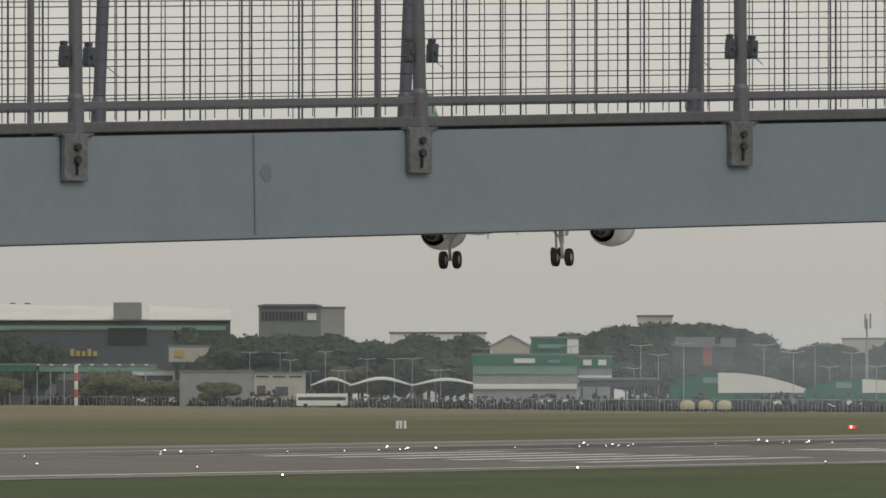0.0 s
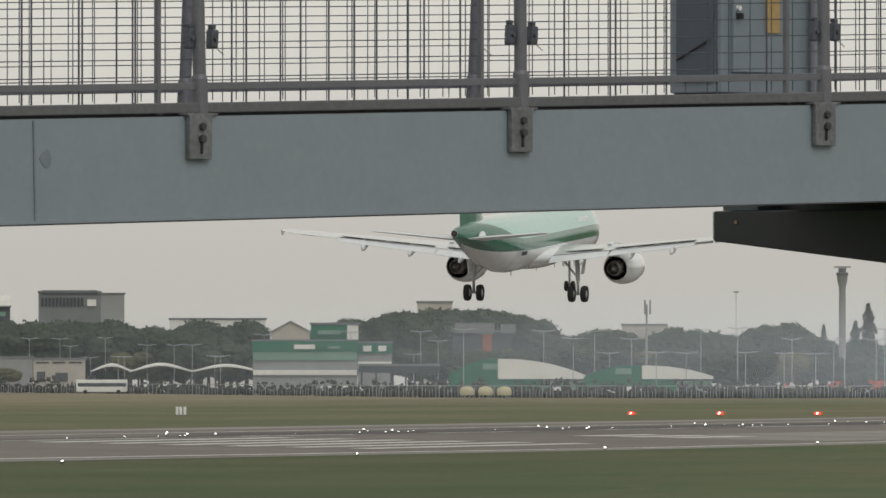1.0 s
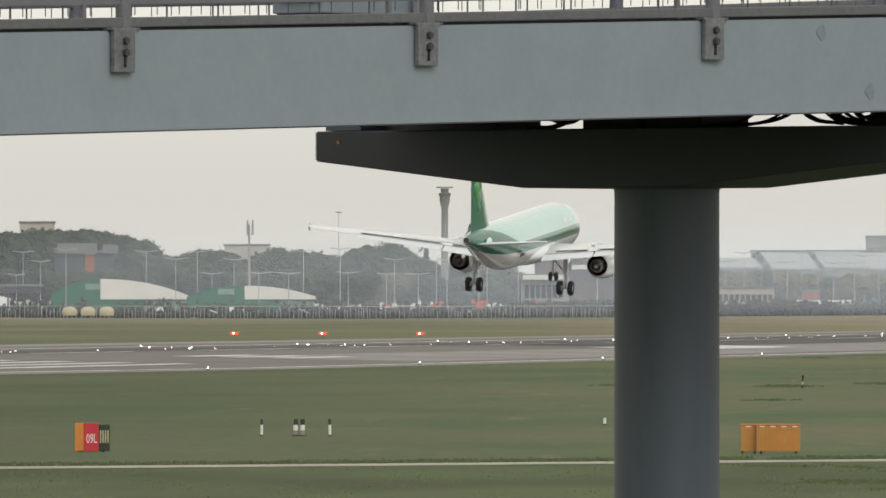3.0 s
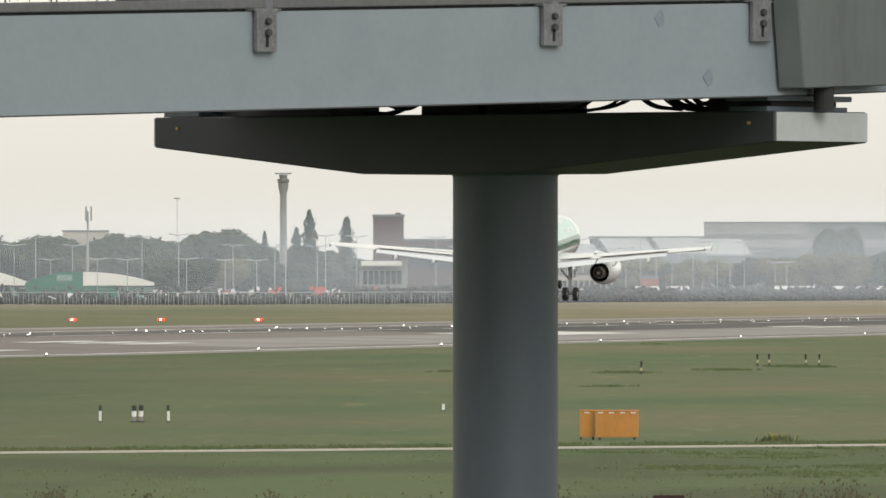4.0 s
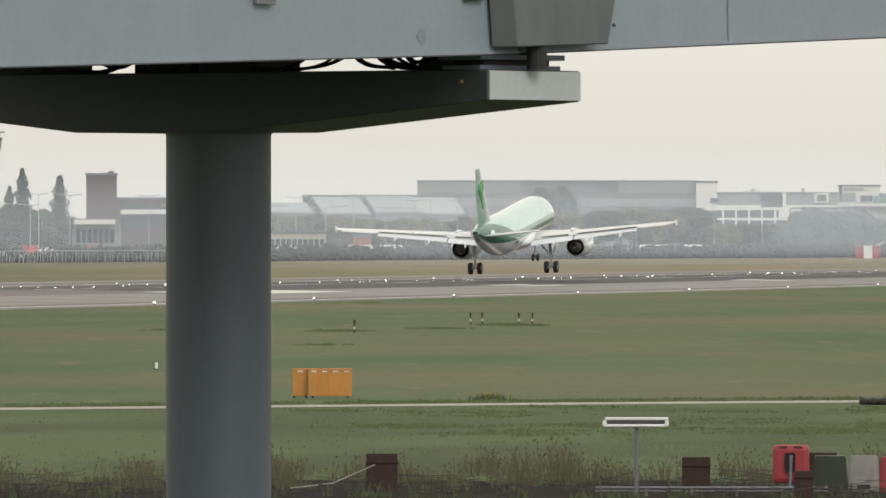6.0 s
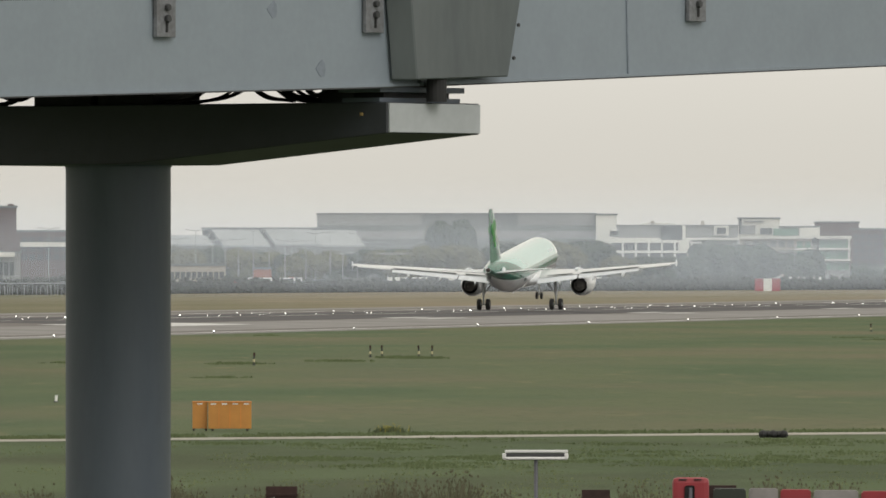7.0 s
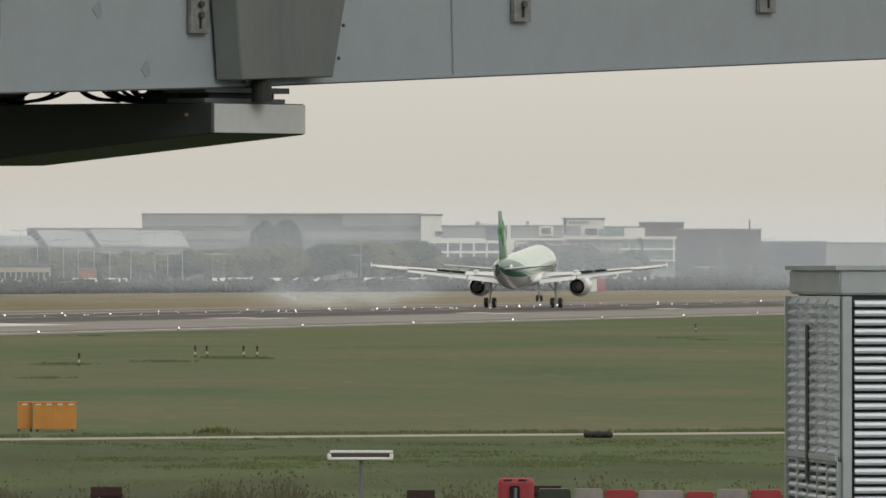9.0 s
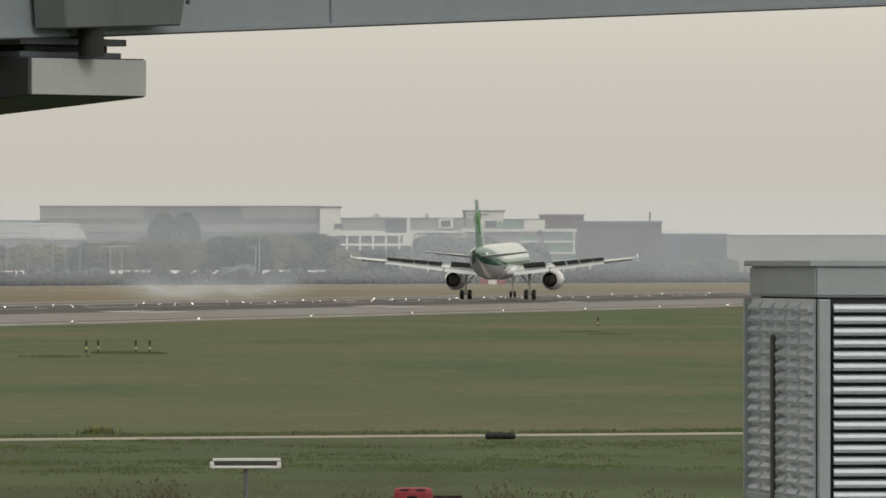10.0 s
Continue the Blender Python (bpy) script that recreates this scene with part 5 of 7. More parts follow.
def make_tanks():
    for b in (-1034, -1001, -968):
        m = face_frame(b, border(b) - 6)
        t = thing("storage_tank", "cream painted domed storage tank", "tank", "storage tanks")
        smooth(part("shell", lathe([(1.35, 0.5), (1.5, 1.1), (1.4, 1.7), (1.0, 2.1), (0.02, 2.3)], 24, None, m), M_CREAM, t), 50)
        for i in range(4):
            a = i * math.pi / 2 + 0.4
            part("leg", tube(m @ Vector((1.3 * math.cos(a), 1.3 * math.sin(a), 0)), m @ Vector((1.3 * math.cos(a), 1.3 * math.sin(a), 1.2)), 0.1, None, 6), M_BEAM, t)


make_tanks()

# ---- trees ----
def tree_meshes(seed, high, wide, shape, leaf):
    """Trunk with limbs, and a crown of many small clumps."""
    rng = random.Random(seed)
    tr = tube((0, 0, 0), (0, 0, high * 0.6), high * 0.028, None, 8, high * 0.01)
    for i in range(7):
        a, z = rng.uniform(0, 6.28), high * rng.uniform(0.25, 0.55)
        tube((0, 0, z), (math.cos(a) * wide * 0.3, math.sin(a) * wide * 0.3, z + high * 0.2), high * 0.009, tr, 5, high * 0.003)
    verts, faces = [], []
    lobes = [(Vector((rng.uniform(-0.34, 0.34) * wide, rng.uniform(-0.34, 0.34) * wide, high * rng.uniform(0.36, 0.74))), rng.uniform(0.13, 0.27) * wide) for _ in range(16)]
    def clump(c, size):
        base = len(verts)
        q = Euler((rng.uniform(0, 3), rng.uniform(0, 3), rng.uniform(0, 3))).to_matrix()
        for p in ((1, 0, 0), (-0.8, 0.5, 0), (-0.3, -1, 0), (0, 0.1, 0.8), (0, 0, -0.6)):
            verts.append(c + q @ (Vector(p) * size * rng.uniform(0.6, 1.3)))
        for f in ((0, 1, 3), (1, 2, 3), (2, 0, 3), (1, 0, 4), (2, 1, 4), (0, 2, 4)):
            faces.append(tuple(base + j for j in f))
    for i in range(4200 if shape == "round" else 2200):
        if shape == "poplar":
            k = rng.random()
            a = rng.uniform(0, 6.28)
            r = wide * 0.5 * math.sin(math.pi * min(1, 0.12 + k * 0.86)) ** 0.7 * math.sqrt(rng.random()) * (1 + 0.25 * math.sin(k * 37 + a * 2))
            c = Vector((r * math.cos(a), r * math.sin(a), high * (0.06 + 0.94 * k)))
        else:
            o, r = lobes[i % len(lobes)]
            v = Vector((rng.gauss(0, 1), rng.gauss(0, 1), rng.gauss(0, 1))).normalized() * r * rng.uniform(0.84, 1.05)
            c = o + Vector((v.x, v.y, v.z * 0.85))
            c.z = max(high * 0.12, c.z)
        clump(c, rng.uniform(0.14, 0.34) * (high / 14))
    # shaded inner masses
    cores = [(o, r * 0.9) for o, r in lobes] if shape == "round" else [(Vector((0, 0, high * k)), wide * 0.26) for k in (0.3, 0.45, 0.6, 0.75)]
    for o, r in cores:
        ball = bmesh.new()
        bmesh.ops.create_icosphere(ball, subdivisions=3, radius=r)
        base = len(verts)
        for v in ball.verts:
            verts.append(o + Vector((v.co.x, v.co.y, v.co.z * 0.85)) * (1 + 0.3 * noise.noise(v.co * 0.9 + o)))
        for f in ball.faces:
            faces.append(tuple(base + v.index for v in f.verts))
        ball.free()
    cr = bpy.data.meshes.new("crown")
    cr.from_pydata(verts, [], faces)
    cr.materials.append(leaf)
    tm = bpy.data.meshes.new("trunk")
    tr.to_mesh(tm)
    tr.free()
    tm.materials.append(M_BARK)
    return tm, cr


TREES = [tree_meshes(1, 14, 13, "round", M_LEAF), tree_meshes(2, 14, 15, "round", M_LEAF), tree_meshes(3, 14, 12, "round", M_LEAF), tree_meshes(4, 14, 14, "round", M_LEAFOLIVE)]
POPLARS = [tree_meshes(7, 14, 4.5, "poplar", M_LEAF), tree_meshes(8, 14, 6.5, "poplar", M_LEAF)]


def plant(b, e, d, kind=None, wide=1.0, label="dark leafy broad-crowned tree beyond the airfield"):
    h = height(e, d)
    tm, cr = kind or TREES[int(abs(b * 7 + e)) % 3]
    t = thing("tree", label, "tree", "far trees")
    t.matrix_world = face_frame(b, d) @ Matrix.Rotation(b * 0.7, 4, "Z")
    s = h / 14 * 1.06
    for nm, me in (("trunk", tm), ("crown", cr)):
        o = new(nm, me)
        o.parent = t
        o.scale = (s * wide, s * wide, s)


def tree_belts():
    rng = random.Random(11)
    # outline of the wooded skyline: bearing, elevation
    sky_line = ((-2300, 60), (-1850, 70), (-1800, 100), (-1700, 105), (-1640, 92), (-1560, 88), (-1490, 104), (-1455, 104), (-1430, 85), (-1400, 70), (-1300, 70),
                (-1265, 92), (-1240, 110), (-1200, 104), (-1150, 118), (-1100, 122), (-1050, 124), (-1000, 126), (-960, 112), (-930, 92), (-890, 80), (-840, 78))
    bs, es = [p[0] for p in sky_line], [p[1] for p in sky_line]
    b = -1860
    while b < -840:
        e = float(np.interp(b, bs, es))
        plant(b + rng.uniform(-6, 6), e * rng.uniform(0.92, 1.0), 3350 + rng.uniform(-60, 120), None, rng.uniform(0.9, 1.2))
        b += rng.uniform(18, 30)
    b = -1820
    while b < -240:
        if not -1420 < b < -1150:
            plant(b, rng.uniform(38, 62) if b < -600 else rng.uniform(34, 46), border(b) + rng.uniform(320, 520), TREES[3] if rng.random() < 0.15 else None, rng.uniform(0.9, 1.3))
        b += rng.uniform(20, 34)
    for c, e, d, wd in ((-2235, 96, 3500, 0.8), (-2195, 84, 3500, 0.9), (-2156, 86, 3505, 0.7), (-1962, 96, 3560, 0.6), (-1930, 112, 3560, 0.8), (-1895, 108, 3570, 0.8), (-1862, 104, 3560, 0.9),
                        (-1835, 92, 3400, 0.8), (-2078, 30, 3410, 1.3), (-2058, 34, 3405, 1.4), (-2036, 28, 3400, 1.4), (-2246, 22, 3415, 1.5), (-1990, 16, 3390, 1.5), (-1955, 18, 3390, 1.6), (-1860, 14, 3200, 1.7)):
        plant(c, e, d, TREES[3] if e < 40 else None, wd, "leafy tree by the car hire forecourt" if e > 40 else "rounded green shrub by the forecourt")
    for c, w, e in ((-785, 42, 90), (-640, 52, 88), (-675, 30, 80), (-492, 42, 96), (-560, 40, 66), (-420, 30, 70), (-590, 30, 74), (-720, 30, 70), (-350, 30, 62), (-300, 30, 60)):
        d = 3150
        for k in (-0.45, 0, 0.45):
            plant(c + k * w, e - abs(k) * 14, d + rng.uniform(-20, 20), None, 0.95)
    for c, e, kind, wd in ((-324, 117, 0, 0.6), (-347, 88, 0, 0.6), (-258, 105, 1, 0.52), (-403, 82, 0, 0.45), (-470, 78, 0, 0.45)):
        plant(c, e, 3100, POPLARS[kind], wd, "tall narrow poplar beyond the airfield")
    b = 30
    while b < 1600:
        e = float(np.interp(b, (30, 860, 900, 1030, 1060, 1180, 1210, 1318, 1330), (44, 46, 32, 34, 52, 50, 30, 24, 16))) + 6 * math.sin(b * 0.013) + rng.uniform(-7, 7)
        if 700 < b < 870:
            e = 62
        plant(b, e * 0.95, border(b) + rng.uniform(200, 330), TREES[3] if rng.random() < 0.3 else None, rng.uniform(0.9, 1.2))
        b += rng.uniform(22, 36)
    for c, e, wd in ((600, 96, 0.5), (622, 98, 0.5), (638, 90, 0.4), (1255, 44, 0.8), (1120, 46, 0.8)):
        plant(c, e, 3480, None, wd)


tree_belts()

# ---- boundary fence, hedge, cars, poles ----
def make_boundary():
    rng = random.Random(5)
    verts, faces = [], []
    def quad(p, w, z0, z1):
        i = len(verts)
        verts.extend((p + Vector((-w, 0, z0)), p + Vector((w, 0, z0)), p + Vector((w, 0, z1)), p + Vector((-w, 0, z1)),
                      p + Vector((-w, 0.2, z0)), p + Vector((w, 0.2, z0)), p + Vector((w, 0.2, z1)), p + Vector((-w, 0.2, z1))))
        faces.extend(((i, i + 1, i + 2, i + 3), (i + 1, i + 5, i + 6, i + 2), (i + 4, i, i + 3, i + 7), (i + 3, i + 2, i + 6, i + 7)))
    b = -2500
    while b < 2000:
        if b < 60:
            quad(aim(b, border(b)), rng.uniform(0.03, 0.09), 0, rng.uniform(1.2, 2.6))
        b += rng.uniform(4, 9)
    for a, c in zip(range(-2500, 60, 40), range(-2460, 100, 40)):
        p, q = aim(a, border(a)), aim(c, border(c))
        for z in (2.3,):
            i = len(verts)
            verts.extend((p + UP * z, q + UP * z, q + UP * (z + 0.14), p + UP * (z + 0.14)))
            faces.append((i, i + 1, i + 2, i + 3))
    me = bpy.data.meshes.new("perimeter_fence")
    me.from_pydata(verts, [], faces)
    me.materials.append(M_FARGREY)
    tagged(new("perimeter_fence", me), "grey steel perimeter fence along the far boundary", "fence", "", "stuff")
    # scrub and hedge along the fence
    verts, faces = [], []
    b = -2500
    while b < 2000:
        dense = 0.5 if b < -250 else 1.0
        for _ in range(8 if b < -250 else 26):
            h = rng.uniform(0.3, 2.6) * (1.15 if dense == 1 else rng.choice((0.5, 0.8, 1.3)))
            bb = b + rng.uniform(0, 6)
            c = aim(bb, border(bb) + rng.uniform(6, 22)) + UP * h * rng.uniform(0.4, 1.2)
            s = rng.uniform(0.4, 0.95)
            i = len(verts)
            q = Euler((rng.uniform(0, 3), rng.uniform(0, 3), rng.uniform(0, 3))).to_matrix()
            for p in ((1, 0, 0), (-1, 0, 0), (0, 1, 0), (0, -1, 0), (0, 0, 1), (0, 0, -1)):
                verts.append(c + q @ (Vector(p) * s * rng.uniform(0.6, 1.2)))
            for f in ((0, 2, 4), (2, 1, 4), (1, 3, 4), (3, 0, 4), (2, 0, 5), (1, 2, 5), (3, 1, 5), (0, 3, 5)):
                faces.append(tuple(i + j for j in f))
        b += 6
    me = bpy.data.meshes.new("hedge")
    me.from_pydata(verts, [], faces)
    me.materials.append(M_HEDGE)
    tagged(new("hedge", me), "dark scrub and hedge along the perimeter fence", "hedge", "", "stuff")


make_boundary()


def car_mesh_thing(colour, van):
    c = thing("parked_car", "parked %s behind the fence" % ("white van" if van else "car in dull paint"), "van" if van else "car", "parked cars")
    L, W, H = (5.2, 1.9, 2.1) if van else (4.4, 1.75, 1.42)
    if van:
        pts = [(-L / 2, 0.35), (L / 2, 0.35), (L / 2, 0.95), (L * 0.36, 1.15), (L * 0.24, H), (-L / 2, H)]
    else:
        pts = [(-L / 2, 0.3), (L / 2, 0.3), (L / 2, 0.75), (L * 0.24, 0.92), (L * 0.08, H), (-L * 0.3, H), (-L * 0.46, 0.95), (-L / 2, 0.9)]
    bm = prism(pts, W)
    bmesh.ops.bevel(bm, geom=bm.edges[:], offset=0.06, segments=1, affect="EDGES")
    body = part("body", bm, colour, c)
    part("side_glass", box(L * 0.34 if not van else L * 0.16, W + 0.02, 0.36, Matrix.Translation((-L * 0.1 if not van else L * 0.2, 0, H - 0.5)), None, 0.02), M_FARGLASS, body)
    for x in (-L * 0.31, L * 0.31):
        for y in (-W / 2, W / 2):
            part("wheel", tube((x, y - 0.1, 0.32), (x, y + 0.1, 0.32), 0.32, None, 12), M_TYRE, c)
    return c


def make_cars():
    rng = random.Random(9)
    paints = [mat("car_paint", col, 0.3, 0.2, 0.05, 1.0, 0.0, coat=0.5) for col in ((0.6, 0.6, 0.6), (0.25, 0.26, 0.28), (0.05, 0.05, 0.06), (0.35, 0.05, 0.04), (0.08, 0.12, 0.25))]
    kinds = [car_mesh_thing(p, False) for p in paints] + [car_mesh_thing(M_FARWHITE, True)]
    spots = []
    for b in range(-1700, -280, 11):
        spots.append((b, border(b) + rng.choice((40, 75, 110))))
    for b in range(100, 1300, 16):
        spots.append((b, border(b) + rng.choice((60, 90))))
    first = set()
    for b, d in spots:
        if rng.random() < 0.25:
            continue
        k = rng.choices(range(6), (5, 4, 3, 1, 1, 3))[0]
        m = face_frame(b, d) @ Matrix.Rotation(rng.choice((0, 0.3, math.pi, 1.57)), 4, "Z")
        if k not in first:
            first.add(k)
            kinds[k].matrix_world = m
        else:
            copy_thing(kinds[k], m)
    for k in range(6):
        if k not in first:
            kinds[k].matrix_world = face_frame(-600 + k * 20, 2520)
    coach = thing("coach", "long white coach behind the fence", "coach", "coaches")
    part("body", box(12.4, 2.5, 3.0, Matrix.Translation((0, 0, 0.4)), None, 0.25), M_FARWHITE, coach)
    part("window_band", box(11.6, 2.56, 0.9, Matrix.Translation((0, 0, 1.7)), None, 0.1), M_FARGLASS, coach, "dark window band")
    for x in (-4, 4):
        part("wheel", tube(Vector((x, -1.3, 0.5)), Vector((x, -1.0, 0.5)), 0.5, None, 14), M_TYRE, coach)
    coach.matrix_world = face_frame(-1680, 2990)
    for b in (545, 578, 622, 652, 300, 812, 850, 1230):
        copy_thing(coach, face_frame(b, border(b) + 70))
    # orange-red site barriers and signs in the car park
    for b in (-590, -566, -552, -490, -478, -470, -392, -384, -376, -320, -310, -300, -215, -205, 30, 160, 180, 205, 232, 330, 900, 1060):
        d = border(b) + 150
        s = thing("marker_board", "orange-red marker board on posts in the car park", "marker board", "marker boards")
        m = face_frame(b, d)
        hh = rng.uniform(2.6, 4.2)
        part("board", box(rng.uniform(0.6, 1.3), 0.15, hh * 0.45, m @ Matrix.Translation((0, 0, hh * 0.45)), None, 0.03), M_ORANGE, s)
        part("post", tube(m @ Vector((0, 0.1, 0)), m @ Vector((0, 0.1, hh * 0.5)), 0.08, None, 6), M_POLE, s)


make_cars()


def lamp_pole_parts(h):
    p = thing("street_lamp", "tall grey street lamp with twin heads", "street lamp", "far street lamps")
    part("pole", tube((0, 0, 0), (0, 0, h), 0.1, None, 6, 0.06), M_POLE, p)
    for s in (-1, 1):
        part("arm", tube((0, 0, h), (s * 1.7, 0, h + 0.25), 0.09, None, 5), M_POLE, p)
        part("lamp_head", box(1.0, 0.35, 0.16, Matrix.Translation((s * 2.0, 0, h + 0.2)), None, 0.05), M_POLE, p)
    return p


def make_poles():
    rng = random.Random(3)
    protos = [lamp_pole_parts(h) for h in (9.0, 12.0, 14.0)]
    bs = [-2190, -1834, -1808, -1780, -1754, -1736, -1700, -1674, -1651, -1640, -1600, -1552, -1520, -1480, -1470, -1392, -1352, -1300, -1240, -1128, -1116, -1085, -1040,
          -898, -846, -808, -782, -743, -699, -646, -620, -555, -541, -473, -459, -417, -385, -366, -310, -295, -240, -100, -60, 20]
    bs += [128, 160, 190, 212, 236, 262, 290, 318, 330, 355, 372, 398, 420, 446, 470, 500, 520, 545, 570, 755, 762, 900, 985, 1060, 1110, 1220, 1240, 1290, 1400, 1480]
    used = set()
    for b in bs:
        k = rng.randrange(3)
        m = face_frame(b, border(b) + rng.uniform(130, 300)) @ Matrix.Rotation(rng.uniform(-0.7, 0.7), 4, "Z")
        if k not in used:
            used.add(k)
            protos[k].matrix_world = m
        else:
            copy_thing(protos[k], m)
    # telephone mast
    d = 2700
    m = face_frame(-716, d)
    t = thing("telecoms_mast", "slim grey telecoms mast with panel antennas", "mast")
    h = height(133, d)
    part("pole", tube(m @ Vector((0, 0, 0)), m @ Vector((0, 0, h - 1)), 0.32, None, 8, 0.22), M_POLE, t)
    for i in range(3):
        a = i * 2.09
        part("antenna", box(0.4, 0.25, 3.2, m @ Matrix.Translation((0.75 * math.cos(a), 0.75 * math.sin(a), h - 3.2)), None, 0.05), M_POLE, t)
    # radar tower
    d = 3000
    m = face_frame(-370, d)
    t = thing("radar_tower", "tall concrete radar tower with rotating antenna head", "tower")
    h = height(176, d)
    smooth(part("shaft", lathe([(1.1, 0), (0.85, h * 0.5), (0.8, h - 3), (1.25, h - 1.2), (1.25, h)], 20, None, m), M_FARGREY, t), 40)
    part("gallery", lathe([(0.02, h), (1.45, h), (1.45, h + 0.7), (0.9, h + 0.8), (1.0, h + 1.8), (0.02, h + 1.8)], 20, None, m), M_FARSLATE, t)
    part("antenna", box(4.2, 0.3, 0.35, m @ Matrix.Translation((0, 0, h + 1.9)) @ Matrix.Rotation(0.3, 4, "Z"), None, 0.1), M_FARGREY, t)
    d = 3600
    m = face_frame(-558, d)
    t = thing("floodlight_mast", "thin floodlight mast in the haze", "mast")
    part("pole", tube(m @ Vector((0, 0, 0)), m @ Vector((0, 0, height(146, d))), 0.1, None, 6), M_POLE, t)
    part("head", box(1.8, 0.4, 0.4, m @ Matrix.Translation((0, 0, height(146, d))), None, 0.1), M_POLE, t)
    # striped equipment hut
    d = 3050
    m = face_frame(1172, d)
    t = thing("equipment_hut", "red and white striped equipment hut", "hut")
    w = 45 * TICK * d
    for i, mm in enumerate((M_RED, M_FARWHITE, M_RED)):
        part("panel", box(w / 3, 3, 3.1, m @ Matrix.Translation(((i - 1) * w / 3, 0, 0))), mm, t)
    part("roof", box(w + 0.3, 3.3, 0.2, m @ Matrix.Translation((0, 0, 3.1))), M_FARGREY, t)
    # red and white obstacle post
    d = 3300
    m = face_frame(-2115, d)
    t = thing("obstacle_post", "red and white banded obstacle post", "post")
    for i in range(5):
        part("band", tube(m @ Vector((0, 0, i * 2.2)), m @ Vector((0, 0, i * 2.2 + 2.2)), 0.5, None, 8), (M_FARWHITE, M_ORANGE)[i % 2], t)


make_poles()


def make_haze():
    """Haze over the far side, put in as pale sheets: thin veils one behind another, lit by the sky."""
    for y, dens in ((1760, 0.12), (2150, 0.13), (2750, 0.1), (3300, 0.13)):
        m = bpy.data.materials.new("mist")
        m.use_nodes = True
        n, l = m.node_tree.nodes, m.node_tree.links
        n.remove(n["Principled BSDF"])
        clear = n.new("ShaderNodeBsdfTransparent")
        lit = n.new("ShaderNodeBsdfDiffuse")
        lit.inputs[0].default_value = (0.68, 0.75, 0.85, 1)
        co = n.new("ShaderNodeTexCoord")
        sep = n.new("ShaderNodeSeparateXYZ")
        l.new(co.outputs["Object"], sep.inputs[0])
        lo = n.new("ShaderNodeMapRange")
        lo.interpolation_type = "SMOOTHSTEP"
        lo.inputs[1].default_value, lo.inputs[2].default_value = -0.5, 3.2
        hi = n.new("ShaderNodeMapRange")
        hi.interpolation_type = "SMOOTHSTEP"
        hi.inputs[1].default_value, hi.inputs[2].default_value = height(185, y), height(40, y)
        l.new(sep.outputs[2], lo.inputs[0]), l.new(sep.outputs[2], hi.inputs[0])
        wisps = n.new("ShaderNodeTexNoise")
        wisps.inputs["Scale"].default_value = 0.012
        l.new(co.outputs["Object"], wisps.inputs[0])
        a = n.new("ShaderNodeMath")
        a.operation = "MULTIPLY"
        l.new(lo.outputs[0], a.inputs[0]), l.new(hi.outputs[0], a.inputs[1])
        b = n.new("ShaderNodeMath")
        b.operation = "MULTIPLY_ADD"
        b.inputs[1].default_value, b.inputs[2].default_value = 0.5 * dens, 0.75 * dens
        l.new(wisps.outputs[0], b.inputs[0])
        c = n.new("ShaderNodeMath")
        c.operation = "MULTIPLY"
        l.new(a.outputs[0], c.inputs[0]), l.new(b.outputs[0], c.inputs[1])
        # the veils' haze thins out towards the left
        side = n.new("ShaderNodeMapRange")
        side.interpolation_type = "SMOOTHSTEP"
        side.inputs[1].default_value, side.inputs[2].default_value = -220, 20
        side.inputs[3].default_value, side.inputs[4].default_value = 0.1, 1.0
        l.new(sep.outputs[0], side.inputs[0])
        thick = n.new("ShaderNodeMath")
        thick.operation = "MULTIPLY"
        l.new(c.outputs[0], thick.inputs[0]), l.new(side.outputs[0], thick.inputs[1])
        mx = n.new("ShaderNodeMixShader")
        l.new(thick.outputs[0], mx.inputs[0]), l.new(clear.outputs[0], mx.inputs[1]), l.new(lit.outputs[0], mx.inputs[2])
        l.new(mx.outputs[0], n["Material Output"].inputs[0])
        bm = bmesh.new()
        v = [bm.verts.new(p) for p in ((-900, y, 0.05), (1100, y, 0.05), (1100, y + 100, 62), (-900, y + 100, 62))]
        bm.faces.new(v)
        tagged(part("haze_veil", bm, m, None), "thin pale veil sheet put up as haze over the far airfield", "mist", "mist layers", "stuff")


make_haze()
# ---- lights and signs of the airfield ----
M_LAMPWHITE = mat("white_runway_lamp", (1.0, 0.97, 0.9), 0.4, glow=4.5, vary=0.0)
M_LAMPRED = mat("red_approach_lamp", (1.0, 0.045, 0.035), 0.4, glow=1.8, vary=0.0)
M_LAMPHOT = mat("lamp_core", (1.0, 0.75, 0.6), 0.4, glow=9.0, vary=0.0)
M_SIGNYELLOW = mat("sign_cabinet_yellow", (0.47, 0.215, 0.045), 0.5, 0, 0.08, 0.3, 0.03, (0.42, 0.19, 0.04), 0.4)
M_SIGNORANGE = mat("sign_side_orange", (0.60, 0.22, 0.04), 0.5, 0, 0.08, 0.3, 0.03)
M_SIGNRED = mat("sign_face_red", (0.55, 0.035, 0.05), 0.4, 0, 0.05, 0.3, 0.0)
M_SIGNBLACK = mat("sign_face_black", (0.03, 0.04, 0.03), 0.4, 0, 0.05, 0.3, 0.0)
M_RUST = mat("rusty_brown_steel", (0.034, 0.017, 0.014), 0.8, 0.1, 0.3, 0.12, 0.2, (0.075, 0.03, 0.02), 0.5)
M_CONCRETE = mat("stained_concrete", (0.26, 0.25, 0.24), 0.9, 0, 0.15, 0.2, 0.2, (0.2, 0.19, 0.17), 0.5)
M_SOIL = mat("dark_damp_soil", (0.022, 0.02, 0.017), 0.95, 0, 0.35, 0.5, 0.4, (0.04, 0.036, 0.026), 0.6, spec=0.04)
M_WEED = mat("dry_weeds", (0.1, 0.095, 0.058), 0.95, 0, 0.3, 0.3, 0.0, (0.08, 0.085, 0.048), 0.6)
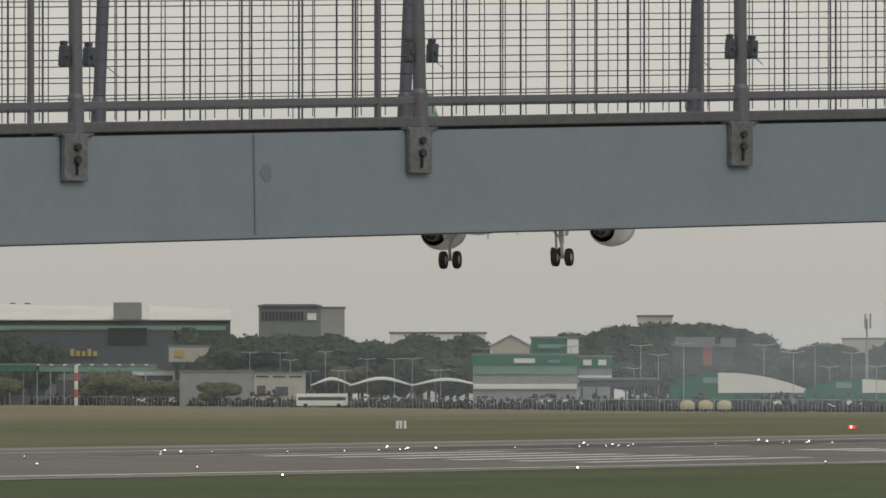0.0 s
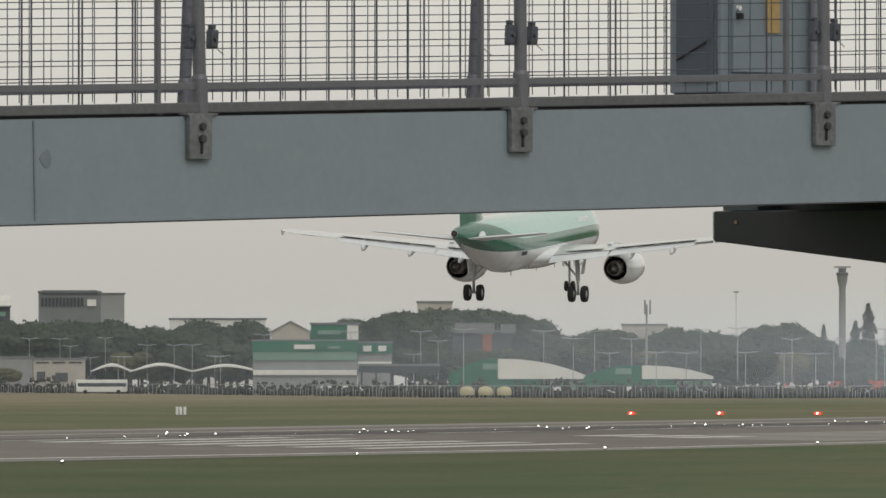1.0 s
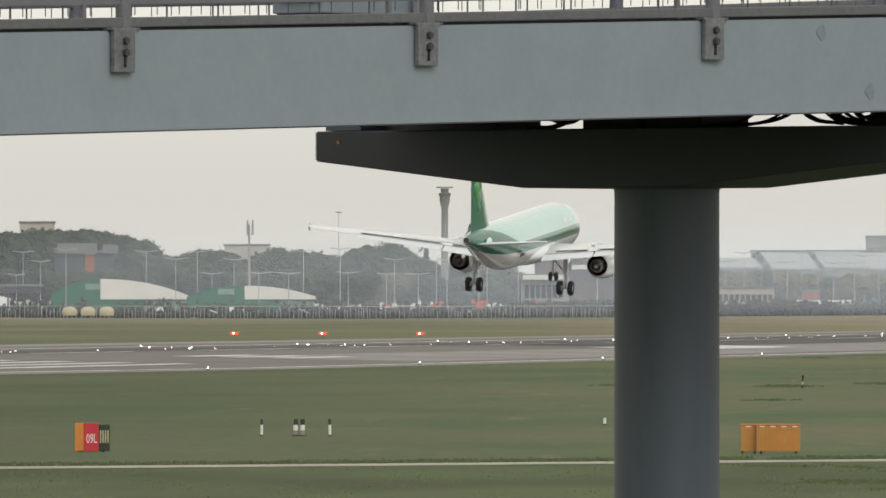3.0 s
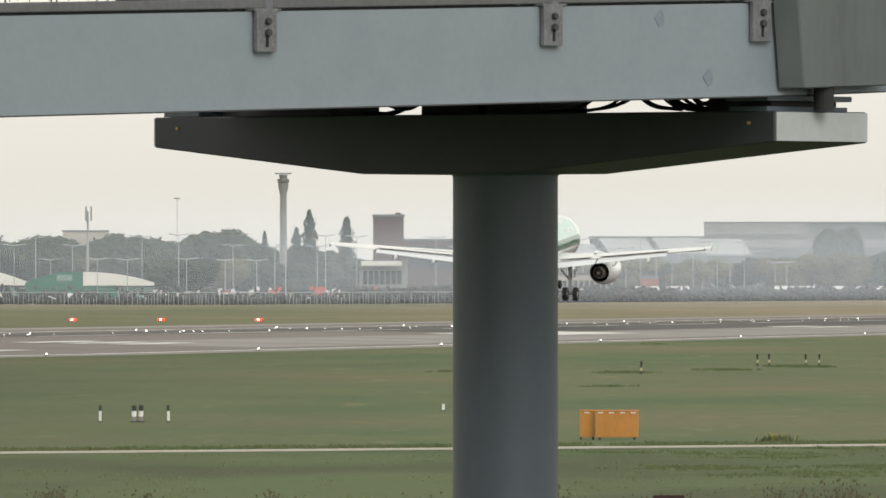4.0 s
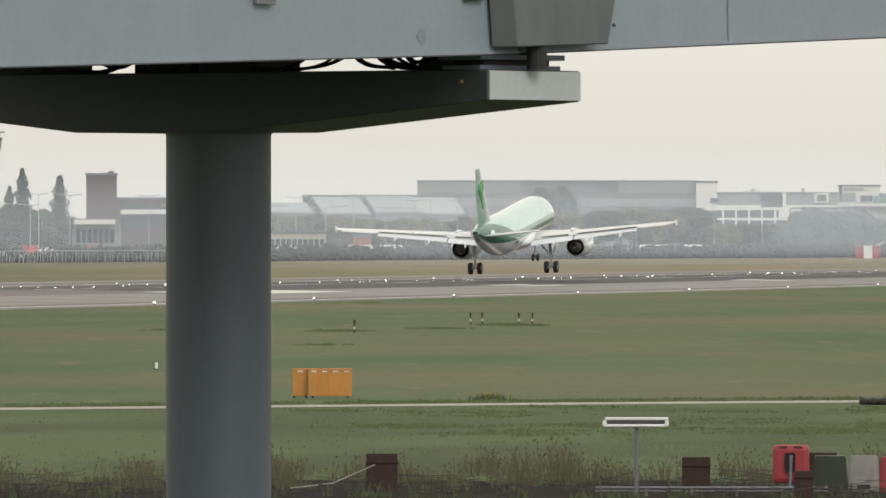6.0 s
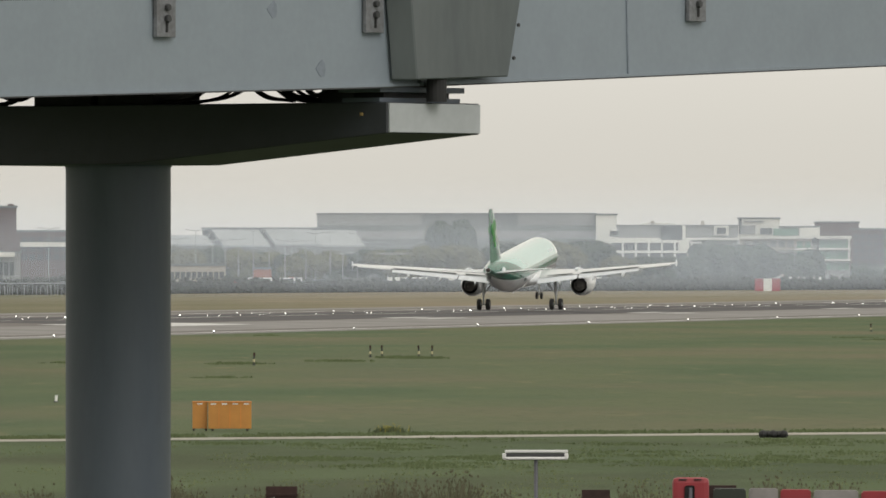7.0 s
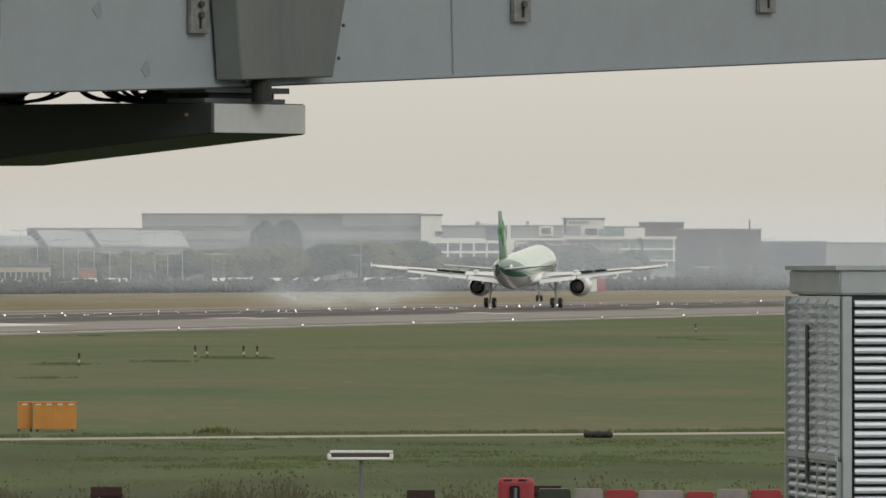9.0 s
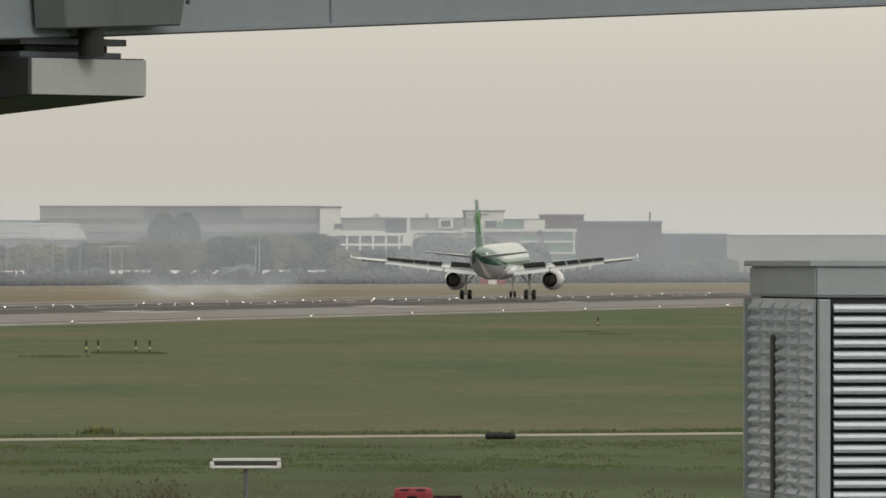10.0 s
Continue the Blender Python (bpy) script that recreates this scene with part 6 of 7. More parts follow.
M_TUFT = mat("rough_grass_tufts", (0.165, 0.195, 0.1), 0.95, 0, 0.2, 0.4, 0.0, (0.18, 0.19, 0.11), 0.6, spec=0.1)
M_LUSH = mat("lush_long_grass", (0.125, 0.155, 0.078), 0.95, 0, 0.2, 0.4, 0.0, spec=0.1)
M_FLOWER = mat("yellow_flower_heads", (0.36, 0.31, 0.04), 0.9, 0, 0.3, 0.1, 0.0)
M_TWIG = mat("dark_dead_twigs", (0.028, 0.025, 0.023), 0.9, 0, 0.3, 0.1, 0.1)
M_DARKTUFT = mat("dark_grass_fringe", (0.072, 0.09, 0.045), 0.95, 0, 0.35, 0.4, 0.0)


def dome(r, m=None, squash=0.7):
    bm = bmesh.new()
    bmesh.ops.create_icosphere(bm, subdivisions=2, radius=r)
    bmesh.ops.transform(bm, matrix=Matrix.Diagonal((1, 1, squash, 1)), verts=bm.verts)
    return blend(bm, m)


def runway_lamp(r, label, group):
    t = thing("runway_lamp", label, "runway lamp", group)
    part("base", tube((0, 0, 0), (0, 0, 0.12), r * 0.9, None, 10), M_DARKSTEEL, t)
    part("lens", dome(r, Matrix.Translation((0, 0, 0.12 + r * 0.5))), M_LAMPWHITE, t, "glowing white lens")
    return t


def make_runway_lamps():
    rng = random.Random(8)
    edge = runway_lamp(0.06, "glowing white elevated runway edge lamp", "runway edge lamps")
    mid = runway_lamp(0.038, "glowing white inset runway lamp", "inset runway lamps")
    big = runway_lamp(0.07, "bright white inset touchdown lamp", "touchdown lamps")
    spots = []
    for k, a in enumerate(range(400, 2300, 60)):
        spots += [(edge, a + 20, LINE - 36), (big, a + 20, LINE + 40)]
    for a in range(700, 2200, 30):
        spots.append((mid, a, LINE + 17))
    for a in range(760, 1720, 60):
        for s in (-1, 1):
            for k in range(3):
                spots.append((rng.choice((mid, big)) if s > 0 else mid, a + rng.uniform(-1, 1), LINE + (31 if s > 0 else 1) + k * 1.8))
    for k in range(5):
        spots.append((mid, 640, LINE - 20 + k * 9))
    seen = set()
    for ob, a, b in spots:
        p = strip(a, b, crown(b) + 0.03)
        if ob.name not in seen:
            seen.add(ob.name)
            ob.matrix_world = Matrix.Translation(p)
        else:
            copy_thing(ob, Matrix.Translation(p))


make_runway_lamps()


def make_papi():
    for b in (287, 298, 308):
        m = Matrix.Translation(strip(1330, b)) @ Matrix.Rotation(-RUN, 4, "Z")
        t = thing("approach_indicator", "glide path indicator unit showing red lamps", "approach light", "approach indicators")
        part("housing", box(0.8, 1.2, 0.34, m @ Matrix.Translation((0, 0, 0.12)), None, 0.03), M_SIGNORANGE, t, "orange housing")
        for x in (-0.17, 0.17):
            part("lens", dome(0.2, m @ Matrix.Translation((x, -0.62, 0.30)), 0.8), M_LAMPRED, t, "glowing red lens")
        part("lens_core", dome(0.11, m @ Matrix.Translation((0, -0.82, 0.31)), 0.7), M_LAMPHOT, t, "bright lens core")
        for x in (-0.3, 0.3):
            part("leg", tube(m @ Vector((x, 0, 0)), m @ Vector((x, 0, 0.14)), 0.05, None, 8), M_POLE, t)


make_papi()


def make_signs():
    d = 356
    m = face_frame(-996, d)
    t = thing("taxiway_sign", "red and black runway sign in an orange cabinet on grass", "sign")
    part("cabinet", box(0.26, 0.5, 0.80, m @ Matrix.Translation((-0.33, 0.15, 0.03)), None, 0.015), M_SIGNORANGE, t, "orange cabinet side")
    rf = part("red_face", box(0.42, 0.3, 0.80, m @ Matrix.Translation((0.01, 0.02, 0.03)), None, 0.01), M_SIGNRED, t, "red face with white runway letters")
    bf = part("black_face", box(0.32, 0.3, 0.76, m @ Matrix.Translation((0.385, 0.1, 0.03)), None, 0.01), M_SIGNBLACK, t, "black face with yellow bars")
    tx = bpy.data.curves.new("letters", "FONT")
    tx.body, tx.size, tx.align_x, tx.extrude = "09L", 0.34, "CENTER", 0.004
    tx.materials.append(M_WHITE)
    o = new("letters", tx)
    o.matrix_world = m @ Matrix.Translation((0.02, -0.136, 0.26)) @ Matrix.Rotation(radians(90), 4, "X") @ Matrix.Diagonal((0.62, 1.1, 1, 1))
    o.parent = rf
    for i in range(4):
        part("letter_bar", box(0.04, 0.012, 0.36, m @ Matrix.Translation((0.28 + i * 0.07, -0.056, 0.26)), None, 0.003), M_CREAM, bf, "pale yellow bar")
    for x in (-0.3, 0.35):
        part("foot", tube(m @ Vector((x, 0.1, 0)), m @ Vector((x, 0.1, 0.06)), 0.05, None, 8), M_DARKSTEEL, t)
    # the yellow cabinets seen from behind
    d = 352
    for b0, b1, dy in ((154, 181, 0.25), (182, 259, 0.0)):
        m = face_frame((b0 + b1) / 2, d)
        w = (b1 - b0) * TICK * d
        t = thing("sign_cabinet", "yellow painted taxiway sign cabinet on the grass", "sign", "yellow sign cabinets")
        body = part("cabinet", box(w - 0.01, 0.45, 0.74, m @ Matrix.Translation((0, dy, 0.07)), None, 0.015), M_SIGNYELLOW, t)
        part("lid", box(w + 0.01, 0.5, 0.035, m @ Matrix.Translation((0, dy, 0.81)), None, 0.008), M_SIGNORANGE, t, "orange lid edge")
        n = max(1, int(w / 0.28))
        for i in range(n):
            x = -w / 2 + w * (i + 0.5) / n
            part("label_bar", box(0.15, 0.01, 0.035, m @ Matrix.Translation((x, dy - 0.232, 0.755))), M_WHITE, body, "pale label bar")
        for i in range(1, n):
            x = -w / 2 + w * i / n
            part("rib", box(0.018, 0.02, 0.72, m @ Matrix.Translation((x, dy - 0.23, 0.08))), M_SIGNORANGE, body)
        for x in (-w * 0.4, w * 0.4):
            part("foot", box(0.06, 0.3, 0.08, m @ Matrix.Translation((x, dy, 0))), M_DARKSTEEL, t)


make_signs()


def marker_post(b, d, h, r, bands, label):
    m = face_frame(b, d) @ Matrix.Rotation(radians((b * 13) % 5 - 2.5), 4, "Y")
    t = thing("marker_post", label, "marker post", "marker posts")
    n = len(bands)
    for i, mm in enumerate(bands):
        part("band", tube(m @ Vector((0, 0, h * i / n)), m @ Vector((0, 0, h * (i + 1) / n)), r, None, 10), mm, t)
    part("foot", tube(m @ Vector((0, 0, -0.02)), m @ Vector((0, 0, 0.04)), r * 1.7, None, 10), M_DARKSTEEL, t)


for b in (-694, -573):
    marker_post(b, 396, 0.54, 0.045, (M_WHITE, M_WHITE, M_SIGNBLACK), "white marker post with a black top")
for b in (-634, -622):
    marker_post(b, 396, 0.54, 0.075, (M_CONCRETE, M_WHITE, M_SIGNBLACK), "thick white and black marker post in a pair")
for b, d in ((263, 602), (469, 661), (490, 663), (555, 661), (578, 661), (1355, 947)):
    marker_post(b, d, 0.62, 0.052, (M_SIGNBLACK, M_CREAM, M_SIGNBLACK, M_RUST), "black and yellow banded marker post")
for b in (-1547, -1540, -1533):
    marker_post(b, 1388, 0.95, 0.16, (M_WHITE,), "short white marker board post")
marker_post(-87, 430, 0.25, 0.05, (M_WHITE,), "small white marker peg")

# ---- near edge of the field ----
def make_flood_lamp():
    d = 215
    m = face_frame(762, d)
    top = height(-312, d)
    t = thing("strip_lamp", "twin-tube strip lamp on a thin grey pole", "lamp")
    part("pole", tube(m @ Vector((0, 0, 0)), m @ Vector((0, 0, top - 0.12)), 0.035, None, 10), M_GALV, t, "grey pole")
    part("housing", box(1.06, 0.16, 0.09, m @ Matrix.Translation((0, 0, top - 0.16)), None, 0.01), M_DARKSTEEL, t, "dark housing")
    part("top_rail", box(1.10, 0.2, 0.045, m @ Matrix.Translation((0.01, 0, top - 0.06)), None, 0.012), M_WHITE, t, "white cover strip")
    part("tube_guard", tube(m @ Vector((-0.56, -0.1, top - 0.16)), m @ Vector((0.54, -0.1, top - 0.16)), 0.026, None, 10), M_WHITE, t, "white tube")
    for x in (-0.55, 0.53):
        part("end_cap", box(0.07, 0.22, 0.1, m @ Matrix.Translation((x, -0.02, top - 0.17)), None, 0.02), M_WHITE, t)


make_flood_lamp()


def make_stumps():
    for b, d, w, e, dz in ((-526, 222, 0.56, -386, 0), (312, 221, 0.56, -378, 0), (868, 219, 0.5, -384, 0), (1058, 214, 0.32, -408, 0), (1092, 223, 0.5, -376, 1)):
        m = face_frame(b, d)
        h = height(e, d)
        t = thing("steel_stump", "rusty dark brown steel stump at the field's edge", "stump", "steel stumps")
        # a short joist: two flanges and a web
        for y in (-0.16, 0.16):
            part("flange", box(w, 0.03, h, m @ Matrix.Translation((0, y, 0)), None, 0.006), M_RUST, t)
        part("web", box(0.04, 0.3, h - 0.02, m), M_RUST, t)
        part("tie_bar", box(w + 0.02, 0.02, 0.04, m @ Matrix.Translation((0, -0.19, h * 0.76)), None, 0.004), M_RUST, t)


make_stumps()


def make_red_float():
    d = 219
    m = face_frame(1036, d)
    z0, z1 = height(-430, d), height(-362, d)
    t = thing("hose_box", "rounded red plastic hose box on a post", "box")
    bm = box(0.65, 0.3, z1 - z0, m @ Matrix.Translation((0, 0, z0)), None, 0.09)
    shell = part("shell", bm, M_RED, t, "bright red plastic shell")
    part("recess", box(0.18, 0.02, 0.34, m @ Matrix.Translation((-0.02, -0.155, z0 + 0.2)), None, 0.05), M_RUBBER, shell, "dark recess")
    part("handle", tube(m @ Vector((-0.02, -0.19, z0 - 0.1)), m @ Vector((0.0, -0.19, z0 + 0.5)), 0.03, None, 8), M_GALV, shell, "grey strap bar")
    for x in (-0.14, 0.12):
        part("vent", box(0.14, 0.02, 0.025, m @ Matrix.Translation((x, -0.152, z1 - 0.05))), M_RUBBER, shell)
    part("post", tube(m @ Vector((0, 0.05, 0)), m @ Vector((0, 0.05, z0 + 0.1)), 0.05, None, 8), M_GALV, t)


make_red_float()


def make_barriers():
    d = 220
    rng = random.Random(6)
    for b0, b1, mm in ((1074, 1135, M_SIGNBLACK), (1137, 1192, M_CONCRETE), (1193, 1250, M_RED), (1252, 1334, M_CONCRETE), (1336, 1388, M_RED), (1390, 1448, M_CONCRETE), (1450, 1508, M_RED), (1510, 1570, M_CONCRETE), (1572, 1630, M_RED)):
        w = (b1 - b0) * TICK * d
        m = face_frame((b0 + b1) / 2, d)
        h = height(-383 + rng.uniform(-3, 3), d)
        nm = {"sign_face_black": "black", "red_plastic": "red"}.get(mm.name, "grey-white")
        t = thing("barrier_block", "%s road barrier block in a row at the kerb" % nm, "barrier", "barrier blocks")
        body = prism([(-w / 2, 0), (w / 2, 0), (w / 2, h * 0.3), (w / 2 - 0.02, h), (-w / 2 + 0.02, h), (-w / 2, h * 0.3)], 0.42, m)
        bmesh.ops.bevel(body, geom=body.edges[:], offset=0.025, segments=2, affect="EDGES")
        part("body", body, mm, t)
        part("lifting_slot", box(w * 0.4, 0.03, 0.08, m @ Matrix.Translation((0, -0.205, h * 0.12))), M_RUBBER, t)


make_barriers()


def make_pipes():
    t = thing("pipe_rail", "low double pipe rail along the field's edge", "rail")
    for z, y in ((0.16, 0), (0.09, 0.1)):
        p, q = aim(690, 217 + y), aim(1100, 217 + y)
        part("pipe", tube(p + UP * z, q + UP * z, 0.022, None, 8), M_GALV, t)
    for b in range(700, 1100, 80):
        p = aim(b, 217)
        part("support", tube(p, p + UP * 0.18, 0.025, None, 6), M_GALV, t)
    w = thing("loose_wire", "pale loose wire slung from a stump", "wire")
    a, c = aim(150, 219.5) + UP * 0.1, aim(300, 220.5) + UP * 0.5
    mid = (a + c) / 2 - UP * 0.12
    bm = tube(a, mid, 0.012, None, 5)
    tube(mid, c, 0.012, bm, 5)
    part("strand", bm, M_CONCRETE, w)
    k = thing("cable_drum", "dark low cable bundle lying on the track", "cable bundle")
    m = face_frame(1182, 338)
    for i in range(5):
        x = -0.28 + i * 0.14
        bm = bmesh.new()
        bmesh.ops.create_uvsphere(bm, u_segments=10, v_segments=6, radius=1)
        bmesh.ops.transform(bm, matrix=m @ Matrix.Translation((x, 0.05 * (i % 2), 0.09)) @ Matrix.Diagonal((0.13, 0.2, 0.12 - 0.02 * (i % 2), 1)), verts=bm.verts)
        part("coil", bm, M_RUBBER, k)


make_pipes()


def blades(name, label, category, material, spots, rng, per, high, wide, stalk=0.0):
    """Upright tapered blades in tufts at given spots, one mesh."""
    verts, faces = [], []
    for p, k in spots:
        for _ in range(per):
            a = rng.uniform(0, 6.28)
            h = high * k * rng.uniform(0.5, 1.1)
            o = p + Vector((rng.gauss(0, 0.12), rng.gauss(0, 0.12), 0))
            lean = Vector((math.cos(a), math.sin(a), 0)) * h * rng.uniform(0.1, 0.5)
            s = Vector((math.cos(a * 3), math.sin(a * 3) * 0.3, 0)) * wide * rng.uniform(0.6, 1.3)
            i = len(verts)
            verts.extend((o - s, o + s, o + lean * 0.5 + UP * h * 0.6 + s * 0.6, o + lean * 0.5 + UP * h * 0.6 - s * 0.6, o + lean + UP * h))
            faces.extend(((i, i + 1, i + 2, i + 3), (i + 3, i + 2, i + 4)))
            if stalk and rng.random() < stalk:
                c = o + lean + UP * h
                r = wide * 1.6
                i = len(verts)
                verts.extend((c + Vector((-r, 0, 0)), c + Vector((r, 0, 0)), c + Vector((0, r, 0)), c + Vector((0, 0, r * 2)), c + Vector((0, 0, -r))))
                faces.extend(((i, i + 1, i + 3), (i + 1, i + 2, i + 3), (i + 2, i, i + 3), (i + 1, i, i + 4)))
    me = bpy.data.meshes.new(name)
    me.from_pydata(verts, [], faces)
    me.materials.append(material)
    return tagged(new(name, me), label, category, "", "stuff")


def make_rough_growth():
    rng = random.Random(21)
    rows = [[Vector((x, 150, 0.008)), Vector((x, 231 + 2.2 * math.sin(x * 1.7) + 1.5 * math.sin(x * 0.6), 0.008))] for x in range(-60, 61, 2)]
    sheet("soil_strip", rows, M_SOIL, "dark damp soil strip at the field's edge", "soil")
    spots = []
    for _ in range(1900):
        b = rng.uniform(-1000, 1700)
        d = rng.uniform(220, 240)
        n = noise.noise(Vector((b * 0.012, d * 0.12, 3)))
        if n > 0.08:
            spots.append((aim(b, d), 0.55 + max(0, n) * 1.9))
    blades("weeds", "dry brown weeds and seed heads at the field's edge", "weeds", M_WEED, spots, rng, 8, 0.38, 0.014, 0.35)
    spots = [(aim(rng.uniform(-1000, 1700), rng.uniform(206, 230)), rng.uniform(0.4, 0.9)) for _ in range(320)]
    blades("low_scrub", "low dark scrub along the soil strip", "scrub", M_DARKTUFT, spots, rng, 9, 0.3, 0.025)
    spots = []
    for _ in range(5000):
        b, d = rng.uniform(-1300, 1900), 232 + 90 * rng.random() ** 1.5
        if noise.noise(Vector((b * 0.006, d * 0.05, 9))) > 0.0:
            spots.append((aim(b, d), rng.uniform(0.5, 1.2)))
    blades("grass_tufts", "rough green and straw grass tufts in the field", "grass", M_TUFT, spots, rng, 4, 0.05, 0.022)
    # darker long grass along both edges of the track
    spots = []
    pts = [(-60, 296), (-12, 325), (12.2, 341), (24, 347), (60, 366)]
    for _ in range(4200):
        x = rng.uniform(-40, 40)
        y = float(np.interp(x, [p[0] for p in pts], [p[1] for p in pts]))
        far = rng.random() < 0.72
        if far and noise.noise(Vector((x * 0.5, 1.0, 0))) > -0.35:
            spots.append((Vector((x, y + (rng.uniform(2.4, 6.5) if far else rng.uniform(-3.2, -1.6)), 0)), rng.uniform(0.5, 1.3) * (1 if far else 0.6)))
    blades("track_fringe", "dark long grass along the service track", "grass", M_LUSH, spots, rng, 7, 0.09, 0.045)
    spots = [(aim(501 + rng.gauss(0, 9), 347.5 + rng.gauss(0, 0.3)), rng.uniform(0.6, 1.3)) for _ in range(60)]
    blades("bush", "low dark bush beside the track", "bush", M_DARKTUFT, spots, rng, 7, 0.17, 0.03)
    blades("yellow_weed", "yellow flowering weed beside the track", "weeds", M_FLOWER, spots[:26], rng, 2, 0.21, 0.008, 0.9)
    spots = []
    for _ in range(34):
        c = aim(rng.uniform(200, 1650), rng.uniform(286, 334))
        for _ in range(40):
            spots.append((c + Vector((rng.gauss(0, 0.9), rng.gauss(0, 1.6), 0)), rng.uniform(0.4, 1.0)))
    blades("long_grass", "dark lush clumps of long grass before the track", "grass", M_LUSH, spots, rng, 9, 0.075, 0.03)
    # dead twigs and litter lying on the soil
    verts, faces = [], []
    for _ in range(420):
        p = aim(rng.uniform(-900, 1500), rng.uniform(212, 230)) + UP * rng.uniform(0.02, 0.3) * rng.random()
        half = Vector((rng.uniform(0.15, 0.75), rng.gauss(0, 0.15), rng.gauss(0, 0.06)))
        thick = rng.uniform(0.003, 0.009)
        i = len(verts)
        for q in (p - half, p + half):
            verts.extend((q + Vector((0, 0, thick)), q + Vector((0, -thick, -thick)), q + Vector((0, thick, -thick))))
        faces.extend(((i, i + 1, i + 4, i + 3), (i + 1, i + 2, i + 5, i + 4), (i + 2, i, i + 3, i + 5), (i, i + 2, i + 1), (i + 3, i + 4, i + 5)))
    me = bpy.data.meshes.new("dead_twigs")
    me.from_pydata(verts, [], faces)
    me.materials.append(M_TWIG)
    tagged(new("dead_twigs", me), "dark dead twigs and litter over the soil strip", "twigs", "", "stuff")
    # dark tussocks in the far field
    spots = []
    for _ in range(7):
        c = aim(rng.uniform(-1800, 1900), rng.uniform(430, 900))
        for _ in range(26):
            spots.append((c + Vector((rng.gauss(0, 0.6), rng.gauss(0, 1.0), 0)), rng.uniform(0.3, 0.8)))
    for b, d in ((235, 610), (520, 655), (560, 650), (410, 628)):
        for _ in range(70):
            spots.append((aim(b, d) + Vector((rng.gauss(0, 0.65), rng.gauss(0, 1.5), 0)), rng.uniform(0.4, 1.0)))
    blades("tussocks", "dark tussocks scattered over the field", "grass", M_LUSH, spots, rng, 8, 0.15, 0.05)


make_rough_growth()


# ---- tyre smoke ----
def smoke_material(amount):
    m = bpy.data.materials.new("tyre_smoke")
    m.use_nodes = True
    n, l = m.node_tree.nodes, m.node_tree.links
    n.remove(n["Principled BSDF"])
    clear, lit, mx = n.new("ShaderNodeBsdfTransparent"), n.new("ShaderNodeBsdfDiffuse"), n.new("ShaderNodeMixShader")
    lit.inputs[0].default_value = (0.78, 0.86, 0.95, 1)
    co = n.new("ShaderNodeTexCoord")
    ball = n.new("ShaderNodeMapping")
    ball.inputs["Scale"].default_value = (1 / 7.5, 0.02, 1 / 2.3)
    l.new(co.outputs["Object"], ball.inputs[0])
    far = n.new("ShaderNodeVectorMath")
    far.operation = "LENGTH"
    l.new(ball.outputs[0], far.inputs[0])
    fade = n.new("ShaderNodeMapRange")
    fade.interpolation_type = "SMOOTHSTEP"
    fade.inputs[1].default_value, fade.inputs[2].default_value = 1.0, 0.05
    l.new(far.outputs["Value"], fade.inputs[0])
    tx = n.new("ShaderNodeTexNoise")
    tx.inputs["Scale"].default_value, tx.inputs["Detail"].default_value = 0.2, 1
    l.new(co.outputs["Object"], tx.inputs[0])
    curl = n.new("ShaderNodeMapRange")
    curl.inputs[1].default_value, curl.inputs[2].default_value, curl.inputs[3].default_value, curl.inputs[4].default_value = 0.3, 0.7, 0.4 * amount, 1.2 * amount
    l.new(tx.outputs[0], curl.inputs[0])
    mul = n.new("ShaderNodeMath")
    mul.operation = "MULTIPLY"
    l.new(fade.outputs[0], mul.inputs[0]), l.new(curl.outputs[0], mul.inputs[1])
    l.new(mul.outputs[0], mx.inputs[0]), l.new(clear.outputs[0], mx.inputs[1]), l.new(lit.outputs[0], mx.inputs[2])
    l.new(mx.outputs[0], n["Material Output"].inputs[0])
    return m


M_SMOKE = smoke_material(0.33)
PUFFS = []


def make_smoke():
    """Each puff is a thin wavy sheet of smoke."""
    for i, (a, b, t0) in enumerate(((1276, 4.5, 7.05), (1290, -3.5, 7.2), (1304, 5.0, 7.4))):
        bm = bmesh.new()
        for y in (0,):
            g = [[bm.verts.new((x, y + 1.5 * noise.noise(Vector((x * 0.2, z * 0.5, y + i * 7))), z)) for z in np.linspace(-2.3, 2.3, 7)] for x in np.linspace(-7.5, 7.5, 13)]
            for r, q in zip(g, g[1:]):
                for k in range(6):
                    bm.faces.new((r[k], q[k], q[k + 1], r[k + 1]))
        ob = part("smoke_puff", bm, M_SMOKE, None)
        smooth(ob, 180)
        tagged(ob, "thin whitish tyre smoke drifting over the runway", "smoke", "smoke puffs")
        PUFFS.append((ob, a, b, t0))


make_smoke()


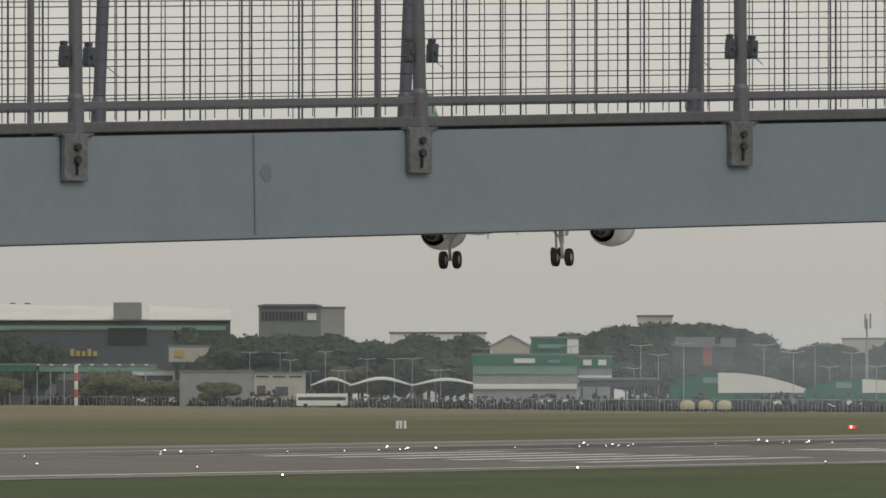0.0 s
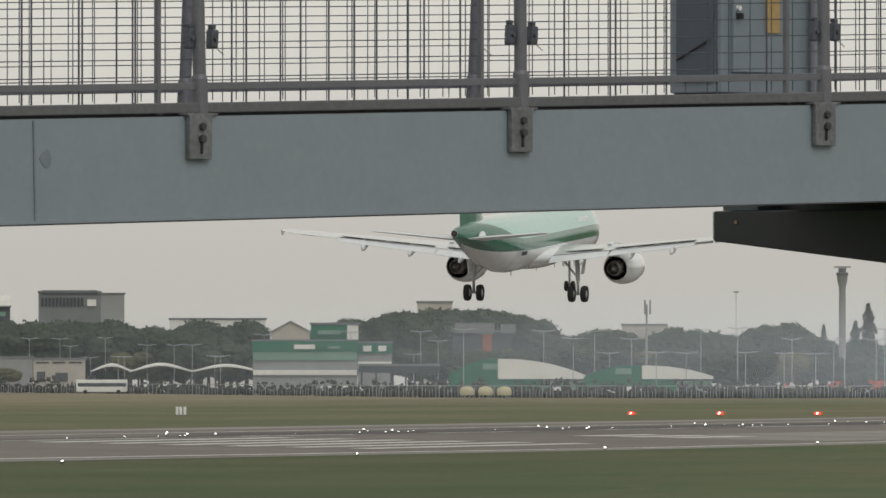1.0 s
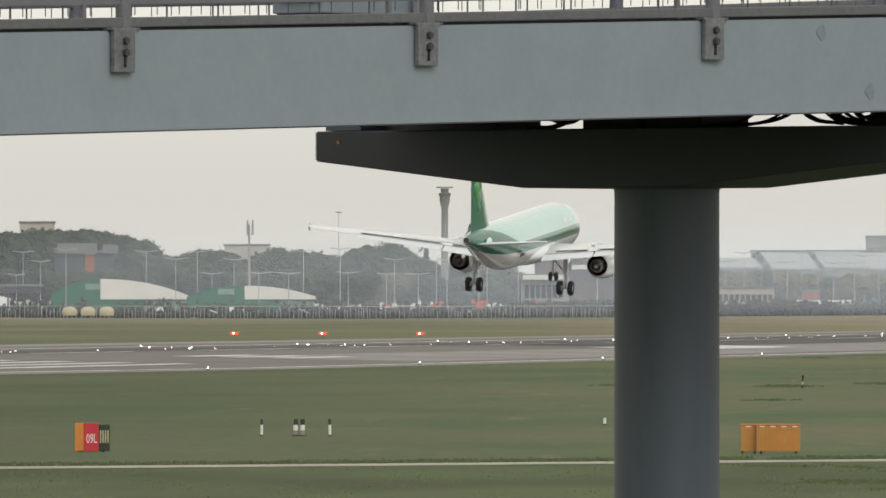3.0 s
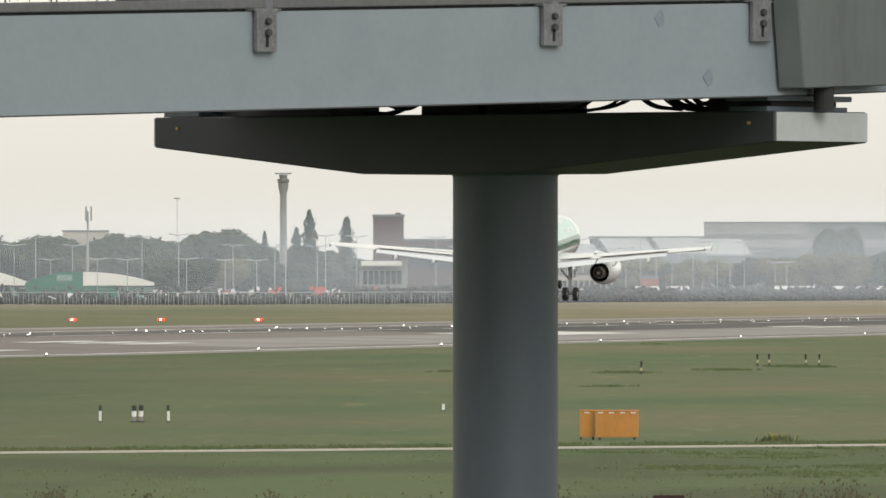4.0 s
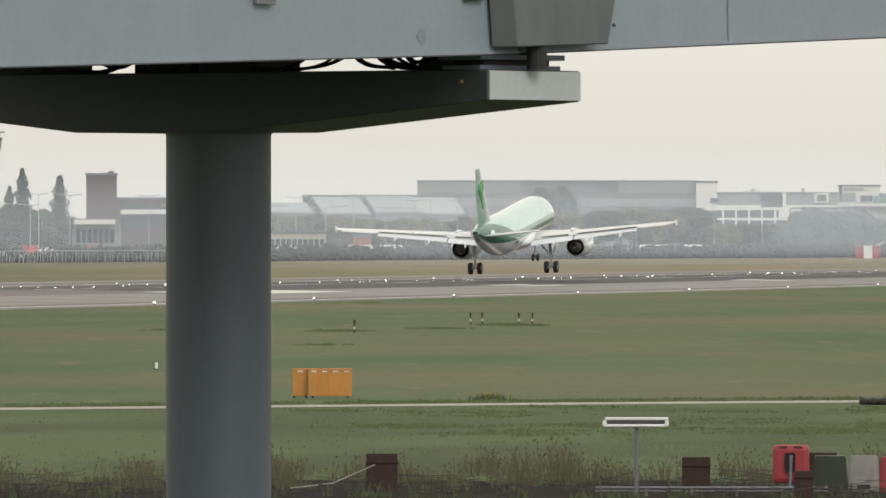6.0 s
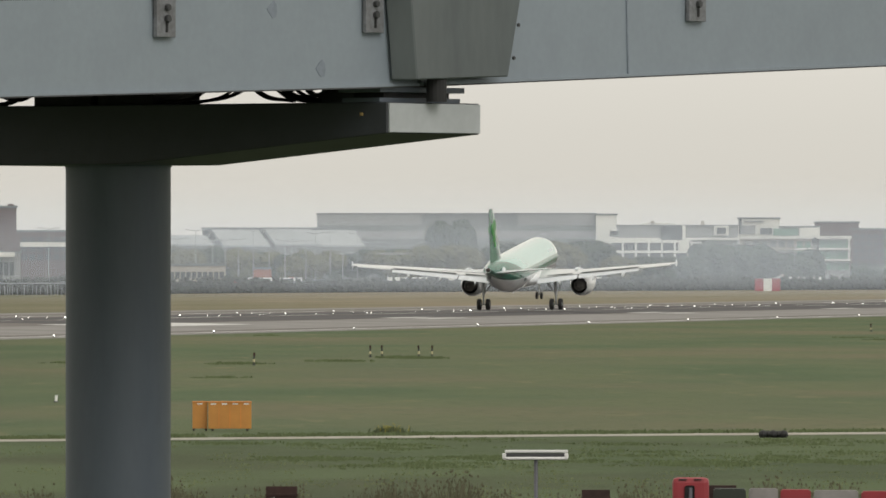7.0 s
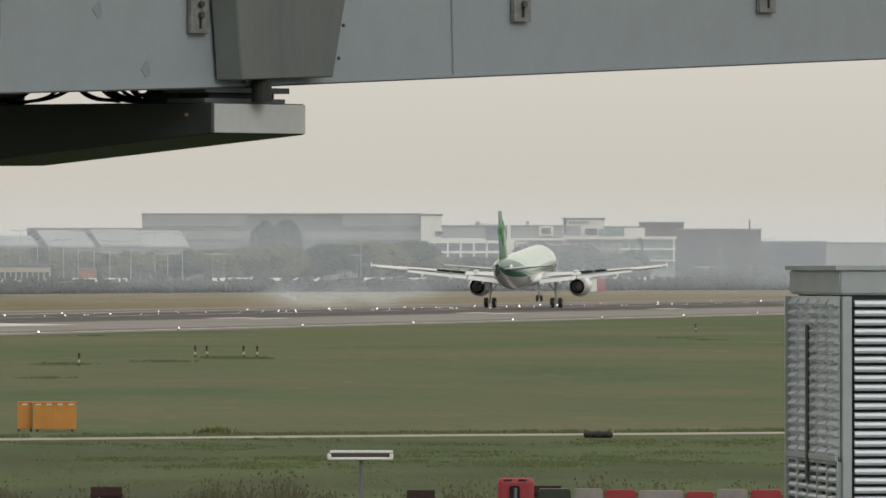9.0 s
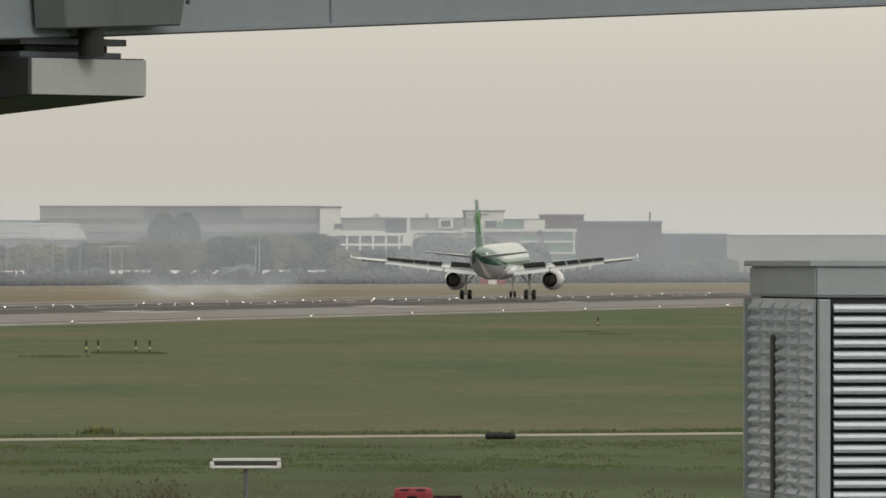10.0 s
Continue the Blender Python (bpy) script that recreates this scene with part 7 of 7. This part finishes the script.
def motions():
    rows = []
    for t, a, z, bank, nose in ((0.0, 782.4, 12.43, -1.1, 3.2), (0.5, 814.9, 11.17, -0.4, 3.2), (1.0, 849.3, 9.69, 0.8, 3.6),
                                (1.5, 881.0, 8.25, 2.8, 3.9), (2.0, 915.7, 6.92, 3.8, 4.2), (2.5, 948.9, 5.72, 3.4, 4.3),
                                (3.0, 985.1, 4.67, 2.4, 4.6), (3.7, 1036, 3.4, 1.2, 4.4), (4.5, 1094.4, 2.16, -0.2, 4.8),
                                (5.0, 1130.5, 1.74, -0.9, 5.2), (5.5, 1165.8, 1.46, -1.3, 5.4), (6.2, 1212, 1.1, -1.0, 5.4),
                                (7.0, 1264.8, 0.66, -0.3, 4.9), (7.5, 1296.6, 0.54, 0.0, 4.4), (8.0, 1328.9, 0.56, 0.0, 3.8),
                                (8.5, 1360.4, 0.56, 0.0, 3.7), (9.0, 1391.8, 0.56, 0.0, 3.1), (9.5, 1422.0, 0.56, 0.0, 2.2),
                                (10.0, 1452.5, 0.56, 0.0, 0.9)):
        p = strip(a, LINE, z)
        crab = -0.8 if t < 5 else -0.5 if t < 7 else 0.0
        rows.append((t, pose(p.x, p.y, p.z, nose, bank, -11.1 + crab)))
    walk(airliner, rows)
    for flap, early in SPOILERS:
        base = flap.matrix_basis.copy()
        if early:
            turns = ((8.1, 0), (8.35, -14), (9.0, -24), (9.5, -34), (10.0, -42))
        else:
            turns = ((9.05, 0), (9.3, -16), (9.6, -34), (10.0, -42))
        walk(flap, [(0.0, base)] + [(t, base @ pose(0, 0, 0, a, 0, 0)) for t, a in turns])

    for puff, a, b, t0 in PUFFS:
        low, up = strip(a, LINE + b, -4.5), strip(a + 1, LINE + b, 1.0)
        end = strip(a - 6, LINE + b + 5, 2.2)
        turn = -11.1
        lie = -40
        walk(puff, [(0.0, pose(low.x, low.y, low.z, lie, 0, turn)), (t0, pose(low.x, low.y, low.z, lie, 0, turn)), (t0 + 0.3, pose(up.x, up.y, up.z, lie, 0, turn)),
                    (10.0, pose(end.x, end.y, end.z, lie, 0, turn + 15))])


motions()
